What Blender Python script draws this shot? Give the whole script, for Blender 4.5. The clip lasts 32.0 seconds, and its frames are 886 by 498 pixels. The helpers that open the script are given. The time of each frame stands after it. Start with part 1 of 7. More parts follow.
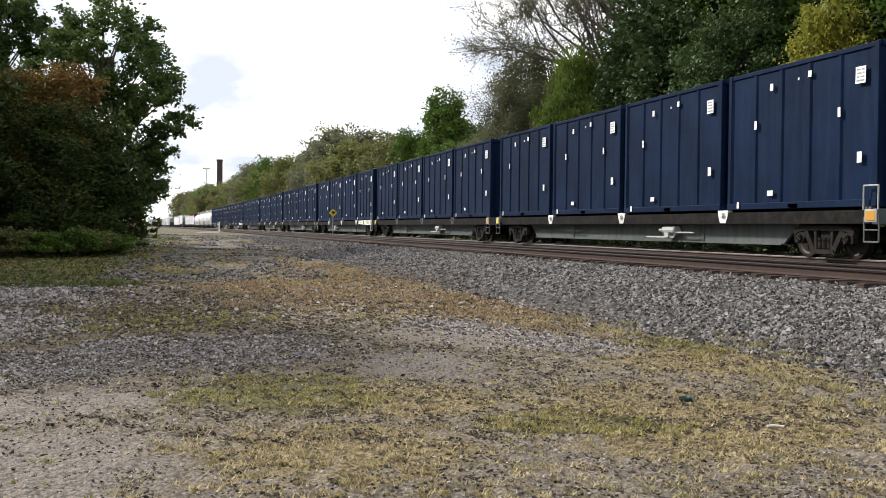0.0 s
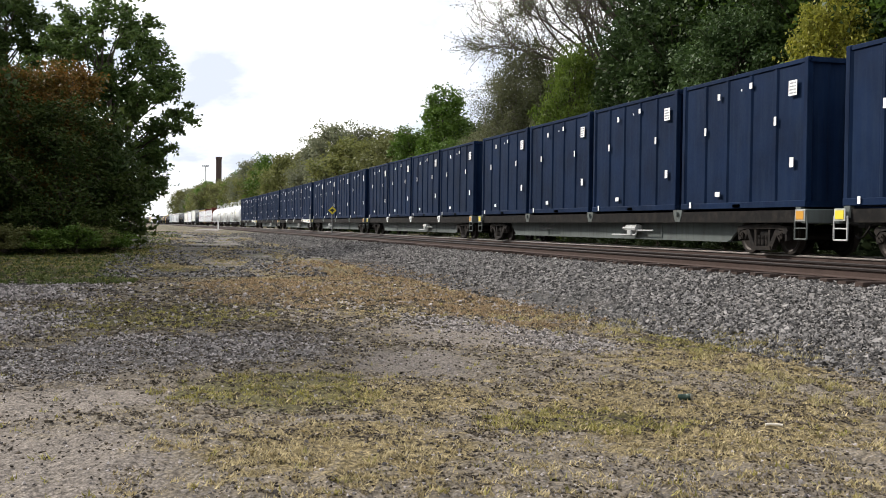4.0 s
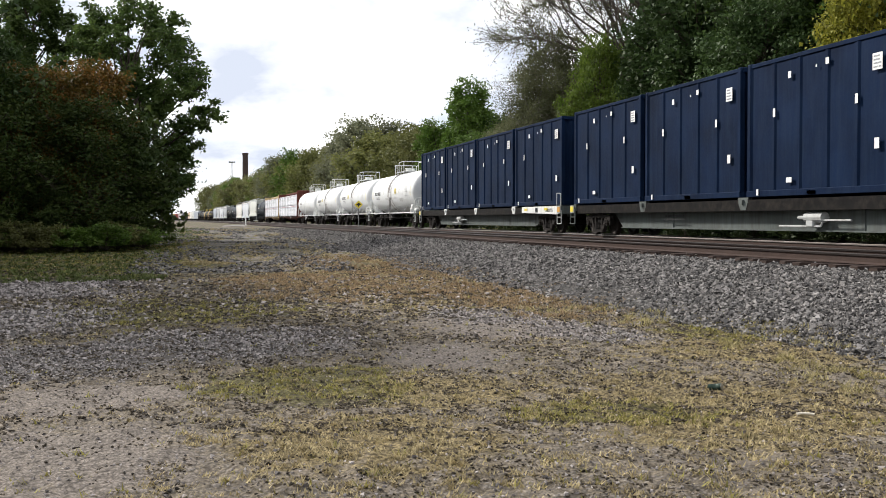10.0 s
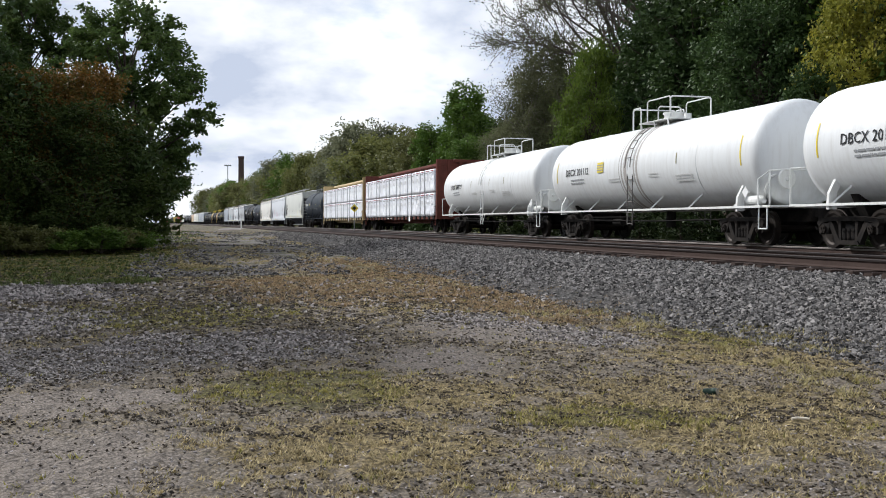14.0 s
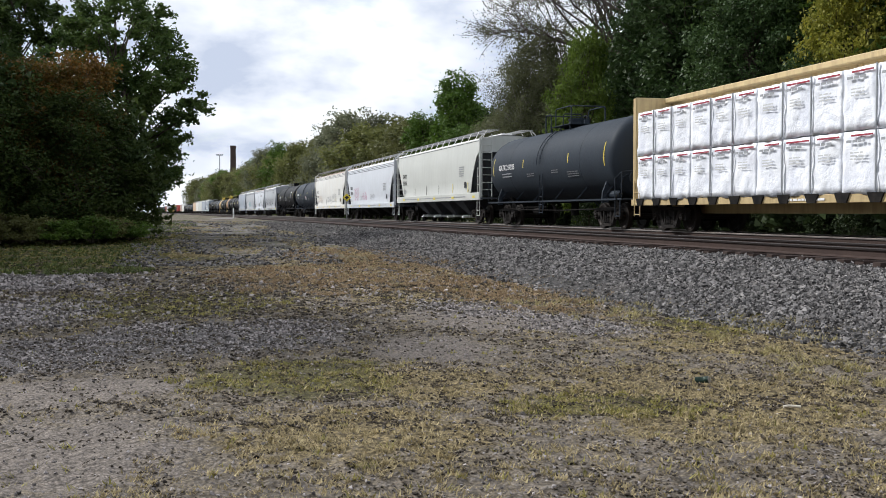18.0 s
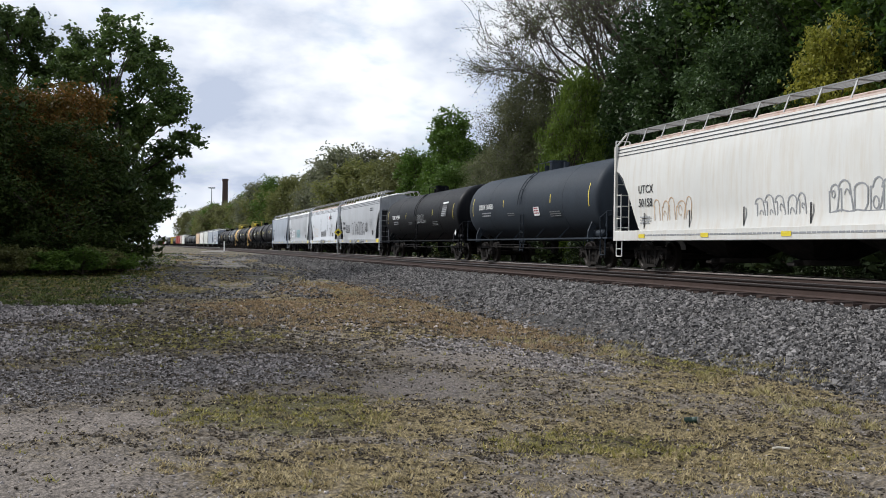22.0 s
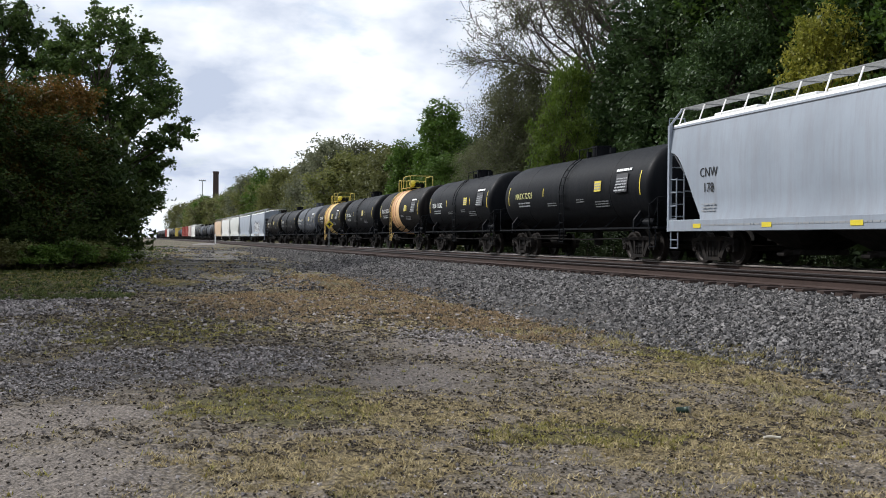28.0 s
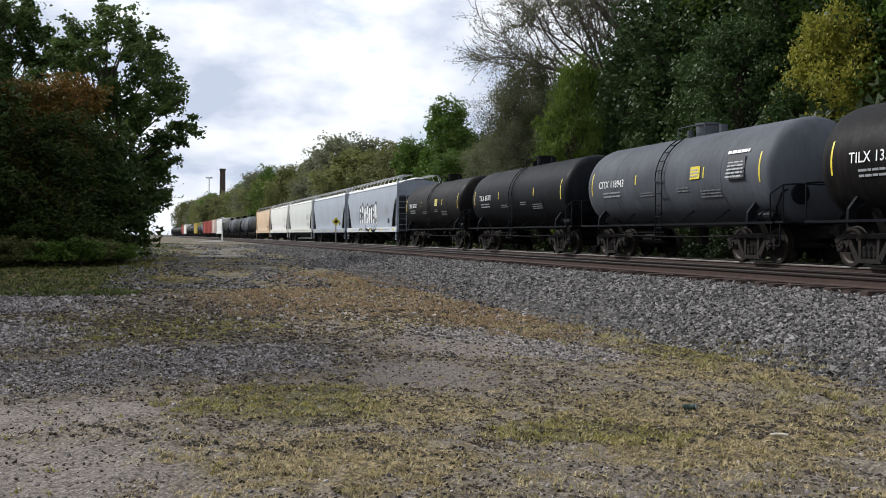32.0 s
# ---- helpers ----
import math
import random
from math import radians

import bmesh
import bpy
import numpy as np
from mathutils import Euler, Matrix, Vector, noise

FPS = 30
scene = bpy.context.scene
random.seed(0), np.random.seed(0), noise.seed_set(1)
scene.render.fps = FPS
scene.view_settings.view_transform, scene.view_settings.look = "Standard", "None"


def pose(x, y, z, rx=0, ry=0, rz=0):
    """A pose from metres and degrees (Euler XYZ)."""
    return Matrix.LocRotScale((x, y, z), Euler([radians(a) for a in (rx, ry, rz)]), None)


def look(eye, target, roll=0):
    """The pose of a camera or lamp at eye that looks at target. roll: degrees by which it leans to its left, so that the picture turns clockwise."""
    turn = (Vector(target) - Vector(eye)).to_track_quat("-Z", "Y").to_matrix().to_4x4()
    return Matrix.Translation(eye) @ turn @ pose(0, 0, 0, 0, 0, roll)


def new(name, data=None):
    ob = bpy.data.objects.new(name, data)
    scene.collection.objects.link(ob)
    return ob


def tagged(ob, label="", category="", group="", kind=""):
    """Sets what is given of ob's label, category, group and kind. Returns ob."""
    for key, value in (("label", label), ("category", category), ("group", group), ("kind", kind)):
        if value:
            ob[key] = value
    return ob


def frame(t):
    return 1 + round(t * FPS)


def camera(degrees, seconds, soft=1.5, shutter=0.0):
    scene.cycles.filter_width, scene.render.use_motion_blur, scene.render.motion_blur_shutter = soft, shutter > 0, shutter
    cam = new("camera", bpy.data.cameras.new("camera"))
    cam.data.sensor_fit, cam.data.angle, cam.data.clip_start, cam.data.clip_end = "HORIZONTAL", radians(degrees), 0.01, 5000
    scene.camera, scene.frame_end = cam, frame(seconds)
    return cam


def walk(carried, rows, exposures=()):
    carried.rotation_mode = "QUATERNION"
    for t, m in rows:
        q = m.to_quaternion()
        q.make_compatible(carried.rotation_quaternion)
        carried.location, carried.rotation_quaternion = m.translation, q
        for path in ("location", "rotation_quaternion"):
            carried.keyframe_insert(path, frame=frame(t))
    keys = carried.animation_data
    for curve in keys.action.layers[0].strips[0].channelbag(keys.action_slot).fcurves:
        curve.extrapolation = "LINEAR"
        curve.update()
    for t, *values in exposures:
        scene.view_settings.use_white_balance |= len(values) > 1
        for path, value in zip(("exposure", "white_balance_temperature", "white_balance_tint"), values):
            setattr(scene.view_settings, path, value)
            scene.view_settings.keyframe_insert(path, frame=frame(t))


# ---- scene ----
EYE = 1.5            # eye above the ground where the viewer stands
RAIL = 0.9           # top of rail above that ground
SPEED, SLOWING = 19.48, 0.0361        # the train at the start, metres a second towards -y, and what it loses each second
NEAR_TRACK, FAR_TRACK = 11.88, 16.15
cam = camera(45.93, 32.0, soft=0.92)
LOOKS = [
    (0, -15.48, -1.13, -0.60), (0.5, -15.41, -0.96, -0.63), (1, -15.54, -1.03, -0.72), (1.5, -15.64, -1.06, -0.69),
    (2, -15.71, -1.27, -0.73), (2.5, -15.55, -1.23, -0.77), (3, -15.58, -1.16, -0.82), (3.5, -15.57, -1.17, -0.79),
    (5.5, -15.42, -1.55, -0.58), (6, -15.53, -1.38, -0.66), (6.5, -15.53, -1.38, -0.77), (7, -15.55, -1.59, -0.76),
    (7.5, -16.04, -1.46, -0.64), (8, -15.21, -1.59, -0.53), (8.5, -15.32, -1.69, -0.40), (9, -15.04, -1.93, -0.27),
    (9.5, -14.28, -2.00, 0.09), (10, -14.09, -1.65, 0.10), (10.5, -14.05, -1.27, -0.04), (11, -14.66, -1.02, -0.15),
    (11.5, -14.65, -1.03, -0.17), (12, -14.28, -1.38, 0.12), (12.5, -13.91, -1.25, -0.01), (13, -14.25, -1.08, -0.06),
    (13.5, -14.29, -1.43, -0.08), (14, -14.32, -1.44, -0.05), (14.5, -14.15, -1.87, 0.03), (15, -14.34, -1.98, -0.05),
    (15.5, -14.45, -2.07, 0.11), (17.5, -15.04, -1.98, -0.06), (18, -14.73, -2.03, 0.04), (18.5, -14.64, -2.03, -0.05),
    (19, -15.12, -1.75, -0.09), (19.5, -15.36, -1.43, 0.02), (20, -15.61, -1.61, 0.40), (20.5, -15.76, -0.72, 0.32),
    (21, -15.18, -1.12, -0.25), (21.5, -15.06, -1.12, -0.19), (22, -15.22, -0.04, -0.81), (22.5, -15.29, -1.07, -0.29),
    (23, -15.69, -0.12, -0.73), (23.5, -15.73, 0.28, -0.70), (24, -15.93, 0.40, -0.74), (24.5, -15.94, 0.54, -0.42),
    (25, -15.97, 0.52, -0.51), (25.5, -16.20, 0.30, -0.42), (26, -15.72, 0.02, -0.61), (26.5, -15.65, -0.25, -0.58),
    (28.5, -15.65, -0.54, -0.45), (29, -15.32, -0.57, -0.54), (29.5, -15.46, -0.57, -0.67), (30, -15.26, -0.56, -0.55),
    (30.5, -15.25, -0.70, -0.55), (31, -15.26, -0.54, -0.59), (31.5, -15.31, -0.56, -0.59), (32, -15.33, -0.66, -0.49),
]
walk(cam, [(t, pose(0, 0, EYE, 90 + tilt, lean, turn)) for t, turn, tilt, lean in LOOKS],
     [(0, 0.16, 6580, 10), (6, 0.15, 6580, 10), (9, 0.09, 6580, 10), (12, -0.12, 6380, 10), (14, -0.28, 6180, 10), (20, -0.24, 6150, 10), (21, -0.38, 6120, 10),
      (23, -0.33, 6150, 10), (26, -0.42, 6060, 10), (28.5, -0.30, 6150, 10), (32, -0.28, 6180, 10)])

# ---- sky and sun: bright broken cloud, the sun ahead and to the left
SUN_TO = Vector((-0.60, 0.70, 0.66)).normalized()
sun = new("sun", bpy.data.lights.new("sun", "SUN"))
sun.data.energy, sun.data.angle, sun.data.color = 5.0, radians(5), (1.0, 0.96, 0.90)
sun.matrix_basis = look(SUN_TO * 100, (0, 0, 0))

world = bpy.data.worlds.new("sky")
scene.world = world
world.use_nodes = True
wn, wl = world.node_tree.nodes, world.node_tree.links
wn.clear()


def wnode(kind, **props):
    n = wn.new(kind)
    for k, v in props.items():
        n.inputs[k].default_value = v
    return n


sky = wn.new("ShaderNodeTexSky")
sky.sky_type, sky.sun_disc = "NISHITA", False
sky.sun_elevation, sky.sun_rotation = math.asin(SUN_TO.z), math.atan2(SUN_TO.x, SUN_TO.y)
sky_dim = wn.new("ShaderNodeVectorMath")
sky_dim.operation = "SCALE"
sky_dim.inputs["Scale"].default_value = 0.145
wl.new(sky.outputs[0], sky_dim.inputs[0])
coord = wn.new("ShaderNodeTexCoord")
split = wn.new("ShaderNodeSeparateXYZ")
wl.new(coord.outputs["Generated"], split.inputs[0])
lift = wnode("ShaderNodeMath")
lift.operation = "ADD"
lift.inputs[1].default_value = 0.42
rise = wnode("ShaderNodeMath")
rise.operation = "ABSOLUTE"
wl.new(split.outputs["Z"], rise.inputs[0])
wl.new(rise.outputs[0], lift.inputs[0])
flat = wn.new("ShaderNodeVectorMath")
flat.operation = "DIVIDE"
wl.new(coord.outputs["Generated"], flat.inputs[0])
wl.new(lift.outputs[0], flat.inputs[1])
clouds = wnode("ShaderNodeTexNoise", Scale=2.7, Detail=8.0, Roughness=0.55, Distortion=0.3)
wl.new(flat.outputs[0], clouds.inputs["Vector"])
cover = wn.new("ShaderNodeValToRGB")
cover.color_ramp.elements[0].position, cover.color_ramp.elements[1].position = 0.30, 0.46
wl.new(clouds.outputs["Fac"], cover.inputs[0])
shade = wnode("ShaderNodeTexNoise", Scale=4.3, Detail=7.0, Roughness=0.52)
wl.new(flat.outputs[0], shade.inputs["Vector"])
cloud_col = wn.new("ShaderNodeValToRGB")
cloud_col.color_ramp.elements[0].position, cloud_col.color_ramp.elements[1].position = 0.38, 0.60
cloud_col.color_ramp.elements[0].color, cloud_col.color_ramp.elements[1].color = (0.77, 0.84, 0.99, 1), (1.46, 1.46, 1.46, 1)
wl.new(shade.outputs["Fac"], cloud_col.inputs[0])
sky_mix = wn.new("ShaderNodeMix")
sky_mix.data_type = "RGBA"
wl.new(cover.outputs[0], sky_mix.inputs["Factor"])
wl.new(sky_dim.outputs[0], sky_mix.inputs["A"])
wl.new(cloud_col.outputs[0], sky_mix.inputs["B"])
back = wnode("ShaderNodeBackground", Strength=0.96)
wl.new(sky_mix.outputs["Result"], back.inputs["Color"])
wout = wn.new("ShaderNodeOutputWorld")
wl.new(back.outputs[0], wout.inputs["Surface"])

# ---- materials
def nodes_of(name):
    m = bpy.data.materials.new(name)
    m.use_nodes = True
    nt = m.node_tree
    bsdf = nt.nodes["Principled BSDF"]
    return m, nt, bsdf


def add(nt, kind, links=(), **values):
    n = nt.nodes.new(kind)
    for k, v in values.items():
        n.inputs[k.replace("_", " ")].default_value = v
    for socket, source in links:
        nt.links.new(source, n.inputs[socket])
    return n


def ramp(nt, source, lo, hi, c0=(0, 0, 0, 1), c1=(1, 1, 1, 1)):
    n = nt.nodes.new("ShaderNodeValToRGB")
    a, b = n.color_ramp.elements
    a.position, b.position, a.color, b.color = lo, hi, c0, c1
    nt.links.new(source, n.inputs[0])
    return n.outputs[0]


def mix(nt, fac, a, b):
    n = nt.nodes.new("ShaderNodeMix")
    n.data_type = "RGBA"
    for socket, v in (("Factor", fac), ("A", a), ("B", b)):
        if hasattr(v, "is_linked"):
            nt.links.new(v, n.inputs[socket])
        else:
            n.inputs[socket].default_value = v if socket == "Factor" else (*v[:3], 1)
    return n.outputs["Result"]


def math_node(nt, op, a, b=None, clamp=False):
    n = nt.nodes.new("ShaderNodeMath")
    n.operation, n.use_clamp = op, clamp
    for i, v in enumerate((a, b)):
        if v is None:
            continue
        if hasattr(v, "is_linked"):
            nt.links.new(v, n.inputs[i])
        else:
            n.inputs[i].default_value = v
    return n.outputs[0]


def bump_from(nt, bsdf, height, strength, distance=0.01):
    b = add(nt, "ShaderNodeBump", [("Height", height)], Strength=strength, Distance=distance)
    nt.links.new(b.outputs[0], bsdf.inputs["Normal"])


def paint(name, col, rough=0.5, metal=0.0, var=0.12, scale=0.8, dirt=(0.10, 0.08, 0.06), dirty=0.25, streak=True, bump=0.15, dent=0.0):
    """Weathered painted steel: blotches, grime that runs down, fine unevenness."""
    m, nt, bsdf = nodes_of(name)
    tc = add(nt, "ShaderNodeTexCoord")
    info = add(nt, "ShaderNodeObjectInfo")
    off = add(nt, "ShaderNodeVectorMath", [(0, tc.outputs["Object"])])
    spread = add(nt, "ShaderNodeCombineXYZ", [("X", math_node(nt, "MULTIPLY", info.outputs["Random"], 37.0)), ("Y", math_node(nt, "MULTIPLY", info.outputs["Random"], 91.0))])
    nt.links.new(spread.outputs[0], off.inputs[1])
    big = add(nt, "ShaderNodeTexNoise", [("Vector", off.outputs[0])], Scale=scale, Detail=4.0, Roughness=0.6)
    dark, light = [max(0, c * (1 - var)) for c in col], [min(1, c * (1 + var)) for c in col]
    c = mix(nt, ramp(nt, big.outputs["Fac"], 0.3, 0.7), dark, light)
    mapping = add(nt, "ShaderNodeMapping", [("Vector", off.outputs[0])])
    mapping.inputs["Scale"].default_value = (2.2, 2.2, 0.22) if streak else (1.5, 1.5, 1.5)
    runs = add(nt, "ShaderNodeTexNoise", [("Vector", mapping.outputs[0])], Scale=2.4, Detail=6.0, Roughness=0.65)
    amount = math_node(nt, "MULTIPLY", ramp(nt, runs.outputs["Fac"], 0.45, 0.8), dirty * 2.2, True)
    c = mix(nt, amount, c, dirt)
    nt.links.new(c, bsdf.inputs["Base Color"])
    fine = add(nt, "ShaderNodeTexNoise", [("Vector", off.outputs[0])], Scale=14.0, Detail=5.0)
    nt.links.new(math_node(nt, "ADD", math_node(nt, "MULTIPLY", fine.outputs["Fac"], 0.3), rough - 0.15), bsdf.inputs["Roughness"])
    bsdf.inputs["Metallic"].default_value = metal
    bsdf.inputs["Specular IOR Level"].default_value = 0.05 if max(col) < 0.2 else 0.35
    bump_from(nt, bsdf, fine.outputs["Fac"], bump, 0.004)
    if dent:
        wave = add(nt, "ShaderNodeTexNoise", [("Vector", off.outputs[0])], Scale=0.8, Detail=1.0)
        b = add(nt, "ShaderNodeBump", [("Height", wave.outputs["Fac"]), ("Normal", bsdf.inputs["Normal"].links[0].from_socket)], Strength=dent, Distance=0.06)
        nt.links.new(b.outputs[0], bsdf.inputs["Normal"])
    return m


def leaf_mat(name, col, col2, glow=0.25):
    m, nt, bsdf = nodes_of(name)
    geo = add(nt, "ShaderNodeNewGeometry")
    info = add(nt, "ShaderNodeObjectInfo")
    pos = add(nt, "ShaderNodeTexCoord")
    patch = add(nt, "ShaderNodeTexNoise", [("Vector", pos.outputs["Object"])], Scale=0.55, Detail=3.0)
    f = math_node(nt, "ADD", math_node(nt, "MULTIPLY", geo.outputs["Random Per Island"], 0.55), math_node(nt, "MULTIPLY", ramp(nt, patch.outputs["Fac"], 0.35, 0.65), 0.45))
    c = mix(nt, f, col, col2)
    hsv = add(nt, "ShaderNodeHueSaturation", [("Color", c), ("Value", math_node(nt, "ADD", math_node(nt, "MULTIPLY", info.outputs["Random"], 0.4), 0.8))])
    nt.links.new(hsv.outputs[0], bsdf.inputs["Base Color"])
    bsdf.inputs["Roughness"].default_value = 0.6
    bsdf.inputs["Specular IOR Level"].default_value = 0.2
    tr = add(nt, "ShaderNodeBsdfTranslucent", [("Color", hsv.outputs[0])])
    ms = add(nt, "ShaderNodeMixShader", [(1, bsdf.outputs[0]), (2, tr.outputs[0])])
    ms.inputs[0].default_value = glow
    nt.links.new(ms.outputs[0], nt.nodes["Material Output"].inputs["Surface"])
    return m


def grass_mat(name, col, col2):
    """Short grass: tufts that differ in tone, blades that differ a little within a tuft."""
    m, nt, bsdf = nodes_of(name)
    geo = add(nt, "ShaderNodeNewGeometry")
    tuft = add(nt, "ShaderNodeTexNoise", [("Vector", geo.outputs["Position"])], Scale=11.0, Detail=3.0, Roughness=0.6)
    wide = add(nt, "ShaderNodeTexNoise", [("Vector", geo.outputs["Position"])], Scale=1.3, Detail=4.0)
    f = math_node(nt, "ADD", math_node(nt, "MULTIPLY", geo.outputs["Random Per Island"], 0.35), math_node(nt, "MULTIPLY", ramp(nt, tuft.outputs["Fac"], 0.36, 0.64), 0.45))
    f = math_node(nt, "ADD", f, math_node(nt, "MULTIPLY", ramp(nt, wide.outputs["Fac"], 0.3, 0.7), 0.2), True)
    c = mix(nt, f, col, col2)
    nt.links.new(c, bsdf.inputs["Base Color"])
    bsdf.inputs["Roughness"].default_value = 0.7
    bsdf.inputs["Specular IOR Level"].default_value = 0.15
    tr = add(nt, "ShaderNodeBsdfTranslucent", [("Color", c)])
    ms = add(nt, "ShaderNodeMixShader", [(1, bsdf.outputs[0]), (2, tr.outputs[0])])
    ms.inputs[0].default_value = 0.2
    nt.links.new(ms.outputs[0], nt.nodes["Material Output"].inputs["Surface"])
    return m


def stone_mat(name, col, col2, rough=0.85):
    m, nt, bsdf = nodes_of(name)
    geo = add(nt, "ShaderNodeNewGeometry")
    n = add(nt, "ShaderNodeTexNoise", [("Vector", geo.outputs["Position"])], Scale=30.0, Detail=5.0)
    c = mix(nt, math_node(nt, "POWER", geo.outputs["Random Per Island"], 1.5), col, col2)
    c = mix(nt, math_node(nt, "MULTIPLY", ramp(nt, n.outputs["Fac"], 0.5, 0.75), 0.35), c, [x * 1.25 for x in col2])
    nt.links.new(c, bsdf.inputs["Base Color"])
    bsdf.inputs["Roughness"].default_value = rough
    bsdf.inputs["Specular IOR Level"].default_value = 0.12
    bump_from(nt, bsdf, n.outputs["Fac"], 0.5, 0.01)
    return m


def plain(name, col, rough=0.6, metal=0.0, var=0.18, scale=6.0, bump=0.3):
    m, nt, bsdf = nodes_of(name)
    tc = add(nt, "ShaderNodeTexCoord")
    n = add(nt, "ShaderNodeTexNoise", [("Vector", tc.outputs["Object"])], Scale=scale, Detail=6.0, Roughness=0.65)
    c = mix(nt, n.outputs["Fac"], [max(0, x * (1 - 2 * var)) for x in col], [min(1, x * (1 + 2 * var)) for x in col])
    nt.links.new(c, bsdf.inputs["Base Color"])
    bsdf.inputs["Roughness"].default_value, bsdf.inputs["Metallic"].default_value = rough, metal
    bsdf.inputs["Specular IOR Level"].default_value = 0.15 if max(col) < 0.15 else 0.4
    bump_from(nt, bsdf, n.outputs["Fac"], bump, 0.006)
    return m


RUST = (0.13, 0.065, 0.035)
CONTAINER_BLUE = paint("container_blue_paint", (0.0040, 0.0125, 0.037), 0.64, 0, 0.35, 0.6, (0.013, 0.025, 0.052), 0.35, bump=0.05, dent=0.5)
FLAT_GREY = paint("flat_car_grey_paint", (0.115, 0.13, 0.125), 0.6, 0, 0.15, 0.8, (0.06, 0.05, 0.045), 0.35)
PALE_GREY = paint("pale_grey_fitting_paint", (0.42, 0.43, 0.42), 0.6, 0, 0.1, 2.0, (0.12, 0.10, 0.09), 0.3)
WHITE_STEEL = paint("white_fitting_paint", (0.74, 0.75, 0.73), 0.55, 0, 0.06, 2.0, (0.2, 0.17, 0.14), 0.15)
TRUCK_STEEL = paint("truck_steel", (0.022, 0.020, 0.019), 0.8, 0, 0.3, 3.0, (0.045, 0.037, 0.031), 0.4, False, 0.4)
UNDER_STEEL = paint("underframe_black", (0.012, 0.0115, 0.0115), 0.75, 0, 0.2, 2.0, (0.05, 0.042, 0.035), 0.3, False, 0.3)
WHEEL_STEEL = plain("wheel_steel", (0.03, 0.025, 0.022), 0.55, 0.6, 0.2, 9.0)
TREAD_STEEL = plain("worn_tread_steel", (0.42, 0.41, 0.40), 0.35, 0.9, 0.1, 9.0)
TANK_WHITE = paint("white_tank_paint", (0.70, 0.715, 0.72), 0.5, 0, 0.03, 0.5, (0.40, 0.37, 0.33), 0.16)
TANK_GREY = paint("dark_grey_tank_paint", (0.034, 0.042, 0.053), 0.55, 0, 0.10, 0.5, (0.03, 0.03, 0.03), 0.12)
TANK_BLACK = paint("black_tank_paint", (0.0072, 0.0082, 0.0102), 0.5, 0, 0.15, 0.6, (0.035, 0.032, 0.03), 0.12)
TANK_BROWN = paint("oily_black_tank_paint", (0.0085, 0.0080, 0.0080), 0.5, 0, 0.2, 0.6, (0.045, 0.036, 0.03), 0.2)
TANK_MID = paint("faded_grey_tank_paint", (0.085, 0.092, 0.104), 0.55, 0, 0.22, 0.5, (0.03, 0.03, 0.03), 0.2)
BAND_ORANGE = paint("rust_stained_cream_band_paint", (0.78, 0.50, 0.24), 0.55, 0, 0.12, 1.2, (0.45, 0.15, 0.05), 0.35)
BAND_YELLOW = paint("ochre_band_paint", (0.74, 0.53, 0.18), 0.55, 0, 0.08, 1.2, (0.42, 0.25, 0.08), 0.25)
RAIL_YELLOW = paint("yellow_rail_paint", (0.60, 0.50, 0.12), 0.55, 0, 0.1, 2.0, RUST, 0.25)
HOP_CREAM = paint("pale_cream_hopper_paint", (0.545, 0.555, 0.515), 0.5, 0, 0.05, 0.4, (0.30, 0.28, 0.23), 0.10)
HOP_WHITE = paint("white_hopper_paint", (0.56, 0.585, 0.62), 0.5, 0, 0.05, 0.4, (0.38, 0.36, 0.35), 0.14)
HOP_STAINED = paint("rust_stained_white_hopper_paint", (0.66, 0.655, 0.62), 0.5, 0, 0.06, 0.5, (0.50, 0.40, 0.27), 0.20)
HOP_GREY = paint("light_grey_hopper_paint", (0.37, 0.385, 0.405), 0.5, 0, 0.10, 0.5, (0.22, 0.20, 0.18), 0.18)
HOP_BLUEGREY = paint("blue_grey_hopper_paint", (0.29, 0.325, 0.375), 0.5, 0, 0.10, 0.5, (0.20, 0.18, 0.17), 0.18)
HOP_TAN = paint("tan_hopper_paint", (0.56, 0.40, 0.25), 0.55, 0, 0.08, 0.5, (0.35, 0.22, 0.13), 0.2)
# grey lowered to carry the shade on slope sheets, ribs and low parts
HOP_DARK = paint("hopper_shade_grey", (0.085, 0.092, 0.104), 0.65, 0, 0.15, 1.0, (0.07, 0.06, 0.05), 0.35)
ROOF_PALE = paint("pale_roof_paint", (0.72, 0.72, 0.70), 0.55, 0, 0.06, 1.0, (0.40, 0.30, 0.22), 0.15, False)
ROOF_RUST = paint("rusty_roof_paint", (0.42, 0.33, 0.28), 0.7, 0, 0.2, 1.0, (0.24, 0.11, 0.06), 0.5, False)
GALV = plain("galvanised_grating", (0.22, 0.225, 0.22), 0.55, 0.2, 0.12)
OXIDE = paint("red_oxide_paint", (0.13, 0.045, 0.035), 0.65, 0, 0.2, 1.0, (0.05, 0.03, 0.025), 0.3)
TAN_BEAM = paint("buff_centre_beam_paint", (0.50, 0.38, 0.19), 0.6, 0, 0.1, 1.0, (0.2, 0.12, 0.06), 0.3)
BOX_RED = paint("red_boxcar_paint", (0.42, 0.07, 0.05), 0.55, 0, 0.12, 0.8, (0.12, 0.06, 0.05), 0.2)
BOX_PINK = paint("faded_pink_white_paint", (0.68, 0.55, 0.50), 0.55, 0, 0.08, 0.8, (0.4, 0.25, 0.2), 0.2)
BOX_YELLOW = paint("yellow_boxcar_paint", (0.58, 0.44, 0.09), 0.55, 0, 0.1, 0.8, (0.2, 0.15, 0.06), 0.2)
MARK_WHITE = plain("white_marking", (0.80, 0.80, 0.79), 0.55, 0, 0.03, 8.0, 0.05)
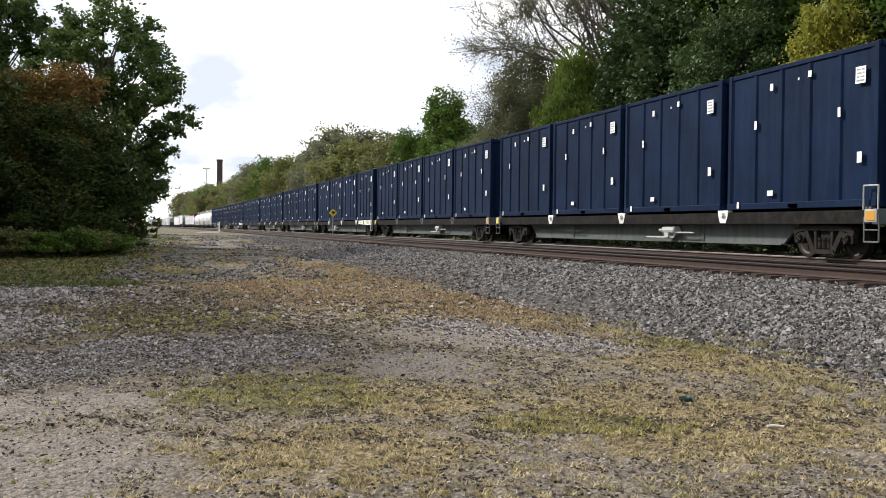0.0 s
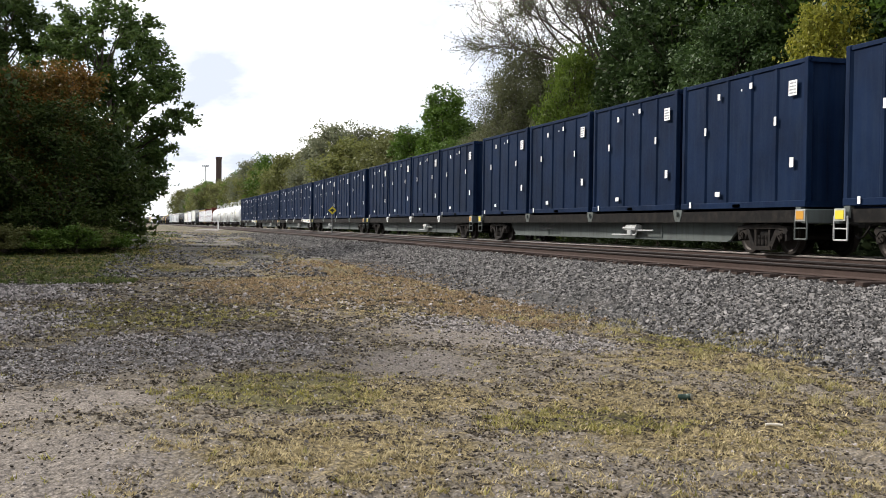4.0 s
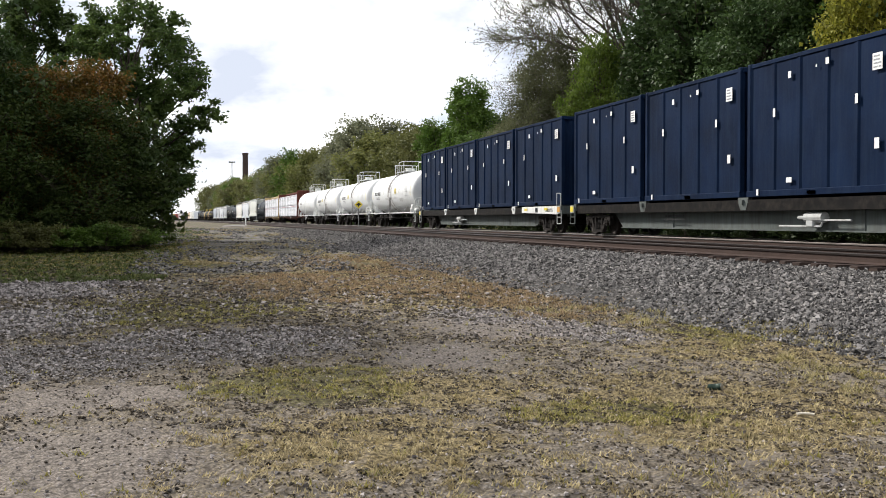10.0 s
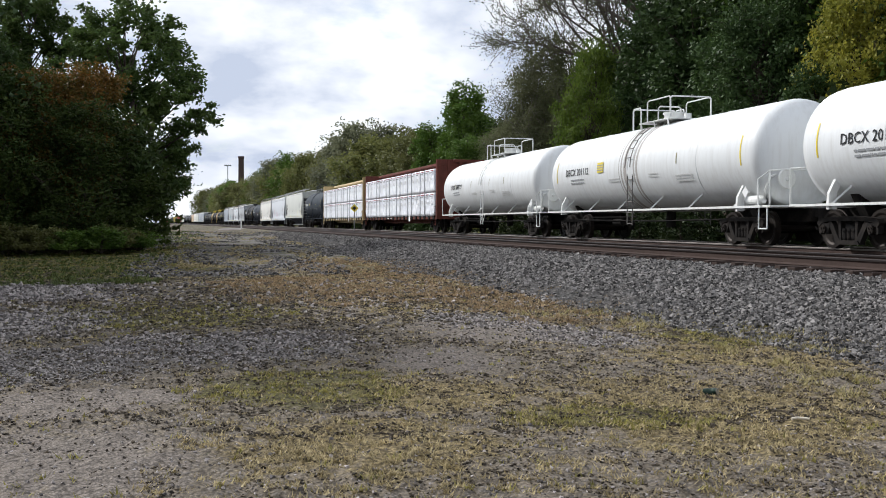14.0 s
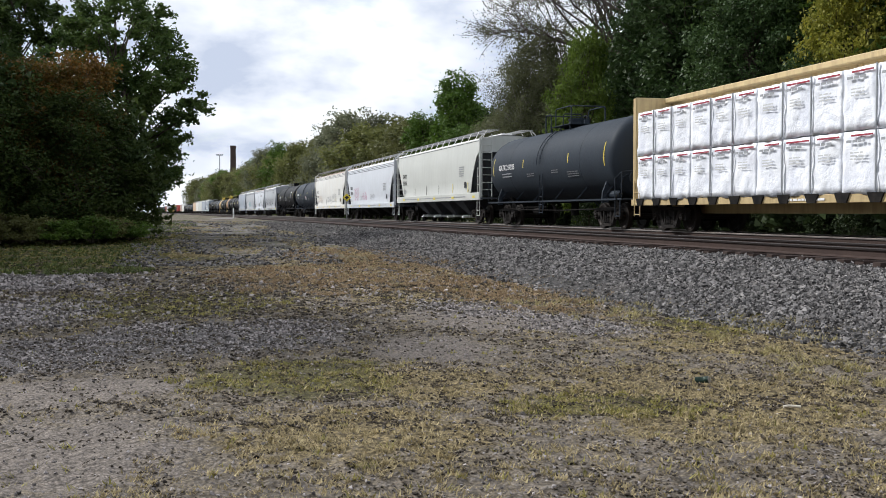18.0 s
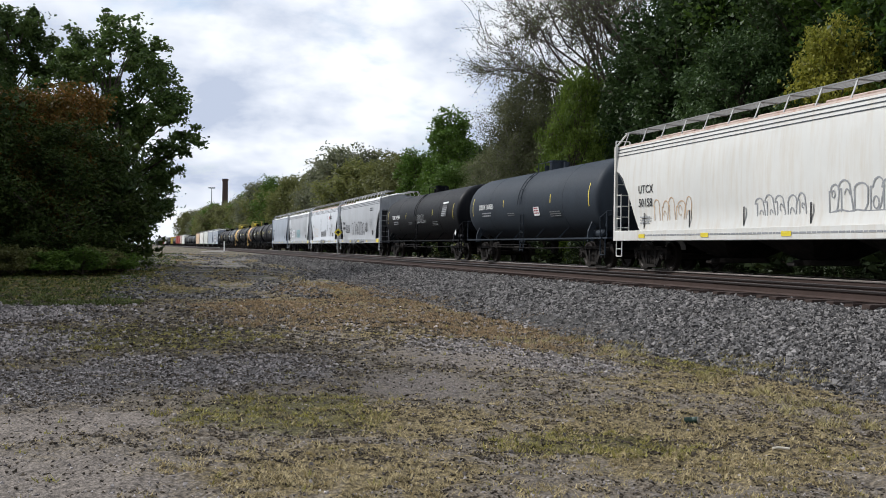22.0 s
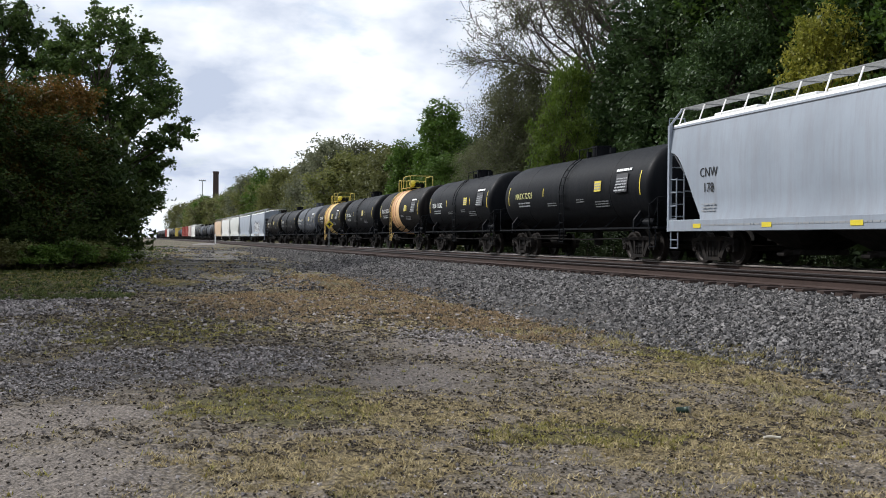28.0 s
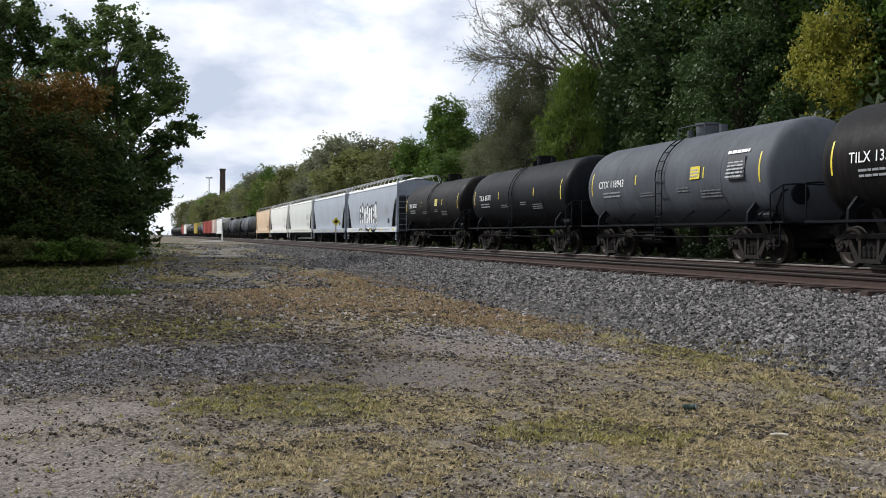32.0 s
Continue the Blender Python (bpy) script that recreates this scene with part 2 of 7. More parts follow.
MARK_BLACK = plain("black_marking", (0.03, 0.03, 0.032), 0.55, 0, 0.1, 8.0, 0.05)
MARK_GREY = plain("grey_marking", (0.30, 0.31, 0.32), 0.55, 0, 0.05, 8.0, 0.05)
MARK_YELLOW = plain("yellow_reflector", (0.72, 0.58, 0.05), 0.4, 0, 0.08, 8.0, 0.05)
MARK_ORANGE = plain("amber_reflector_plate", (0.55, 0.27, 0.04), 0.4, 0, 0.08, 8.0, 0.05)
MARK_RED = plain("red_marking", (0.30, 0.025, 0.045), 0.5, 0, 0.06, 8.0, 0.05)
STENCIL_DARK = plain("dark_grey_stencil_panel", (0.10, 0.10, 0.105), 0.55, 0, 0.2, 8.0, 0.05)
STENCIL_FAINT = plain("faint_grey_stencil", (0.55, 0.55, 0.54), 0.55, 0, 0.05, 8.0, 0.05)
STENCIL_MID = plain("dim_grey_stencil", (0.16, 0.165, 0.17), 0.55, 0, 0.1, 8.0, 0.05)
SPRAY_BLACK = plain("black_spray_paint", (0.05, 0.05, 0.055), 0.5, 0, 0.1, 8.0, 0.05)
SPRAY_TEAL = plain("teal_spray_paint", (0.13, 0.33, 0.36), 0.5, 0, 0.1, 8.0, 0.05)
SPRAY_PINK = plain("magenta_spray_paint", (0.45, 0.06, 0.20), 0.5, 0, 0.1, 8.0, 0.05)
SPRAY_WHITE = plain("white_spray_paint", (0.82, 0.83, 0.84), 0.5, 0, 0.05, 8.0, 0.05)
RAIL_RUST = plain("rusty_rail_steel", (0.058, 0.039, 0.033), 0.7, 0.2, 0.2, 4.0)
RAIL_DARK = plain("dark_rail_head_steel", (0.022, 0.017, 0.016), 0.55, 0.2, 0.2, 4.0)
RAIL_SHINE = plain("worn_rail_head_steel", (0.30, 0.27, 0.25), 0.4, 0.7, 0.1, 3.0)
TIE_WOOD = plain("weathered_tie_wood", (0.046, 0.032, 0.027), 0.9, 0, 0.25, 5.0, 0.7)
BARK = plain("grey_brown_bark", (0.065, 0.052, 0.042), 0.95, 0, 0.3, 5.0, 0.9)
BARK_WARM = plain("warm_grey_bark", (0.11, 0.09, 0.078), 0.95, 0, 0.3, 5.0, 0.9)
BARK_PALE = plain("pale_grey_bark", (0.19, 0.17, 0.15), 0.95, 0, 0.3, 5.0, 0.9)
LEAF_DARK = leaf_mat("dark_green_leaves", (0.022, 0.046, 0.014), (0.074, 0.118, 0.036))
LEAF_DEEP = leaf_mat("deep_green_leaves", (0.034, 0.064, 0.017), (0.095, 0.138, 0.034), 0.35)
LEAF_GREEN = leaf_mat("green_leaves", (0.05, 0.10, 0.015), (0.12, 0.19, 0.03))
LEAF_BRIGHT = leaf_mat("bright_green_leaves", (0.075, 0.125, 0.018), (0.185, 0.255, 0.038), 0.35)
LEAF_OLIVE = leaf_mat("olive_leaves", (0.085, 0.095, 0.03), (0.17, 0.17, 0.06))
LEAF_GREYISH = leaf_mat("grey_green_willow_leaves", (0.080, 0.093, 0.044), (0.165, 0.172, 0.085), 0.35)
LEAF_OCHRE = leaf_mat("ochre_tinged_leaves", (0.100, 0.116, 0.036), (0.205, 0.208, 0.064), 0.35)
# leaf colour lowered to hold the shade behind the train
LEAF_UNDER_SHADE = leaf_mat("shaded_undergrowth_leaves", (0.012, 0.022, 0.007), (0.040, 0.060, 0.017), 0.15)
LEAF_FAR = leaf_mat("pale_grey_green_leaves", (0.105, 0.118, 0.070), (0.205, 0.210, 0.125), 0.35)
LEAF_YELLOW = leaf_mat("yellowing_leaves", (0.135, 0.150, 0.022), (0.32, 0.295, 0.045), 0.4)
LEAF_RUSSET = leaf_mat("russet_tinged_leaves", (0.020, 0.042, 0.009), (0.066, 0.088, 0.018), 0.2)
LEAF_RED = leaf_mat("russet_leaves", (0.040, 0.060, 0.012), (0.24, 0.11, 0.025))
BRICK_STACK = plain("sooty_brick", (0.065, 0.047, 0.043), 0.9, 0, 0.15, 0.4, 0.3)
GRASS_DRY = grass_mat("dry_grass_blades", (0.066, 0.050, 0.026), (0.64, 0.525, 0.285))
GRASS_GREEN = grass_mat("green_grass_blades", (0.040, 0.042, 0.012), (0.45, 0.40, 0.115))
# darker green copy of the grass, tree shade put into its colour
GRASS_SHADED = leaf_mat("shaded_green_grass_blades", (0.030, 0.048, 0.012), (0.125, 0.150, 0.038), 0.2)
GRASS_OLIVE = grass_mat("olive_tan_grass_blades", (0.060, 0.050, 0.022), (0.52, 0.45, 0.21))
GRASS_RED = grass_mat("reddish_weed_blades", (0.070, 0.047, 0.026), (0.48, 0.345, 0.20))
BALLAST = stone_mat("grey_ballast_stone", (0.014, 0.0135, 0.0132), (0.295, 0.276, 0.262))
CLOD = stone_mat("dark_soil_and_gap_crumbs", (0.018, 0.015, 0.011), (0.15, 0.122, 0.09))
GRAVEL = stone_mat("pinkish_gravel_stone", (0.05, 0.045, 0.043), (0.46, 0.415, 0.39))


def wrap_mat():
    """White plastic wrap, creased, with a slight sheen."""
    m, nt, bsdf = nodes_of("white_plastic_wrap")
    tc = add(nt, "ShaderNodeTexCoord")
    info = add(nt, "ShaderNodeObjectInfo")
    off = add(nt, "ShaderNodeVectorMath", [(0, tc.outputs["Object"])])
    nt.links.new(add(nt, "ShaderNodeCombineXYZ", [("Y", math_node(nt, "MULTIPLY", info.outputs["Random"], 50.0))]).outputs[0], off.inputs[1])
    crease = add(nt, "ShaderNodeTexNoise", [("Vector", off.outputs[0])], Scale=1.7, Detail=5.0, Roughness=0.55, Distortion=0.25)
    # bluish low tone paints shade into the hollows of the creases
    c = mix(nt, ramp(nt, crease.outputs["Fac"], 0.3, 0.7), (0.74, 0.76, 0.83), (0.94, 0.95, 0.97))
    nt.links.new(c, bsdf.inputs["Base Color"])
    bsdf.inputs["Roughness"].default_value = 0.35
    bump_from(nt, bsdf, crease.outputs["Fac"], 0.9, 0.10)
    return m


WRAP = wrap_mat()

# bare and grassy patches of the open ground: centre x, y, half-width, half-depth
DIRT_PATCHES = [(-0.8, 6.9, 1.0, 1.2), (-0.9, 9.1, 1.0, 0.8), (2.8, 11.0, 0.7, 1.1), (4.3, 13.8, 1.2, 1.8)]
GRAVEL_PATCHES = [(-1.7, 11.7, 1.6, 1.7), (-2.6, 16.5, 1.6, 2.4), (0.6, 12.9, 1.6, 1.8), (-3.1, 24.6, 2.0, 3.2), (4.4, 15.2, 0.8, 1.4), (5.2, 12.9, 0.7, 1.6), (-4.0, 14.0, 2.2, 2.4), (4.5, 70.0, 3.4, 36.0)]
GREEN_PATCHES = [(1.1, 9.5, 1.0, 1.2), (-0.1, 17.8, 2.0, 2.7), (-3.5, 38.3, 4.4, 10.6), (6.8, 12.3, 0.8, 1.3), (3.2, 7.5, 0.8, 0.6), (-1.5, 62.0, 2.5, 26.0)]
DRY_PATCHES = [(5.1, 24.2, 3.6, 9.2), (1.2, 6.8, 1.0, 1.1), (4.1, 7.6, 1.6, 1.8), (6.6, 10.7, 1.6, 1.8), (2.2, 8.9, 0.8, 1.0)]
RED_PATCHES = [(6.0, 20.0, 1.5, 5.0), (6.2, 33.0, 2.2, 8.0), (3.0, 24.0, 2.2, 5.0)]


def ground_mat():
    m, nt, bsdf = nodes_of("dry_lot_ground")
    geo = add(nt, "ShaderNodeNewGeometry")
    p = geo.outputs["Position"]
    warp = add(nt, "ShaderNodeTexNoise", [("Vector", p)], Scale=0.9, Detail=5.0, Roughness=0.65)
    fine = add(nt, "ShaderNodeTexNoise", [("Vector", p)], Scale=22.0, Detail=6.0, Roughness=0.7)
    mid = add(nt, "ShaderNodeTexNoise", [("Vector", p)], Scale=4.5, Detail=5.0, Roughness=0.7)
    cells = add(nt, "ShaderNodeTexVoronoi", [("Vector", p)], Scale=26.0)
    split = add(nt, "ShaderNodeSeparateXYZ", [(0, p)])

    def patches(rows):
        best = None
        for cx, cy, rx, ry in rows:
            dx = math_node(nt, "MULTIPLY", math_node(nt, "SUBTRACT", split.outputs["X"], cx), 1 / rx)
            dy = math_node(nt, "MULTIPLY", math_node(nt, "SUBTRACT", split.outputs["Y"], cy), 1 / ry)
            d = math_node(nt, "ADD", math_node(nt, "MULTIPLY", dx, dx), math_node(nt, "MULTIPLY", dy, dy))
            best = d if best is None else math_node(nt, "MINIMUM", best, d)
        d = math_node(nt, "ADD", best, math_node(nt, "MULTIPLY", math_node(nt, "SUBTRACT", warp.outputs["Fac"], 0.5), 2.6))
        d = math_node(nt, "ADD", d, math_node(nt, "MULTIPLY", math_node(nt, "SUBTRACT", mid.outputs["Fac"], 0.5), 2.8))
        return ramp(nt, d, 0.6, 1.3, (1, 1, 1, 1), (0, 0, 0, 1))

    crisp = ramp(nt, fine.outputs["Fac"], 0.36, 0.64)
    soil = mix(nt, ramp(nt, mid.outputs["Fac"], 0.3, 0.7), (0.115, 0.095, 0.070), (0.34, 0.285, 0.215))
    stones = mix(nt, cells.outputs["Color"], (0.045, 0.042, 0.042), (0.43, 0.40, 0.39))
    c = mix(nt, math_node(nt, "MULTIPLY", ramp(nt, fine.outputs["Fac"], 0.45, 0.6), 0.5), soil, stones)
    # low tones are dark soil plus painted shade between the tufts
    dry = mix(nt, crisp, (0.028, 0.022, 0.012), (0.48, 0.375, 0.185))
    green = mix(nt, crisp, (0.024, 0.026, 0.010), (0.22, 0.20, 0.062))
    red = mix(nt, crisp, (0.075, 0.050, 0.030), (0.43, 0.31, 0.18))
    dirt = mix(nt, mid.outputs["Fac"], (0.20, 0.172, 0.15), (0.37, 0.323, 0.286))
    c = mix(nt, math_node(nt, "MULTIPLY", patches(DRY_PATCHES), 0.85), c, dry)
    c = mix(nt, math_node(nt, "MULTIPLY", patches(GREEN_PATCHES), 0.8), c, green)
    c = mix(nt, math_node(nt, "MULTIPLY", patches(RED_PATCHES), 0.55), c, red)
    c = mix(nt, math_node(nt, "MULTIPLY", patches(GRAVEL_PATCHES), 0.85), c, stones)
    c = mix(nt, math_node(nt, "MULTIPLY", patches(DIRT_PATCHES), 0.8), c, dirt)
    # streaks of grass on the far drive
    broad = add(nt, "ShaderNodeTexNoise", [("Vector", p)], Scale=0.45, Detail=5.0, Roughness=0.7)
    streak = math_node(nt, "MULTIPLY", ramp(nt, broad.outputs["Fac"], 0.47, 0.56), ramp(nt, math_node(nt, "MULTIPLY", split.outputs["Y"], 0.01), 0.22, 0.36))
    c = mix(nt, math_node(nt, "MULTIPLY", streak, 0.7), c, (0.115, 0.115, 0.045))
    # far fields and verges: plain rough grass
    far = ramp(nt, math_node(nt, "MULTIPLY", math_node(nt, "ABSOLUTE", split.outputs["X"]), 0.01), 0.20, 0.30)
    c = mix(nt, far, c, (0.10, 0.11, 0.035))
    # darkened cell rims paint the shade between grit and stones
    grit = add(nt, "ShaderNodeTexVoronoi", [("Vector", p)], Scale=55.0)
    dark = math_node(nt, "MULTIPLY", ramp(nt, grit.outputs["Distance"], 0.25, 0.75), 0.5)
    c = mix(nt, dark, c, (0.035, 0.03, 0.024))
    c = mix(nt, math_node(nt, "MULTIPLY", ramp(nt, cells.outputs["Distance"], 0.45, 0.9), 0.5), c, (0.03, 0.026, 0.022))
    nt.links.new(c, bsdf.inputs["Base Color"])
    bsdf.inputs["Roughness"].default_value = 0.95
    bsdf.inputs["Specular IOR Level"].default_value = 0.08
    h = math_node(nt, "ADD", fine.outputs["Fac"], math_node(nt, "MULTIPLY", cells.outputs["Distance"], -0.8))
    bump_from(nt, bsdf, h, 0.9, 0.03)
    return m


def bed_mat():
    m, nt, bsdf = nodes_of("ballast_bed")
    geo = add(nt, "ShaderNodeNewGeometry")
    cells = add(nt, "ShaderNodeTexVoronoi", [("Vector", geo.outputs["Position"])], Scale=17.0)
    n = add(nt, "ShaderNodeTexNoise", [("Vector", geo.outputs["Position"])], Scale=1.2, Detail=4.0)
    # cells darker than the loose stones: shade of the gaps put into colour
    c = mix(nt, cells.outputs["Color"], (0.014, 0.0135, 0.013), (0.12, 0.115, 0.11))
    c = mix(nt, math_node(nt, "MULTIPLY", ramp(nt, n.outputs["Fac"], 0.45, 0.75), 0.35), c, (0.14, 0.11, 0.09))
    nt.links.new(c, bsdf.inputs["Base Color"])
    bsdf.inputs["Roughness"].default_value = 0.9
    bsdf.inputs["Specular IOR Level"].default_value = 0.08
    bump_from(nt, bsdf, cells.outputs["Distance"], 1.0, 0.05)
    return m


GROUND, BED = ground_mat(), bed_mat()

# ---- building helpers
def part(name, shape, material, parent=None, label="", m=None, smooth=False):
    """Links a bmesh or a finished mesh as one object, under a thing or a part."""
    if isinstance(shape, bmesh.types.BMesh):
        me = bpy.data.meshes.new(name)
        shape.to_mesh(me)
        shape.free()
        if smooth:
            me.shade_smooth()
    else:
        me = shape
    if not me.materials:
        me.materials.append(material)
    ob = new(name, me)
    ob.material_slots[0].link = "OBJECT"
    ob.material_slots[0].material = material
    if parent is not None:
        ob.parent = parent
    if m is not None:
        ob.matrix_basis = m
    if label:
        ob["label"] = label
    return ob


KEPT = {}


def kept(key, build, smooth=False):
    """A mesh that is built once and shared by all alike pieces."""
    if key not in KEPT:
        bm = build()
        me = bpy.data.meshes.new(str(key[0] if isinstance(key, tuple) else key))
        bm.to_mesh(me)
        bm.free()
        if smooth:
            me.shade_smooth()
        KEPT[key] = me
    return KEPT[key]


def box(bm, x0, x1, y0, y1, z0, z1, bevel=0.0):
    made = bmesh.ops.create_cube(bm, size=1.0)["verts"]
    for v in made:
        v.co = Vector(((x0 + x1) / 2 + v.co.x * (x1 - x0), (y0 + y1) / 2 + v.co.y * (y1 - y0), (z0 + z1) / 2 + v.co.z * (z1 - z0)))
    if bevel:
        edges = list({e for v in made for e in v.link_edges})
        bmesh.ops.bevel(bm, geom=edges, offset=bevel, segments=1, affect="EDGES")
    return bm


def bar(bm, a, b, w, h=None):
    """A straight bar of rectangular section between two points."""
    a, b = Vector(a), Vector(b)
    d = b - a
    q = d.to_track_quat("Y", "Z").to_matrix().to_4x4()
    m = Matrix.Translation((a + b) / 2) @ q @ Matrix.Diagonal((w, d.length, h or w, 1))
    bmesh.ops.create_cube(bm, size=1.0, matrix=m)
    return bm


def rod(bm, a, b, r, n=8, r2=None):
    a, b = Vector(a), Vector(b)
    d = b - a
    m = Matrix.Translation((a + b) / 2) @ d.to_track_quat("Z", "Y").to_matrix().to_4x4()
    bmesh.ops.create_cone(bm, cap_ends=True, segments=n, radius1=r, radius2=r if r2 is None else r2, depth=d.length, matrix=m)
    return bm


def pipe(bm, points, r, n=6):
    for a, b in zip(points, points[1:]):
        rod(bm, a, b, r, n)
    return bm


def prism(bm, outline, axis, lo, hi):
    """A flat outline pushed along an axis. axis x: outline is (y, z); axis y: (x, z); axis z: (x, y)."""
    def at(p, d):
        return {"x": (d, p[0], p[1]), "y": (p[0], d, p[1]), "z": (p[0], p[1], d)}[axis]
    a = [bm.verts.new(at(p, lo)) for p in outline]
    b = [bm.verts.new(at(p, hi)) for p in outline]
    n = len(outline)
    faces = [bm.faces.new(a), bm.faces.new(b[::-1])]
    for i in range(n):
        faces.append(bm.faces.new((a[i], b[i], b[(i + 1) % n], a[(i + 1) % n])))
    bmesh.ops.recalc_face_normals(bm, faces=faces)
    return bm


def lathe_y(bm, rows, cx=0.0, cz=0.0, n=40):
    """Rings (y, radius) turned about a line along y."""
    rings = []
    for y, r in rows:
        if r < 1e-4:
            rings.append([bm.verts.new((cx, y, cz))])
        else:
            rings.append([bm.verts.new((cx + r * math.cos(2 * math.pi * i / n), y, cz + r * math.sin(2 * math.pi * i / n))) for i in range(n)])
    for a, b in zip(rings, rings[1:]):
        for i in range(n):
            j = (i + 1) % n
            if len(a) == 1:
                bm.faces.new((a[0], b[i], b[j]))
            elif len(b) == 1:
                bm.faces.new((a[i], b[0], a[j]))
            else:
                bm.faces.new((a[i], b[i], b[j], a[j]))
    bmesh.ops.recalc_face_normals(bm, faces=bm.faces)
    return bm


def sheet(bm, rows):
    """A grid of points, row by row, as one skin."""
    grid = [[bm.verts.new(p) for p in row] for row in rows]
    for a, b in zip(grid, grid[1:]):
        for i in range(len(a) - 1):
            bm.faces.new((a[i], a[i + 1], b[i + 1], b[i]))
    return bm


def BM():
    return bmesh.new()


def bend(y):
    """The tracks bend gently to the left beyond 80 m."""
    return -4.52e-5 * max(0.0, y - 80.0) ** 2


def smooth01(a, b, x):
    t = min(1.0, max(0.0, (x - a) / (b - a)))
    return t * t * (3 - 2 * t)


def lot(x, y):
    """Height of the open ground."""
    z = 0.62 * smooth01(24, 95, y)
    z += 0.45 * smooth01(20, 26, x - bend(y))
    z += 0.05 * noise.noise((x * 0.22, y * 0.22, 0.0)) + 0.018 * noise.noise((x * 0.9, y * 0.9, 4.0))
    rough = smooth01(3, 5, y) * (1 - smooth01(40, 60, y)) * (1 - smooth01(8, 9, x)) * smooth01(-16, -12, x)
    if rough > 0:
        z += rough * (0.030 * noise.noise((x * 4.2, y * 3.4, 1.0)) + 0.026 * noise.noise((x * 8.5, y * 7.0, 3.0)) + 0.014 * noise.noise((x * 15.0, y * 12.0, 6.0)))
    return z


# ---- ground
XS = [-2500, -900, -350, -150, -80, -50, -36, -28, -22, -18] + [-15 + 0.75 * i for i in range(10)] + [-7.5 + 0.05 * i for i in range(320)] + [9.5, 11, 13, 15, 17, 19, 21, 23, 25, 27, 30, 34, 40, 60, 100, 200, 500, 1200, 2500]
YS = [-2500, -900, -300, -120, -60, -30, -15, -6] + [-2 + 0.8 * i for i in range(8)] + [4.4 + 0.055 * i for i in range(180)] + [14.3 + 0.09 * i for i in range(79)] + [21.4 + 0.2 * i for i in range(130)] + [47.4 + 2.0 * i for i in range(30)] + [110 + 10 * i for i in range(24)] + [360, 420, 500, 620, 800, 1100, 1600, 2800]
bm = BM()
sheet(bm, [[(x, y, lot(x, y) if abs(x) < 130 and -70 < y < 700 else lot(0, y) * 0.9 + 0.2) for x in XS] for y in YS])
bmesh.ops.recalc_face_normals(bm, faces=bm.faces)
if bm.faces[0].normal.z < 0:
    bmesh.ops.reverse_faces(bm, faces=bm.faces)
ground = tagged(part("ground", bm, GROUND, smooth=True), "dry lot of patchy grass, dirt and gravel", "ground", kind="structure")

# ---- ballast bed under both tracks
BED_PROFILE = [(-4.85, -0.06), (-3.9, 0.20), (-2.6, 0.50), (-1.75, 0.60), (-1.34, 0.625), (-1.2, 0.665), (1.4, 0.67), (2.1, 0.62), (2.9, 0.67), (6.0, 0.67), (6.6, 0.6), (7.8, 0.25), (8.8, 0.05), (9.6, -0.1)]
ALONG = [-720, -400, -200, -100, -50, -20] + [-10 + 2 * i for i in range(60)] + [115 + 12 * i for i in range(40)] + [620, 700, 800, 950, 1150, 1400]


def bed_height(off, y):
    for (a, za), (b, zb) in zip(BED_PROFILE, BED_PROFILE[1:]):
        if a <= off <= b:
            return za + (zb - za) * (off - a) / (b - a)
    return -1.0


bm = BM()
rows = []
for y in ALONG:
    g = lot(NEAR_TRACK - 5 + bend(y), y)
    wob = 0.28 * noise.noise((0.0, y * 0.35, 9.0)) + 0.35 * noise.noise((3.0, y * 0.08, 2.0))
    row = []
    for i, (off, z) in enumerate(BED_PROFILE):
        o = off + (wob if i < 2 else wob * 0.4 if i == 2 else 0)
        zz = z if 3 <= i <= 10 else max(z + 0.02 * noise.noise((off, y * 0.6, 1.0)), g - 0.04 if i > 0 else g - 0.08)
        row.append((NEAR_TRACK + o + bend(y), y, zz))
    rows.append(row)
sheet(bm, rows)
bmesh.ops.recalc_face_normals(bm, faces=bm.faces)
if bm.faces[0].normal.z < 0:
    bmesh.ops.reverse_faces(bm, faces=bm.faces)
tagged(part("ballast_bed", bm, BED, smooth=True), "grey crushed stone ballast under two railway tracks", "ballast", kind="structure")


# ---- rails and ties
def rail_mesh(ys, x):
    bm = BM()
    prof = [(-0.07, 0.0), (-0.07, 0.012), (-0.012, 0.035), (-0.012, 0.125), (-0.036, 0.138), (-0.036, 0.168), (-0.028, 0.172), (0.028, 0.172), (0.036, 0.168), (0.036, 0.138), (0.012, 0.125), (0.012, 0.035), (0.07, 0.012), (0.07, 0.0)]
    sheet(bm, [[(x + bend(y) + px, y, RAIL - 0.172 + pz) for px, pz in prof] for y in ys])
    bmesh.ops.recalc_face_normals(bm, faces=bm.faces)
    return bm


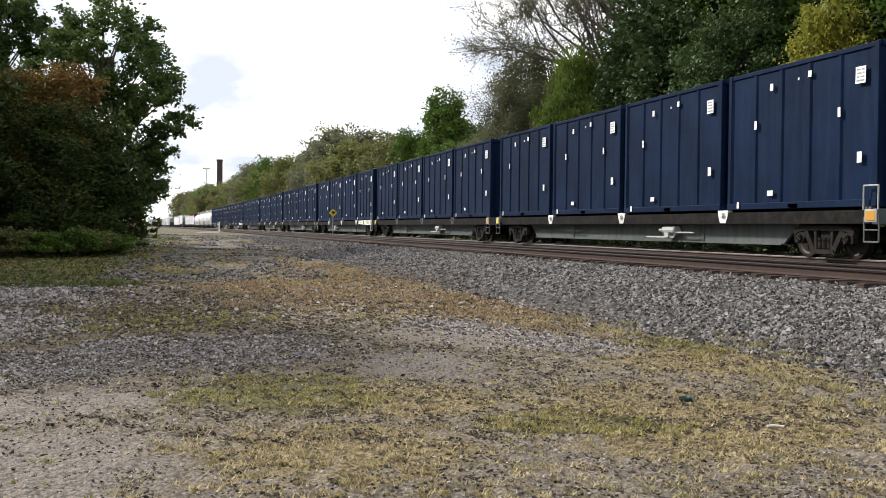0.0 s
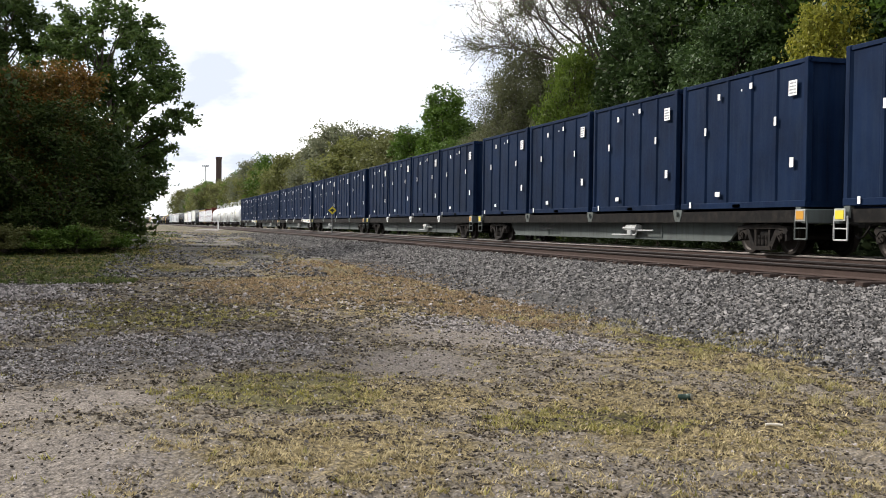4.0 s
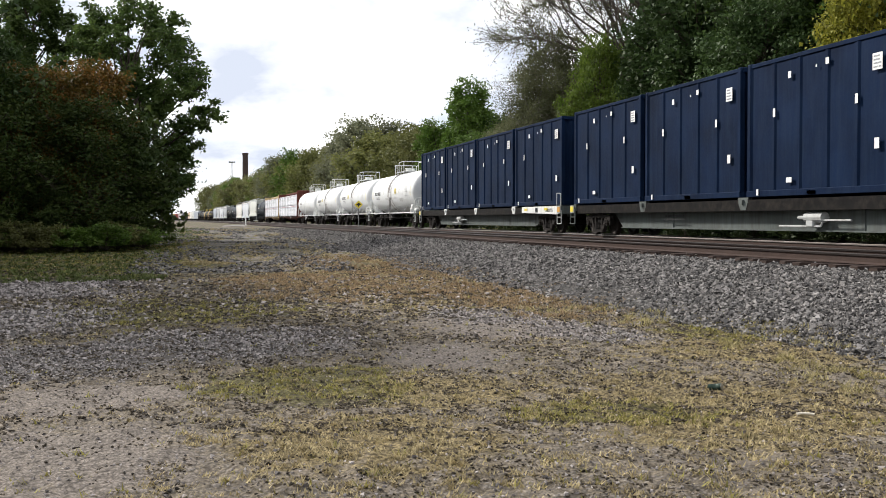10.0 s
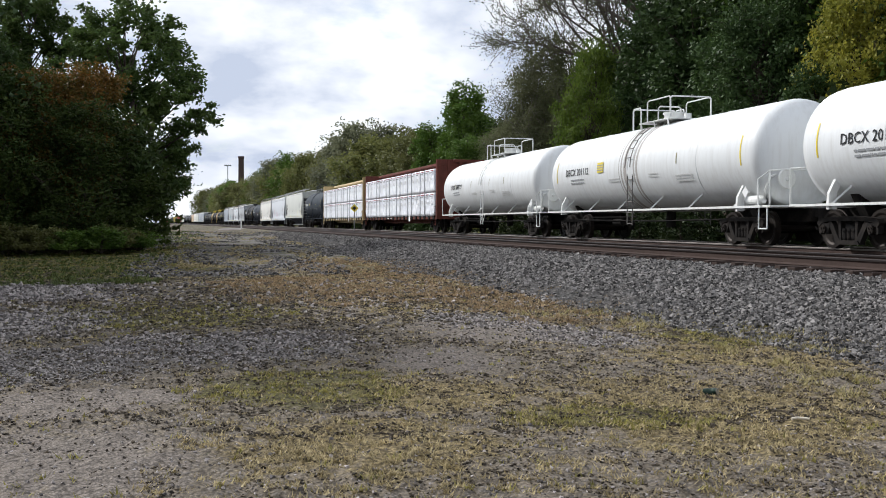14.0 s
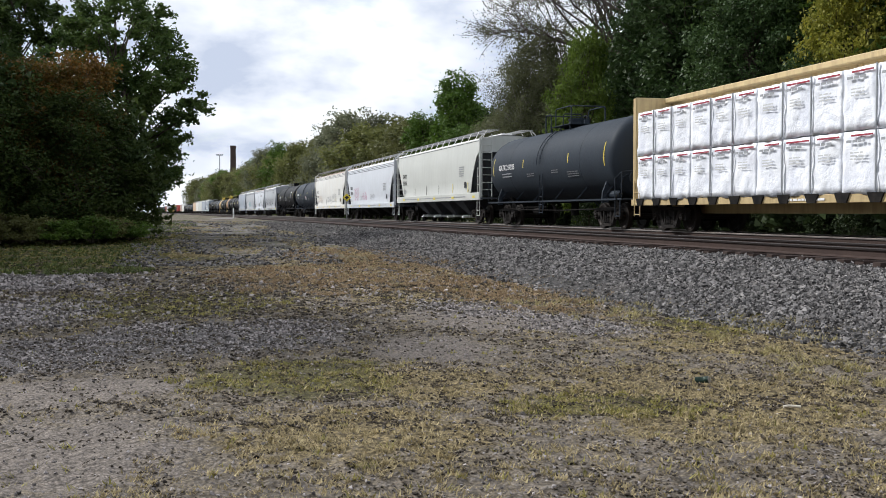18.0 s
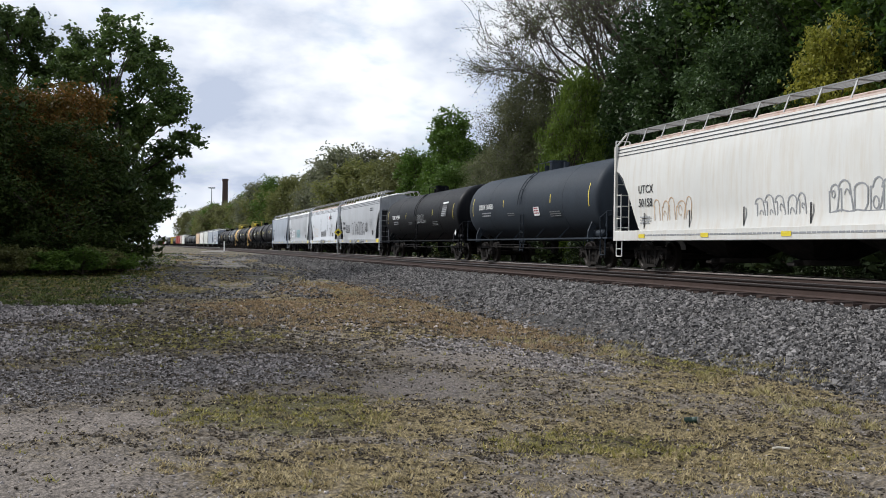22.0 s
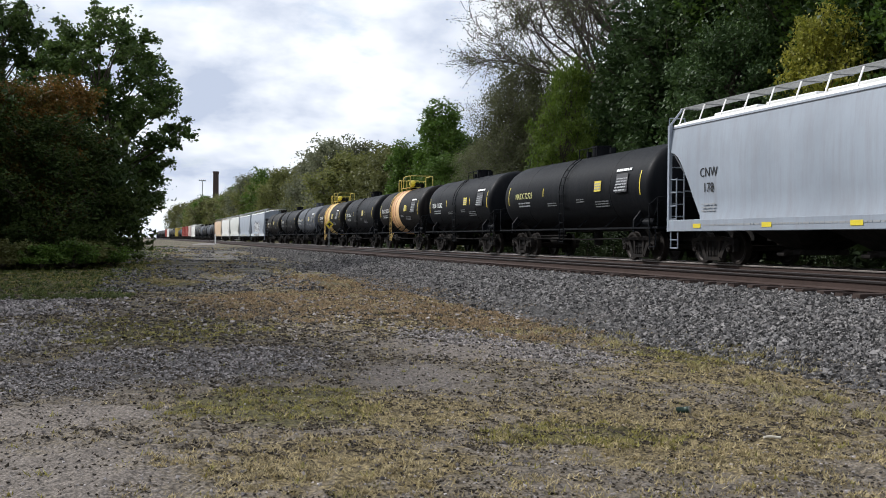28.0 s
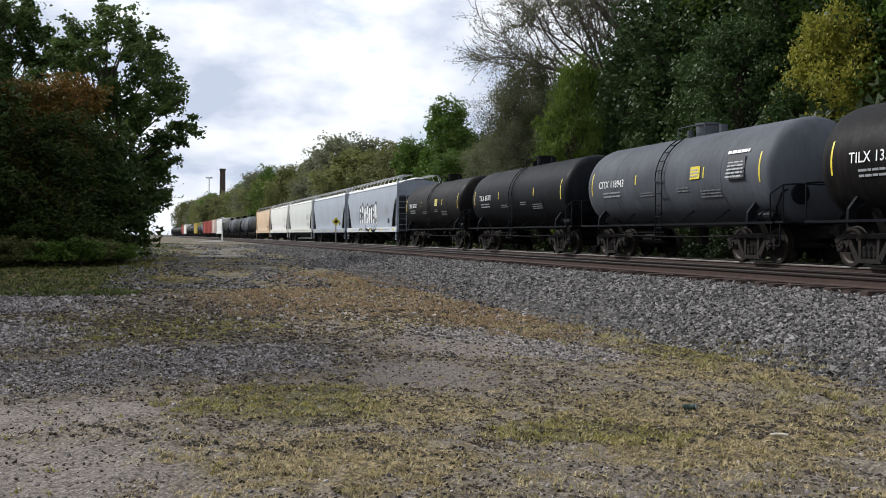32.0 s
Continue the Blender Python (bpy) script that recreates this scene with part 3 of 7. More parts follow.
RAIL_YS = [-720, 60, 80] + [100 + 20 * i for i in range(66)]
for track, centre in (("near_track", NEAR_TRACK), ("far_track", FAR_TRACK)):
    base = tagged(new(track), "pair of rusty steel rails on dark timber ties", "railway track", kind="structure")
    for side in (-0.755, 0.755):
        part("rail", rail_mesh(RAIL_YS, centre + side), RAIL_RUST, base)
        bm = BM()
        sheet(bm, [[(centre + side + bend(y) + px, y, RAIL + pz) for px, pz in ((-0.039, -0.036), (-0.039, -0.006), (-0.030, 0.003), (0.030, 0.003), (0.039, -0.006), (0.039, -0.036))] for y in RAIL_YS])
        bmesh.ops.recalc_face_normals(bm, faces=bm.faces)
        part("rail_head", bm, RAIL_SHINE if track == "far_track" else RAIL_DARK, base)
    rng = random.Random(5 if track == "near_track" else 6)

    def tie_shape(k):
        bm = BM()
        r2 = random.Random(k)
        box(bm, -1.3, 1.3, -0.115, 0.115, -0.17, 0.0, 0.012)
        for v in bm.verts:
            v.co += Vector((r2.uniform(-0.02, 0.02), r2.uniform(-0.008, 0.008), r2.uniform(-0.006, 0.004)))
        return bm
    shapes = [kept(("tie", k), lambda k=k: tie_shape(k)) for k in range(4)]
    stuff_rows = []
    for i in range(-60, 700):
        y = 0.53 * i
        if 0 <= y <= (55 if track == "near_track" else 28):
            part("tie", rng.choice(shapes), TIE_WOOD, base, m=pose(centre + rng.uniform(-0.07, 0.07), y + rng.uniform(-0.03, 0.03), RAIL - 0.176, 0, 0, rng.uniform(-1.5, 1.5)))
        else:
            stuff_rows.append(y)
    bm = BM()
    for y in stuff_rows:
        box(bm, centre + bend(y) - 1.3, centre + bend(y) + 1.3, y - 0.115, y + 0.115, RAIL - 0.34, RAIL - 0.176)
    tagged(part("distant_ties", bm, TIE_WOOD, base), kind="stuff")

# ---- railway cars. Local y runs along the car (positive towards its tail), z from the rail top, the viewer's side is -x
R_WHEEL = 0.457
SIDE = Matrix(((0, 0, -1, 0), (-1, 0, 0, 0), (0, 1, 0, 0), (0, 0, 0, 1)))   # lays text and marks on the viewer's side


def wheelset_shape():
    bm = BM()
    for s in (-1, 1):
        rows = [(0.0, 0.0), (0.0, 0.12), (0.02, 0.13), (0.015, 0.33), (-0.01, 0.38), (-0.01, R_WHEEL - 0.004), (0.115, R_WHEEL + 0.004), (0.12, R_WHEEL + 0.026), (0.145, R_WHEEL + 0.02), (0.145, 0.39), (0.10, 0.33), (0.10, 0.14), (0.14, 0.10), (0.14, 0.0)]
        n = 28
        rings = []
        for d, r in rows:
            x = s * (0.83 - d)
            rings.append([bm.verts.new((x, r * math.cos(2 * math.pi * i / n), r * math.sin(2 * math.pi * i / n))) for i in range(n)] if r else [bm.verts.new((x, 0, 0))])
        for a, b in zip(rings, rings[1:]):
            for i in range(n):
                j = (i + 1) % n
                if len(a) == 1:
                    bm.faces.new((a[0], b[i], b[j]))
                elif len(b) == 1:
                    bm.faces.new((a[i], b[0], a[j]))
                else:
                    bm.faces.new((a[i], b[i], b[j], a[j]))
        rod(bm, (s * 0.83, 0, 0), (s * 1.13, 0, 0), 0.10, 12)
        for k in range(3):
            a = 2 * math.pi * k / 3
            rod(bm, (s * 1.13, 0.055 * math.cos(a), 0.055 * math.sin(a)), (s * 1.155, 0.055 * math.cos(a), 0.055 * math.sin(a)), 0.022, 6)
    rod(bm, (-0.72, 0, 0), (0.72, 0, 0), 0.085, 10)
    bmesh.ops.recalc_face_normals(bm, faces=bm.faces)
    return bm


def side_frame_shape(s):
    bm = BM()
    x0, x1 = (s * 0.93, s * 1.09)
    x0, x1 = min(x0, x1), max(x0, x1)
    # top member with drooping ends, tension members, columns, spring seat
    prism(bm, [(-1.16, 0.60), (-1.10, 0.70), (-0.75, 0.735), (-0.3, 0.76), (0.3, 0.76), (0.75, 0.735), (1.10, 0.70), (1.16, 0.60), (1.08, 0.50), (0.98, 0.60), (0.70, 0.645), (-0.70, 0.645), (-0.98, 0.60), (-1.08, 0.50)], "x", x0, x1)
    for k in (-1, 1):
        prism(bm, [(k * 0.78, 0.66), (k * 0.62, 0.66), (k * 0.28, 0.16), (k * 0.44, 0.12)], "x", x0 + 0.02, x1 - 0.01)
        prism(bm, [(k * 0.36, 0.66), (k * 0.27, 0.66), (k * 0.25, 0.15), (k * 0.34, 0.15)], "x", x0 + 0.03, x1 - 0.02)
        prism(bm, [(k * 1.12, 0.60), (k * 0.66, 0.60), (k * 0.70, 0.50), (k * 0.76, 0.34), (k * 0.82, 0.33), (k * 0.82, 0.52), (k * 1.02, 0.52), (k * 1.02, 0.33), (k * 1.10, 0.36)], "x", x0 + 0.015, x1 - 0.015)
    prism(bm, [(-0.46, 0.10), (0.46, 0.10), (0.40, 0.20), (-0.40, 0.20)], "x", x0 - 0.01, x1 + 0.01)
    return bm


def springs_shape(s):
    bm = BM()
    for k in range(6):
        r = 0.068 if k % 2 else 0.05
        rod(bm, (s * 1.0, 0, 0.198 + k * 0.045), (s * 1.0, 0, 0.247 + k * 0.045), r, 8)
    bmesh.ops.remove_doubles(bm, verts=bm.verts, dist=0.03)
    return bm


def bolster_shape():
    bm = BM()
    box(bm, -1.0, 1.0, -0.19, 0.19, 0.42, 0.66, 0.02)
    for y in (-0.42, 0.42):
        box(bm, -0.75, 0.75, y - 0.05, y + 0.05, 0.32, 0.46)
    return bm


WHEELSETS = {-1: [], 1: []}


def add_truck(car, y, colour=None):
    colour = colour or TRUCK_STEEL
    truck = part("truck", kept("bolster", bolster_shape), UNDER_STEEL, car, "cast steel four-wheel truck", pose(0, y, 0))
    for s in (-1, 1):
        part("side_frame", kept(("side_frame", s), lambda: side_frame_shape(s)), colour, truck)
        for dy in (-0.17, 0.0, 0.17):
            part("coil_spring", kept(("coil_spring", s), lambda: springs_shape(s)), colour, truck, m=pose(0, dy, 0))
    for k in (-1, 1):
        w = part("wheelset", kept("wheelset", wheelset_shape, False), WHEEL_STEEL, truck, "steel wheels on an axle", pose(0, k * 0.89, R_WHEEL))
        WHEELSETS[k].append(w)


def coupler_shape():
    bm = BM()
    box(bm, -0.09, 0.09, 0.0, 0.55, 0.74, 0.92, 0.015)
    prism(bm, [(-0.19, -0.10), (-0.05, -0.16), (0.07, -0.05), (0.19, -0.12), (0.19, 0.10), (0.1, 0.16), (-0.12, 0.16), (-0.2, 0.06)], "z", 0.68, 0.98)
    pipe(bm, [(0.3, 0.45, 0.72), (0.32, 0.25, 0.5), (0.3, 0.05, 0.42), (0.25, -0.12, 0.5)], 0.03)
    return bm


def add_couplers(car, half):
    me = kept("coupler", coupler_shape)
    part("coupler", me, UNDER_STEEL, car, m=pose(0, -half + 0.02, 0))
    part("coupler", me, UNDER_STEEL, car, m=pose(0, half - 0.02, 0, 0, 0, 180))


def words(car, text, x, y, z, size, material, name="lettering", align="CENTER"):
    cu = bpy.data.curves.new(name, "FONT")
    cu.body, cu.size, cu.align_x, cu.align_y, cu.extrude = text, size, align, "CENTER", 0.002
    cu.offset, cu.space_character = 0.006 * size, 1.06
    cu.resolution_u = 2
    cu.materials.append(material)
    ob = new(name, cu)
    ob.parent = car
    ob.matrix_basis = Matrix.Translation((x, y, z)) @ SIDE
    return ob


def plate(car, name, x, y, z, w, h, material, label="", tilt=0.0, m=None):
    """A thin plate on the viewer's side, w along the car, h high."""
    me = kept(("plate", round(w, 3), round(h, 3)), lambda: box(BM(), -w / 2, w / 2, -h / 2, h / 2, 0, 0.006))
    return part(name, me, material, car, label, (m or Matrix.Translation((x, y, z)) @ SIDE) @ pose(0, 0, 0, 0, 0, tilt))


def small_print(car, x, y, z, w, lines, material, gap=0.075, seed=1):
    """Lines of lettering too small to read: one block of short bars."""
    rng = random.Random(seed)
    bm = BM()
    for i in range(lines):
        a = -w / 2
        while a < w / 2 - 0.05:
            b = min(w / 2, a + rng.uniform(0.08, 0.30))
            box(bm, a, b, -i * gap, -i * gap + gap * 0.45, 0, 0.004)
            a = b + 0.035
    return part("small_lettering", bm, material, car, m=Matrix.Translation((x, y, z)) @ SIDE)


def squiggle(car, x, y, z, w, h, material, seed, loops=7, thick=0.045, fill=None, skin=None):
    """Spray-painted tag: looping strokes that spell nothing."""
    rng = random.Random(seed)
    bm = BM()

    def stroke(points, t):
        fine = [points[0]]
        for a, b in zip(points, points[1:]):
            k = max(1, int(math.dist(a, b) / 0.12))
            fine += [(a[0] + (b[0] - a[0]) * i / k, a[1] + (b[1] - a[1]) * i / k) for i in range(1, k + 1)]
        for a, b in zip(fine, fine[1:]):
            a, b = Vector((*a, 0.004)), Vector((*b, 0.004))
            d = (b - a)
            if d.length < 1e-4:
                continue
            n = Vector((-d.y, d.x, 0)).normalized() * t / 2
            e = d.normalized() * t * 0.35
            bm.faces.new([bm.verts.new(p) for p in (a - n - e, b - n + e, b + n + e, a + n - e)])
    step = w / loops
    for i in range(loops):
        cx = -w / 2 + (i + 0.5) * step
        top = h * rng.uniform(0.7, 1.0) / 2
        low = -h / 2 * rng.uniform(0.8, 1.0)
        wide = step * rng.uniform(0.30, 0.5)
        lean = rng.uniform(-0.25, 0.25) * step
        stroke([(cx - wide, low), (cx - wide * 0.95, top * 0.5)] + [(cx + lean + wide * math.cos(a), top * 0.5 + (top * 0.5) * math.sin(a)) for a in [math.pi - k * math.pi / 7 for k in range(8)]] + [(cx + wide * 0.9, low * 0.5), (cx + wide * rng.uniform(0.2, 1.2), low)], thick)
        r = wide * rng.uniform(0.3, 0.6)
        zc = rng.uniform(low * 0.5, top * 0.3)
        if rng.random() < 0.7:
            stroke([(cx + r * math.cos(a), zc + r * 1.4 * math.sin(a)) for a in [k * 0.6 + rng.random() * 0.1 for k in range(rng.randint(6, 11))]], thick * 0.8)
    stroke([(-w / 2, -h / 2 * 0.9)] + [(-w / 2 + w * k / 9, -h / 2 * rng.uniform(0.6, 1.05)) for k in range(1, 10)], thick)
    def lay(bm, out):
        """Lays the paint on the bulging side."""
        if skin:
            for v in bm.verts:
                v.co.z = skin(z + v.co.y) + x + out
    lay(bm, 0.009)
    tag = part("graffiti", bm, material, car, "spray-painted graffiti outline", Matrix.Translation((x, y, z)) @ SIDE)
    if fill:
        bm = BM()
        n = loops * 4
        rows = [[(-w / 2 + w * i / n, -h * 0.44 * rng.uniform(0.8, 1.0), 0.002), (-w / 2 + w * i / n, h * 0.44 * (0.72 + 0.28 * abs(math.sin(math.pi * i / 4))) * rng.uniform(0.9, 1.0), 0.002)] for i in range(n + 1)]
        sheet(bm, [[Vector(a).lerp(Vector(b), k / 10) for k in range(11)] for a, b in rows])
        bmesh.ops.recalc_face_normals(bm, faces=bm.faces)
        if sum(f.normal.z for f in bm.faces) < 0:
            bmesh.ops.reverse_faces(bm, faces=bm.faces)
        lay(bm, 0.004)
        part("graffiti_fill", bm, fill, car, "spray-painted graffiti fill", Matrix.Translation((x, y, z)) @ SIDE)
    return tag


def ladder(bm, x, y0, y1, z0, z1, step=0.32, r=0.018):
    for y in (y0, y1):
        rod(bm, (x, y, z0), (x, y, z1), r, 6)
    n = int((z1 - z0) / step)
    for i in range(n + 1):
        z = z0 + 0.06 + i * (z1 - z0 - 0.1) / max(1, n)
        rod(bm, (x, y0, z), (x, y1, z), r * 0.8, 6)
    return bm


TRAIN = []   # (thing, place of its middle along the train)


def start_car(name, lo, hi, label, category, group=""):
    car = tagged(new(name), label, category, group)
    TRAIN.append((car, (lo + hi) / 2))
    return car, (hi - lo) / 2


# ---- flat car with waste containers
def flat_deck(h):
    bm = BM()
    box(bm, -1.22, 1.22, -h + 0.55, h - 0.55, 0.80, 1.10)
    for y in (-3 * 3.2, -3.2, 3.2, 9.6):
        box(bm, -1.2, 1.2, y - 2.4, y - 2.2, 0.80, 0.95)
    return bm


def flat_sill(h, s):
    bm = BM()
    a, b = h - 4.6, h - 3.9
    x = s * 0.86
    prism(bm, [(-b, 0.80), (-a, 0.30), (a, 0.30), (b, 0.80)], "x", x - 0.03, x + 0.03)
    prism(bm, [(-a, 0.27), (a, 0.27), (a, 0.31), (-a, 0.31)], "x", x - 0.09, x + 0.09)
    for y in (-a * 0.55, a * 0.55):
        box(bm, x - 0.06, x + 0.06, y - 0.03, y + 0.03, 0.30, 0.80)
    return bm


def pedestal():
    bm = BM()
    prism(bm, [(-0.26, 1.165), (0.26, 1.165), (0.24, 1.02), (0.14, 0.82), (-0.14, 0.82), (-0.24, 1.02)], "x", -0.07, 0.07)
    box(bm, -0.14, 0.0, -0.07, 0.07, 1.0, 1.10)
    return bm


def brake_gear():
    bm = BM()
    rod(bm, (-1.05, -0.5, 0.62), (-1.05, 0.25, 0.62), 0.13, 12)
    rod(bm, (-1.05, 0.25, 0.62), (-1.05, 0.6, 0.62), 0.05, 8)
    box(bm, -1.16, -0.94, -0.15, 0.15, 0.38, 0.55, 0.02)
    pipe(bm, [(-1.1, -1.6, 0.55), (-1.1, -0.5, 0.55), (-1.1, -0.4, 0.4), (-1.1, 1.4, 0.4)], 0.025)
    return bm


def end_step():
    bm = BM()
    pipe(bm, [(-1.3, -0.24, 0.95), (-1.3, -0.24, 0.40), (-1.3, 0.24, 0.40), (-1.3, 0.24, 0.95)], 0.022)
    rod(bm, (-1.3, -0.24, 0.66), (-1.3, 0.24, 0.66), 0.018, 6)
    return bm


def grab_frame():
    bm = BM()
    pipe(bm, [(-1.32, -0.24, 1.1), (-1.32, -0.24, 1.62), (-1.32, 0.24, 1.62), (-1.32, 0.24, 1.1)], 0.02)
    return bm


STICKERS = [(-2.45, 4.06, 0.34, 0.37), (-0.6, 4.34, 0.13, 0.15), (-0.16, 4.28, 0.05, 0.06), (0.98, 4.22, 0.13, 0.17), (1.68, 3.33, 0.10, 0.22), (-1.72, 3.32, 0.10, 0.22), (-2.45, 2.26, 0.16, 0.24), (0.98, 1.57, 0.24, 0.13), (2.42, 1.29, 0.10, 0.17)]


def container_shape():
    bm = BM()
    L, W, z0, z1 = 3.03, 1.22, 1.17, 4.73
    # side skins with shallow upright corrugations
    ribs = []
    y = -L + 0.16
    pitch = (2 * L - 0.32) / 5
    for i in range(5):
        a = y + i * pitch
        ribs += [(a, 0.012), (a + 0.10, 0.012), (a + 0.16, 0.055), (a + pitch - 0.06, 0.055), (a + pitch, 0.012)]
    for s in (-1, 1):
        sheet(bm, [[(s * (W - d), yy, z) for yy, d in ribs] for z in (z0 + 0.16, z1 - 0.12)])
    for s in (-1, 1):
        yy = s * (L - 0.02)
        sheet(bm, [[(xx, yy - s * (0.04 if i % 4 in (1, 2) else 0.0), z) for i, xx in enumerate([-1.1 + 2.2 * k / 20 for k in range(21)])] for z in (z0 + 0.1, z1 - 0.1)])
    sheet(bm, [[(xx, yy, z1 - 0.05 + (0.02 if i % 2 else 0)) for i, xx in enumerate((-1.15, -0.6, 0, 0.6, 1.15))] for yy in (-L + 0.05, -1.5, 0, 1.5, L - 0.05)])
    box(bm, -1.18, 1.18, -L + 0.05, L - 0.05, z0 + 0.02, z0 + 0.14)
    bmesh.ops.recalc_face_normals(bm, faces=bm.faces)
    return bm


def container_rails():
    bm = BM()
    L, W, z0, z1 = 3.03, 1.22, 1.17, 4.73
    for s in (-1, 1):
        x = s * (W - 0.02)
        box(bm, min(x, x - s * 0.1), max(x, x - s * 0.1), -L, L, z1 - 0.11, z1, 0.012)
        box(bm, x - 0.035, x + 0.035, -L, L, z0, z0 + 0.165, 0.012)
        for e in (-1, 1):
            y = e * (L - 0.08)
            box(bm, x - s * 0.13 if s > 0 else x - 0.02, x + 0.02 if s > 0 else x + 0.13, min(y - 0.08, y + 0.08), max(y - 0.08, y + 0.08), z0, z1, 0.015)
        for e in (-1, 1):
            box(bm, s * (W - 0.11) - 0.1, s * (W - 0.11) + 0.1, e * (L - 0.08) - 0.1, e * (L - 0.08) + 0.1, z0 - 0.005, z0 + 0.12, 0.015)
            box(bm, s * (W - 0.11) - 0.1, s * (W - 0.11) + 0.1, e * (L - 0.08) - 0.1, e * (L - 0.08) + 0.1, z1 - 0.10, z1 + 0.015, 0.015)
    for e in (-1, 1):
        box(bm, -1.15, 1.15, e * L - 0.06, e * L + 0.02, z1 - 0.12, z1 - 0.005)
        box(bm, -1.15, 1.15, e * L - 0.06, e * L + 0.02, z0, z0 + 0.14)
    return bm


def fork_pocket():
    return box(BM(), -1.262, -1.20, -0.16, 0.16, 1.20, 1.28)


def add_container(mid, k, seed):
    c = tagged(new("waste_container"), "dark blue ribbed steel waste container with small white labels", "shipping container", "blue containers on flat cars")
    TRAIN.append((c, mid))
    part("box_shell", kept("container_shell", container_shape), CONTAINER_BLUE, c)
    part("frame", kept("container_frame", container_rails), CONTAINER_BLUE, c)
    for y in (-1.02, 1.02):
        part("fork_pocket", kept("fork_pocket", fork_pocket), UNDER_STEEL, c, "dark fork-lift slot")
    rng = random.Random(seed)
    for i, (y, z, w, h) in enumerate(STICKERS):
        if i in (2, 5, 7) and rng.random() < 0.12:
            continue
        s = plate(c, "label_sticker", -1.235, y, z, w, h, MARK_WHITE, "white label", rng.uniform(-2, 2))
        if i == 0:
            small_print(s, 0, 0, 0, 0.26, 4, MARK_GREY, 0.08, seed).matrix_basis = pose(0, 0.1, 0.006)
        if i == 8:
            s.matrix_basis = Matrix.Translation((-1.262, y, z)) @ SIDE


def flat_car(lo, hi, seed):
    car, h = start_car("container_flat_car", lo, hi, "grey steel flat car carrying four blue waste containers", "rail flat car", "container flat cars")
    # deck coloured black to stand for the shadow under the containers
    part("deck", kept("flat_deck", lambda: flat_deck(h)), UNDER_STEEL, car)
    for s in (-1, 1):
        part("side_sill", kept(("flat_sill", s), lambda: flat_sill(h, s)), FLAT_GREY, car, "grey fish-bellied side sill")
    for y in (-6.4, 0.0, 6.4):
        for s in (-1, 1):
            part("pedestal", kept("pedestal", pedestal), WHITE_STEEL if (seed + int(y)) % 2 else FLAT_GREY, car, "pale container pedestal", pose(s * 1.16, y, 0, 0, 0, 0 if s < 0 else 180))
    for e in (-1, 1):
        for s in (-1, 1):
            part("end_bracket", kept("end_bracket", lambda: prism(BM(), [(-0.09, 1.17), (0.12, 1.17), (0.1, 0.9), (-0.08, 0.9)], "x", -0.06, 0.06)), FLAT_GREY, car, m=pose(s * 1.2, e * (h - 0.9), 0))
    side = -1 if seed % 3 else 1
    part("brake_bracket", kept("brake_gear", brake_gear), PALE_GREY, car, "pale grey brake cylinder and pipes", pose(0, 3.4 * side + 0.4, 0))
    if seed in (3, 7, 9):
        part("long_plate", kept("long_plate", lambda: prism(BM(), [(-2.3, 0.78), (2.3, 0.86), (2.3, 1.12), (-2.3, 1.12)], "x", -1.31, -1.27)), WHITE_STEEL, car, "white side plate with reflectors and lettering", pose(0, -h + 3.2, 0))
        for dy in (-0.9, 1.7):
            plate(car, "sill_reflector", -1.318, -h + 3.2 + dy, 1.0, 0.42, 0.10, MARK_YELLOW, "yellow sill reflector")
        plate(car, "stencil_box", -1.318, -h + 3.5, 0.97, 0.3, 0.2, MARK_BLACK, "black stencil box")
        small_print(car, -1.315, -h + 1.9, 0.98, 0.9, 2, MARK_BLACK, 0.08, seed)
    for e in (-1, 1):
        y = e * (h - 0.62)
        part("end_sill", kept("flat_end", lambda: box(BM(), -1.32, 1.32, -0.1, 0.1, 0.78, 1.12, 0.02)), FLAT_GREY, car, m=pose(0, y, 0))
        part("step", kept("end_step", end_step), PALE_GREY if seed in (3, 7, 9) else FLAT_GREY, car, "sill step", pose(0, y - e * 0.12, 0))
        part("reflector_plate", kept("amber_plate", lambda: box(BM(), -1.345, -1.335, -0.15, 0.15, 0.87, 1.07)), MARK_ORANGE if e < 0 else MARK_YELLOW, car, "amber reflector plate", pose(0, y - e * 0.12, 0))
        part("plate_frame", kept("amber_frame", lambda: box(BM(), -1.335, -1.32, -0.20, 0.20, 0.83, 1.11, 0.01)), PALE_GREY, car, m=pose(0, y - e * 0.12, 0))
    if seed in (1, 3, 7, 9):
        part("grab_frame", kept("grab_frame", grab_frame), PALE_GREY, car, "pale grab iron", pose(0, -h + 0.75, 0))
    small_print(car, -1.06, 4.4, 0.66, 1.3, 2, MARK_BLACK, 0.11, seed)
    for e in (-1, 1):
        add_truck(car, e * (h - 2.75))
    add_couplers(car, h)
    mid = (lo + hi) / 2
    for k in range(4):
        add_container(mid - 9.63 + 6.42 * k, k, seed * 4 + k)


# ---- tank car
def tank_shell(half, r, cz):
    bm = BM()
    rows = [(-half, 0.0)]
    dome = r * 0.42
    for i in range(1, 9):
        a = i / 8 * math.pi / 2
        rows.append((-half + dome * (1 - math.cos(a)), r * math.sin(a)))
    for y in [k * 0.25 - 1.0 for k in range(9)]:
        rows.append((y * (half - dome) * 0.98, r))
    for i in range(7, -1, -1):
        a = i / 8 * math.pi / 2
        rows.append((half - dome * (1 - math.cos(a)), r * math.sin(a)))
    rows[-1] = (half, 0.0)
    lathe_y(bm, rows, 0, cz, 48)
    return bm


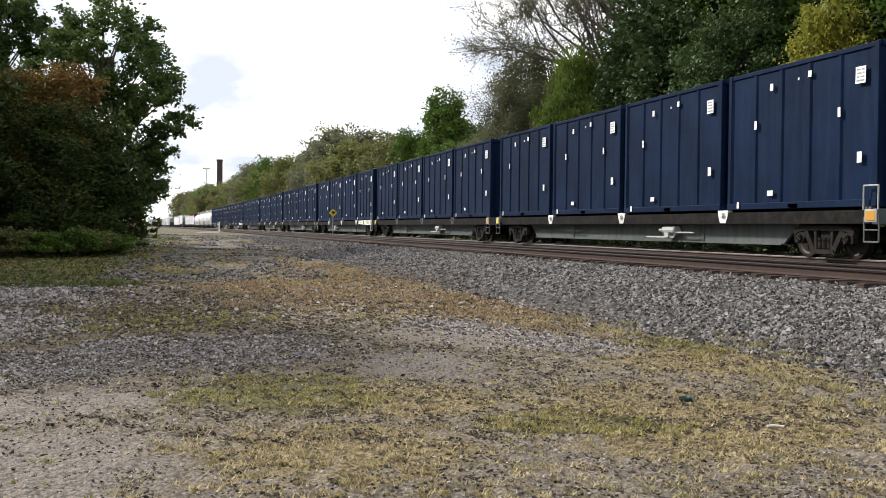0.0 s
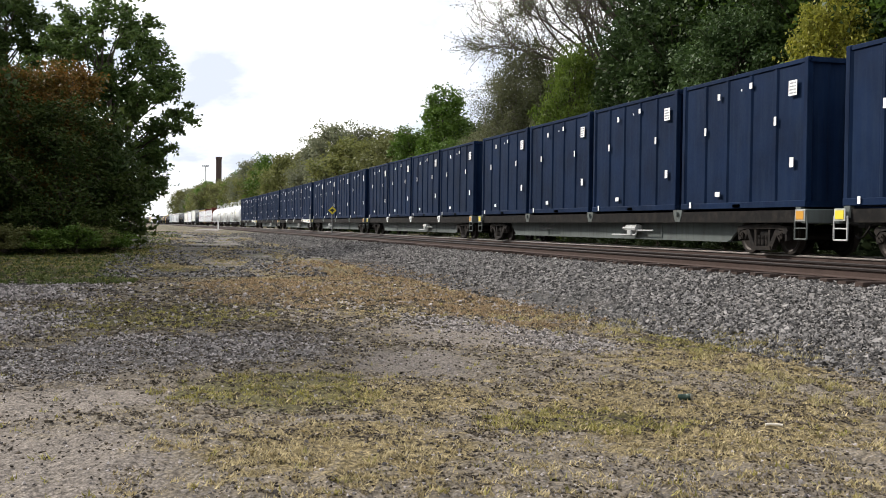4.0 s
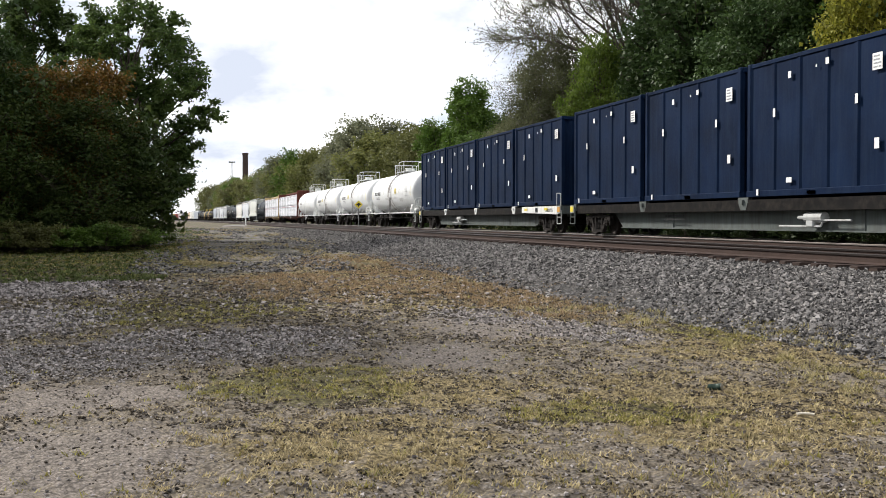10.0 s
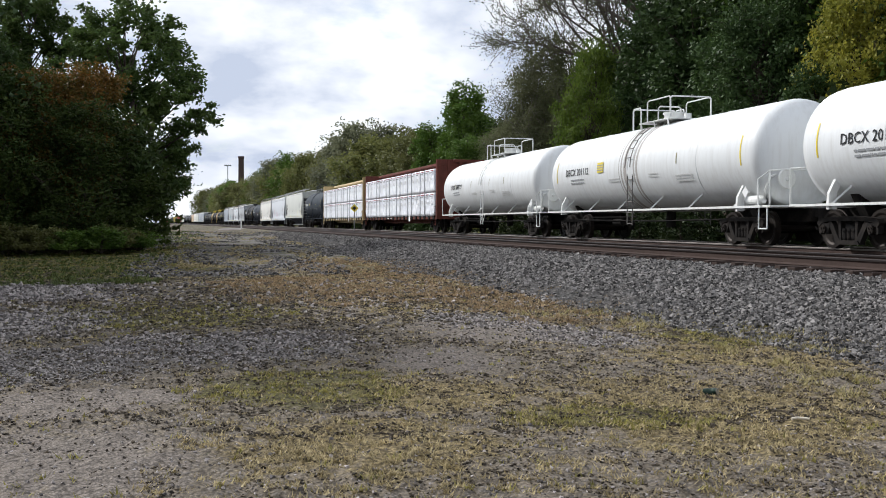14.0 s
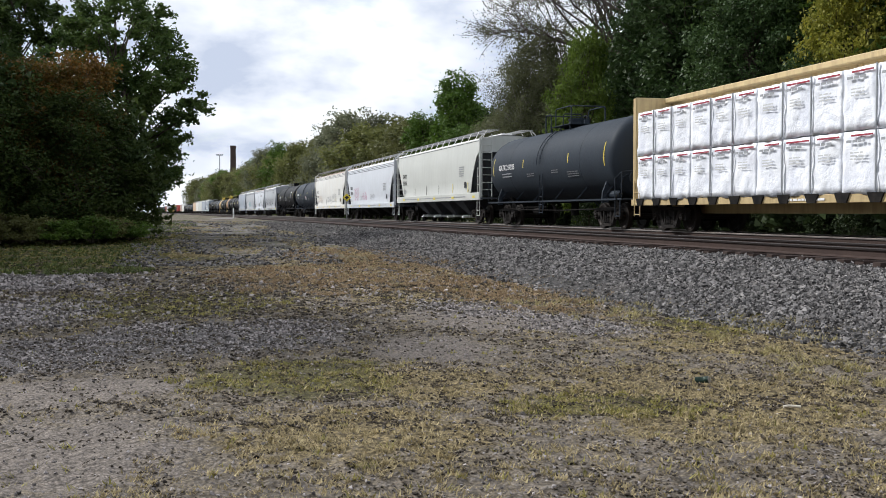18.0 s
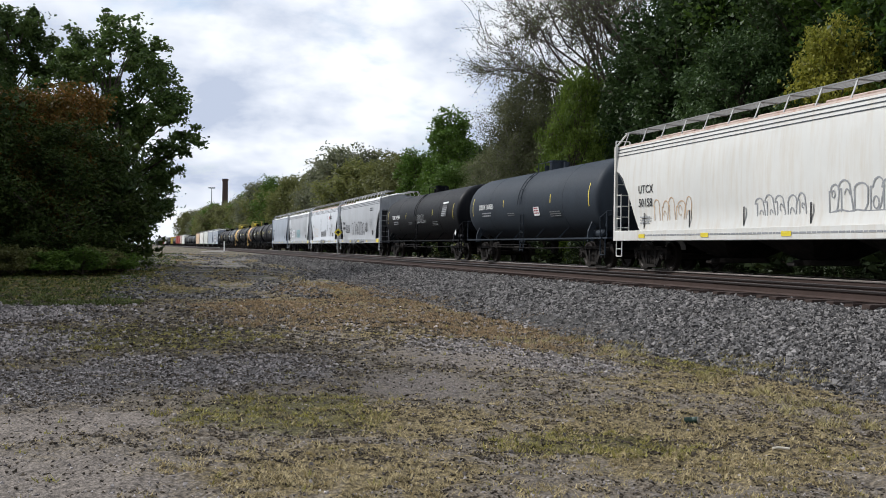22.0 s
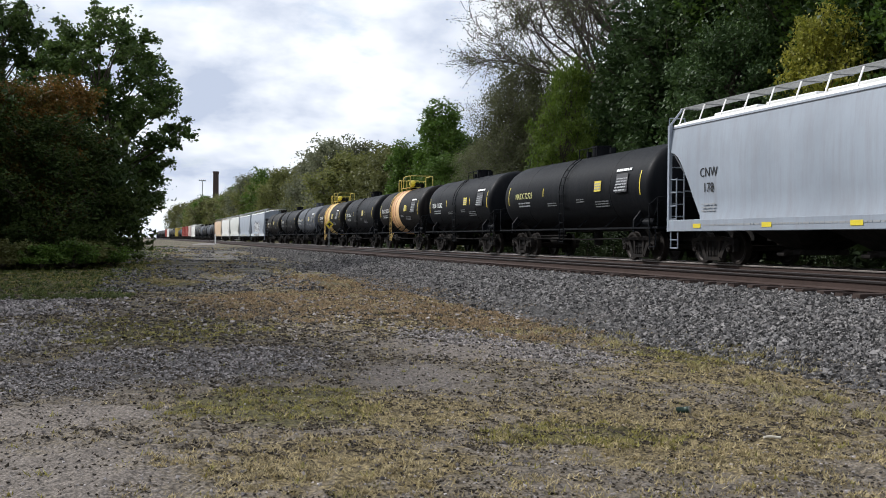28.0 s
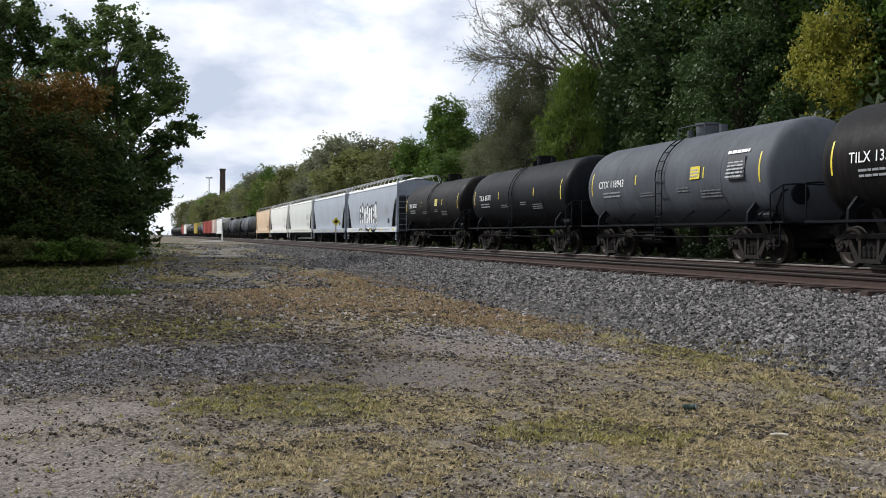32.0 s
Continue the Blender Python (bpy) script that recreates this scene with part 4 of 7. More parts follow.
def arc_strip(r, cz, a0, a1, w, out=0.006, n=10):
    """A strip of width w along the car that follows the tank's curve between two angles (0 faces the viewer, up positive)."""
    bm = BM()
    rows = []
    for i in range(n + 1):
        a = radians(a0 + (a1 - a0) * i / n)
        x, z = -(r + out) * math.cos(a), cz + (r + out) * math.sin(a)
        rows.append([(x, -w / 2, z), (x, w / 2, z)])
    sheet(bm, rows)
    bmesh.ops.recalc_face_normals(bm, faces=bm.faces)
    if sum((f.normal.x for f in bm.faces)) > 0:
        bmesh.ops.reverse_faces(bm, faces=bm.faces)
    return bm


def on_tank(r, cz, y, z, out=0.012):
    """Pose for a mark on the tank's viewer side at height z."""
    a = math.asin(max(-1, min(1, (z - cz) / r)))
    return Matrix.Translation((-(r + out) * math.cos(a), y, cz + (r + out) * math.sin(a))) @ Matrix.Rotation(a, 4, "Y") @ SIDE


def tank_platform(r, cz, wide, deep=1.0):
    bm = BM()
    z = cz + r + 0.06
    box(bm, -0.72, 0.72, -wide * 0.9, wide * 0.9, z, z + 0.025)
    for s in (-1, 1):
        for y in (-wide * 0.8, 0, wide * 0.8):
            bar(bm, (s * 0.70, y, z), (s * 0.64, y, cz + r * 0.86), 0.04)
    return bm


def rail_hoop(x0, y0, x1, y1, low, high):
    """One bent tube: up, across and down."""
    a, b = Vector((x0, y0, 0)), Vector((x1, y1, 0))
    d = (b - a).normalized() * 0.07
    up = Vector((0, 0, 1))
    return pipe(BM(), [a + up * low, a + up * (high - 0.07), a + d + up * high, b - d + up * high, b + up * (high - 0.07), b + up * low], 0.023)


def tank_car(lo, hi, r, cz, paint_mat, label, fit_mat, platform="none", band=None, number="", number_mat=None, stripes=None, placard=None, frame_mat=None, pale_block=False, brown_ring=False, seed=0, dome_mat=None, diamonds=False, ladder_mat=None, stripe_mat=None):
    car, h = start_car("tank_car", lo, hi, label, "tank car", "tank cars")
    half = h - 0.62
    number_mat, frame_mat = number_mat or MARK_WHITE, frame_mat or fit_mat
    part("tank", kept(("tank_shell", round(h, 1), r, cz), lambda: tank_shell(half, r, cz), True), paint_mat, car)
    # seams and middle band
    for y in (-half * 0.55, half * 0.55):
        part("weld_seam", kept(("seam", r, cz), lambda: lathe_y(BM(), [(-0.03, r), (-0.015, r + 0.008), (0.015, r + 0.008), (0.03, r)], 0, cz, 48), True), paint_mat, car, m=pose(0, y, 0))
    if band:
        mat, wide, at = band
        part("wide_band", kept(("band", r, cz, wide), lambda: lathe_y(BM(), [(-wide, r - 0.01), (-wide, r + 0.02), (wide, r + 0.02), (wide, r - 0.01)], 0, cz, 48)), mat, car, "wide discoloured jacket band", pose(0, at, 0))
        rng = random.Random(seed)
        for k in range(4):
            w = rng.uniform(0.05, 0.16)
            part("rust_run", arc_strip(r, cz, rng.uniform(-45, -10), 86, w, 0.028, 40), BAND_RUN, car, "rust run down the band", pose(0, at + rng.uniform(-wide * 0.8, wide * 0.8), 0))
        ladder_y = at + wide * 0.9
    else:
        ladder_y = 0.15
    if brown_ring:
        for dy, w in ((-0.55, 0.14), (-0.34, 0.10), (0.36, 0.22), (0.66, 0.10), (0.85, 0.05)):
            part("grime_ring", kept(("ring", r, cz, w), lambda: lathe_y(BM(), [(-w / 2, r + 0.004), (w / 2, r + 0.004)], 0, cz, 48)), GRIME, car, "grey grime ring", pose(0, ladder_y + dy, 0))
    # saddles, stub sills, walkway sill along the side
    for e in (-1, 1):
        part("saddle", kept(("saddle", r, cz), lambda: prism(BM(), [(-1.02, cz - r * 0.62), (-0.6, 0.72), (0.6, 0.72), (1.02, cz - r * 0.62), (0.7, cz - r * 0.80), (-0.7, cz - r * 0.80)], "y", -0.16, 0.16)), UNDER_STEEL, car, m=pose(0, e * (h - 2.35), 0))
        part("stub_sill", kept(("stub_sill"), lambda: box(BM(), -0.19, 0.19, -1.9, 1.9, 0.64, 0.98)), UNDER_STEEL, car, m=pose(0, e * (h - 2.3), 0))
        part("jacking_plate", kept(("tank_gusset", r, cz), lambda: prism(BM(), [(-r * 0.80, cz - r * 0.52), (-1.38, 1.30), (-1.40, 1.06), (-1.40, 0.92), (-1.18, 0.92), (-1.18, 1.30), (-r * 0.70, cz - r * 0.60)], "y", -0.045, 0.045)), frame_mat, car, "upright bolster gusset", pose(0, e * (h - 2.05), 0))
        part("end_platform", kept("tank_end_deck", lambda: box(BM(), -1.38, 1.38, -0.32, 0.32, 1.0, 1.06, 0.01)), frame_mat, car, m=pose(0, e * (h - 0.75), 0))
        bm = BM()
        pipe(bm, [(-1.36, -0.28, 1.05), (-1.36, -0.28, 1.95), (-1.0, -0.28, 1.98), (1.0, -0.28, 1.98), (1.36, -0.28, 1.95), (1.36, -0.28, 1.05)], 0.022)
        pipe(bm, [(-1.36, 0.28, 1.05), (-1.36, 0.28, 1.75), (-1.36, -0.28, 1.95)], 0.02)
        pipe(bm, [(-1.38, -0.2, 1.0), (-1.38, -0.2, 0.45), (-1.38, 0.2, 0.45), (-1.38, 0.2, 1.0)], 0.02)
        part("end_handrail", kept("tank_end_rail", lambda: bm), frame_mat, car, m=pose(0, e * (h - 0.75), 0, 0, 0, 0 if e < 0 else 180))
    for s in (-1, 1):
        part("side_walk_bar", kept(("walkbar", round(h, 1), s), lambda: box(BM(), s * 1.40 - 0.035, s * 1.40 + 0.035, -h + 0.8, h - 0.8, 1.00, 1.06)), frame_mat, car, "long side grab bar")
        n = 6
        for i in range(n):
            y = -half * 0.8 + i * half * 1.6 / (n - 1)
            part("bar_bracket", kept(("bracket", r, cz, s), lambda: bar(BM(), (s * 1.38, 0, 1.04), (s * r * 0.72, -0.32, cz - r * 0.66), 0.045)), frame_mat, car, m=pose(0, y, 0))
    # ladder on both sides, following the shell
    for s in (-1, 1):
        bm = BM()
        ladder(bm, s * 1.44, -0.2, 0.2, 0.52, cz, 0.33)
        for a0 in range(0, 60, 12):
            a, b = radians(a0), radians(a0 + 12)
            for dy in (-0.2, 0.2):
                rod(bm, (s * (r + 0.07) * math.cos(a), dy, cz + (r + 0.07) * math.sin(a)), (s * (r + 0.07) * math.cos(b), dy, cz + (r + 0.07) * math.sin(b)), 0.018, 6)
            rod(bm, (s * (r + 0.07) * math.cos(b), -0.2, cz + (r + 0.07) * math.sin(b)), (s * (r + 0.07) * math.cos(b), 0.2, cz + (r + 0.07) * math.sin(b)), 0.015, 6)
        for dy in (-0.2, 0.2):
            bar(bm, (s * 1.44, dy, 0.62), (s * 1.2, dy + 0.45, 1.0), 0.03)
        part("ladder", kept(("tank_ladder", r, cz, s), lambda: bm), ladder_mat or frame_mat, car, m=pose(0, ladder_y, 0))
    top = cz + r
    if platform != "none":
        wide = 1.25 if platform == "wide" else 1.0
        part("top_platform", kept(("platform", r, cz, wide), lambda: tank_platform(r, cz, wide)), fit_mat, car, m=pose(0, ladder_y - (0.9 if band else 0.25), 0))
        z = top + 0.07
        for k, (x0, ya, x1, yb, lo_z, hi_z) in enumerate(((-0.72, -wide, -0.72, wide * 0.36, 0, 0.70), (0.72, -wide, 0.72, wide * 0.36, 0, 0.70), (-0.72, -wide + 0.02, 0.72, -wide + 0.02, 0.1, 0.70), (-0.72, -wide * 0.30, 0.1, -wide * 0.30, 0, 0.45), (-0.80, wide * 0.62, -0.80, wide * 1.12, -0.22, 0.52), (0.80, wide * 0.62, 0.80, wide * 1.12, -0.22, 0.52), (-0.80, wide * 1.10, 0.80, wide * 1.10, -0.2, 0.52))):
            part("rail_hoop", kept(("rail_hoop", wide, k), lambda: rail_hoop(x0, ya, x1, yb, lo_z, hi_z)), fit_mat, car, "tubular safety rail", pose(0, ladder_y - (0.9 if band else 0.25), z))
    y0 = ladder_y - (1.2 if band else 0.35)
    bm = rod(BM(), (0, 0, -0.08), (0, 0, 0.30), 0.34, 20)
    rod(bm, (0, 0, 0.30), (0, 0, 0.36), 0.38, 20)
    part("manway", kept("manway", lambda: bm), dome_mat or fit_mat, car, "round manway housing", pose(0, y0, top))
    part("valve_housing", kept("valve_tall", lambda: rod(BM(), (0, 0, -0.05), (0, 0, 0.26), 0.12, 12)), dome_mat or fit_mat, car, "", pose(0.1, y0 - 0.75, top))
    part("valve_housing", kept("valve_low", lambda: rod(BM(), (0, 0, -0.05), (0, 0, 0.2), 0.09, 12)), dome_mat or fit_mat, car, "", pose(-0.2, y0 + 0.7, top))
    if platform == "none":
        bm = BM()
        for y in (-1.0, -0.2, 0.6):
            rod(bm, (-0.55, y, top - 0.1), (-0.55, y, top + 0.26), 0.02, 6)
        rod(bm, (-0.55, -1.0, top + 0.26), (-0.55, 0.6, top + 0.26), 0.018, 6)
        part("low_top_rail", kept(("low_top_rail", r, cz), lambda: bm), paint_mat, car)
    if diamonds:
        bm = BM()
        bmesh.ops.create_uvsphere(bm, u_segments=14, v_segments=8, radius=0.22)
        part("valve_bonnet", bm, MARK_YELLOW, car, "bright yellow valve bonnet", pose(-0.35, y0 - 0.1, top + 0.32), smooth=True)
    # underneath: outlet, pipes, brake gear
    bm = BM()
    rod(bm, (0, 0, 0.45), (0, 0, cz - r + 0.1), 0.16, 12)
    rod(bm, (-0.75, h * 0.25, 0.62), (-0.75, h * 0.25 + 0.7, 0.62), 0.13, 10)
    pipe(bm, [(-0.9, -h + 2.0, 0.72), (-0.9, -0.6, 0.66), (-0.9, h - 2.0, 0.72)], 0.022)
    pipe(bm, [(-1.1, 0.4, 0.80), (-1.1, h * 0.5, 0.80)], 0.02)
    part("brake_rigging", bm, UNDER_STEEL, car)
    for e in (-1, 1):
        bm = BM()
        rod(bm, (-1.05, 0.0, 1.20), (-1.05, 0.78, 1.20), 0.14, 14)
        rod(bm, (-1.05, -0.10, 1.20), (-1.05, 0.0, 1.20), 0.08, 14, 0.14)
        box(bm, -1.14, -0.96, 0.12, 0.20, 1.04, 1.10)
        box(bm, -1.14, -0.96, 0.58, 0.66, 1.04, 1.10)
        pipe(bm, [(-1.0, -0.05, 1.2), (-1.15, -0.3, 1.45), (-1.1, -0.45, 1.8), (-0.9, -0.5, 1.9)], 0.03)
        if e > 0:
            part("air_reservoir", kept("air_reservoir", lambda: bm), frame_mat, car, m=pose(0, -h + 1.35, 0))
            bm = BM()
            lathe = [( -0.03, 0.0), (-0.03, 0.05), (0.0, 0.07), (0.0, 0.24), (0.03, 0.27), (0.06, 0.24)]
            lathe_y(bm, lathe, -0.75, 1.75, 20)
            part("hand_brake_wheel", kept("hand_brake_wheel", lambda: bm), frame_mat, car, m=pose(0, -h + 0.62, 0))
        else:
            bm.free()
    # marks
    for i, y in enumerate(stripes if stripes is not None else (-half * 0.86, -half * 0.4, half * 0.3, half * 0.86)):
        tall = abs(y) > half * 0.7
        part("reflector_stripe", kept(("stripe", r, cz, tall), lambda: arc_strip(r, cz, -12 if tall else -2, 20 if tall else 11, 0.06)), MARK_YELLOW if tall or not stripe_mat else stripe_mat, car, "reflective stripe", pose(0, y, 0))
    if number:
        z = cz + 0.04
        w = words(car, number, 0, 0, 0, 0.36 if paint_mat is TANK_WHITE else 0.34, NUMBER_YELLOW if number.startswith("NATX") else number_mat)
        w.matrix_basis = on_tank(r, cz, half * 0.60, z)
        p = small_print(car, 0, 0, 0, 1.3, 2, MARK_GREY, 0.12, seed)
        p.matrix_basis = on_tank(r, cz, half * 0.60, z - 0.30)
    for k, (y, z, w, n) in enumerate(((half * 0.18, cz - 0.35, 0.9, 2), (-half * 0.45, cz - 0.42, 1.1, 3), (-half * 0.2, cz - 0.3, 0.7, 2))):
        p = small_print(car, 0, 0, 0, w, n, STENCIL_MID if number_mat is not MARK_BLACK else STENCIL_FAINT, 0.085, seed * 3 + k)
        p.matrix_basis = on_tank(r, cz, y, z)
    if placard is not None:
        plate(car, "placard", 0, 0, 0, 0.54, 0.36, MARK_YELLOW, "yellow warning placard", 0, on_tank(r, cz, placard, cz + 0.12))
        q = small_print(car, 0, 0, 0, 0.5, 3, MARK_GREY, 0.09, seed)
        q.matrix_basis = on_tank(r, cz, placard, cz + 0.18, 0.02)
    if pale_block and paint_mat is TANK_WHITE:
        q = small_print(car, 0, 0, 0, 0.75, 6, STENCIL_FAINT, 0.10, seed)
        q.matrix_basis = on_tank(r, cz, -half * 0.68, cz + 0.30)
    elif pale_block:
        plate(car, "stencil_panel", 0, 0, 0, 0.85, 0.62, STENCIL_DARK, "grey panel of fine stencilled lettering", 0, on_tank(r, cz, -half * 0.68, cz + 0.14))
        q = small_print(car, 0, 0, 0, 0.8, 6, MARK_GREY, 0.10, seed)
        q.matrix_basis = on_tank(r, cz, -half * 0.68, cz + 0.36, 0.022)
        q = small_print(car, 0, 0, 0, 1.1, 1, MARK_WHITE, 0.2, seed + 9)
        q.matrix_basis = on_tank(r, cz, -half * 0.68, cz + 0.52, 0.022)
    if paint_mat is TANK_WHITE or number.startswith("TCBX"):
        bm = BM()
        prism(bm, [(0, 0.16), (0.16, 0), (0, -0.16), (-0.16, 0)], "z", 0, 0.01)
        part("hazard_diamond", kept("diamond", lambda: bm), MARK_WHITE, car, "white hazard diamond", Matrix.Translation((-1.42, -h + 1.55, 1.42)) @ SIDE)
    for e in (-1, 1):
        add_truck(car, e * (h - 2.35))
    add_couplers(car, h)
    return car, half


# ---- covered hopper car
def hopper_skin(z, sill=1.2, eave=3.97):
    """How far the bulging side stands out at height z; below, the face of the sill."""
    if z < sill + 0.03:
        return 1.56
    f = (z - sill) / (eave - sill)
    return 1.53 - 0.10 * (2 * f - 1) ** 2 * (1 if f > 0.5 else 0.55)


def hopper_side(half, hw, sill, eave, s):
    bm = BM()
    ys, n = [], 36
    for i in range(n + 1):
        ys.append(-half + 2 * half * i / n)
    ys = sorted(set(ys + [-half + 0.25, -half + 0.6, -half + 1.0, -half + 1.4, -half + 1.7, half - 0.25, half - 0.6, half - 1.0, half - 1.4, half - 1.7]))
    grid = []
    for y in ys:
        e = half - abs(y)
        cut = sill + (2.0 * math.cos(e / 1.75 * math.pi / 2) ** 1.1 if e < 1.75 else 0.0)
        row = []
        for k in range(9):
            z = cut + (eave - cut) * k / 8
            row.append((s * hopper_skin(z, sill, eave), y, z))
        grid.append(row)
    sheet(bm, grid)
    inner = bmesh.ops.duplicate(bm, geom=list(bm.faces))["geom"]
    bmesh.ops.translate(bm, verts=[g for g in inner if isinstance(g, bmesh.types.BMVert)], vec=(-s * 0.03, 0, 0))
    bmesh.ops.recalc_face_normals(bm, faces=bm.faces)
    return bm


def hopper_roof(half, hw, eave, top):
    bm = BM()
    prof = [(-hw + 0.10, eave), (-hw + 0.12, eave + 0.05), (-hw * 0.62, eave + (top - eave) * 0.55), (-hw * 0.3, eave + (top - eave) * 0.9), (0, top), (hw * 0.3, eave + (top - eave) * 0.9), (hw * 0.62, eave + (top - eave) * 0.55), (hw - 0.12, eave + 0.05), (hw - 0.10, eave)]
    sheet(bm, [[(x, y, z) for x, z in prof] for y in (-half, -half * 0.5, 0, half * 0.5, half)])
    bmesh.ops.recalc_face_normals(bm, faces=bm.faces)
    if sum(f.normal.z for f in bm.faces) < 0:
        bmesh.ops.reverse_faces(bm, faces=bm.faces)
    return bm


def walkway_slats(s, half, top):
    """Open grating: narrow lengthwise bars on short cross bearers."""
    bm = BM()
    for k in range(5):
        x = s * (0.58 + 0.115 * k)
        box(bm, x - 0.014, x + 0.014, -half - 0.15, half + 0.15, top + 0.21, top + 0.235)
    for i in range(15):
        y = -half + 0.15 + i * (2 * half - 0.3) / 14
        box(bm, min(s * 0.55, s * 1.12), max(s * 0.55, s * 1.12), y - 0.02, y + 0.02, top + 0.185, top + 0.21)
    return bm


def hopper_end(half, hw, sill, eave, top, e):
    bm = BM()
    outline = [(-hw + 0.12, eave), (-hw * 0.62, eave + (top - eave) * 0.55), (0, top - 0.02), (hw * 0.62, eave + (top - eave) * 0.55), (hw - 0.12, eave), (hw - 0.04, sill + 2.0), (-hw + 0.04, sill + 2.0)]
    y = e * (half - 0.04)
    return prism(bm, outline, "y", y - 0.015, y + 0.015)


def hopper_slope(half, hw, sill, e):
    """The sloping floor under an end wall."""
    a, b = e * (half - 0.05), e * (half - 2.3)
    return prism(BM(), [(a, sill + 2.0), (b, sill - 0.1), (b - e * 0.04, sill - 0.06), (a - e * 0.04, sill + 2.04)], "x", -hw + 0.05, hw - 0.05)


def hopper_chutes(half, hw, sill, n):
    """Discharge hoppers below the sill, funnel by funnel."""
    made = []
    span = 2 * (half - 3.3)
    for i in range(n):
        bm = BM()
        w = span / n / 2 * 0.62
        top = [(-hw + 0.25, -w), (hw - 0.25, -w), (hw - 0.25, w), (-hw + 0.25, w)]
        low = [(-0.55, -0.28), (0.55, -0.28), (0.55, 0.28), (-0.55, 0.28)]
        a = [bm.verts.new((x, y, sill + 0.02)) for x, y in top]
        b = [bm.verts.new((x, y, 0.42)) for x, y in low]
        for k in range(4):
            bm.faces.new((a[k], a[(k + 1) % 4], b[(k + 1) % 4], b[k]))
        bmesh.ops.recalc_face_normals(bm, faces=bm.faces)
        made.append((bm, -span / 2 + span * (i + 0.5) / n))
    return made


def outlet_gate():
    bm = BM()
    box(bm, -0.72, 0.72, -0.34, 0.34, 0.30, 0.44, 0.02)
    rod(bm, (-0.95, 0, 0.36), (-0.7, 0, 0.36), 0.07, 10)
    rod(bm, (-1.0, -0.16, 0.32), (-0.98, 0.16, 0.32), 0.05, 8)
    return bm


def hopper_car(lo, hi, paint_mat, roof_mat, label, sill=1.22, sill_low=0.90, eave=4.02, top=4.30, chutes=3, number="", number_lines=(), stripes=0, lines=3, number_mat=None, seed=0, sill_mat=None, yellow_ends=False):
    car, h = start_car("covered_hopper_car", lo, hi, label, "covered hopper", "covered hopper cars")
    half, hw = h - 0.55, 1.53
    key = (round(h, 1), sill, eave)
    number_mat, sill_mat = number_mat or MARK_BLACK, sill_mat or paint_mat
    for s in (-1, 1):
        part("side_sheet", kept(("hop_side", key, s), lambda: hopper_side(half, hw, sill, eave, s), True), paint_mat, car)
        part("side_sill", kept(("hop_sill", key, s), lambda: box(BM(), min(s * 1.42, s * 1.56), max(s * 1.42, s * 1.56), -half, half, sill_low, sill + 0.03, 0.015)), sill_mat, car)
        # thin ribs coloured dark to draw the shadow lines below the eave
        for k in range(lines):
            part("side_rib", kept(("hop_line", key, s, k), lambda: box(BM(), min(s * 1.40, s * (hopper_skin(eave - 0.07 - 0.11 * k, sill, eave) + 0.012)), max(s * 1.40, s * (hopper_skin(eave - 0.07 - 0.11 * k, sill, eave) + 0.012)), -half + 0.02, half - 0.02, eave - 0.08 - 0.11 * k, eave - 0.055 - 0.11 * k)), HOP_DARK, car)
    for e in (-1, 1):
        part("end_sheet", kept(("hop_end", key, e), lambda: hopper_end(half, hw, sill, eave, top, e)), paint_mat, car)
        part("slope_sheet", kept(("hop_slope", key, e), lambda: hopper_slope(half, hw, sill, e)), HOP_DARK, car, "sloping floor sheet, its shade in dark grey")
    part("roof", kept(("hop_roof", key), lambda: hopper_roof(half, hw, eave, top), True), roof_mat, car)
    # hatches, running boards on short posts
    for i in range(6):
        y = -half * 0.82 + i * half * 1.64 / 5
        part("roof_hatch", kept(("hop_hatch", key), lambda: box(BM(), -0.28, 0.28, -half * 0.14, half * 0.14, top - 0.02, top + 0.09, 0.03)), roof_mat, car, m=pose(0, y, 0))
    for s in (-1, 1):
        part("running_board", kept(("hop_board", key, s), lambda: walkway_slats(s, half, top)), GALV, car, "grated roof walkway")
        n = 15
        post = kept(("hop_post", eave, top, s), lambda: bar(BM(), (s * 1.30, 0, eave + 0.07), (s * 1.12, 0, top + 0.22), 0.055, 0.02))
        for i in range(n):
            part("walkway_post", post, roof_mat if roof_mat is not ROOF_RUST else GALV, car, m=pose(0, -half + 0.15 + i * (2 * half - 0.3) / (n - 1), 0))
        part("walkway_edge", kept(("hop_edge", key, s), lambda: box(BM(), s * 1.12 - 0.02, s * 1.12 + 0.02, -half - 0.15, half + 0.15, top + 0.208, top + 0.238)), GALV, car)
    # corner posts and ladders, end platforms
    for e in (-1, 1):
        for s in (-1, 1):
            bm = BM()
            box(bm, s * 1.50 - 0.05, s * 1.50 + 0.05, -0.05, 0.05, sill_low, eave + 0.05)
            ladder(bm, s * 1.50, -0.46 if e < 0 else -0.42, 0.0, sill_low + 0.3, sill + 1.25, 0.36, 0.02)
            bar(bm, (s * 1.50, 0, eave + 0.05), (s * 1.1, 0, top + 0.22), 0.05)
            part("corner_ladder", kept(("hop_corner", key, e, s), lambda: bm), paint_mat, car, "corner post with a side ladder", pose(0, e * (half + 0.02), 0, 0, 0, 0 if e > 0 else 180))
        bm = BM()
        for x in (-1.45, -0.95):
            rod(bm, (x, 0, sill_low), (x, 0, eave + 0.25), 0.022, 6)
        for i in range(9):
            rod(bm, (-1.45, 0, sill + 0.15 + i * 0.36), (-0.95, 0, sill + 0.15 + i * 0.36), 0.016, 6)
        rod(bm, (-0.95, 0, sill + 0.9), (1.4, 0, sill + 0.9), 0.02, 6)
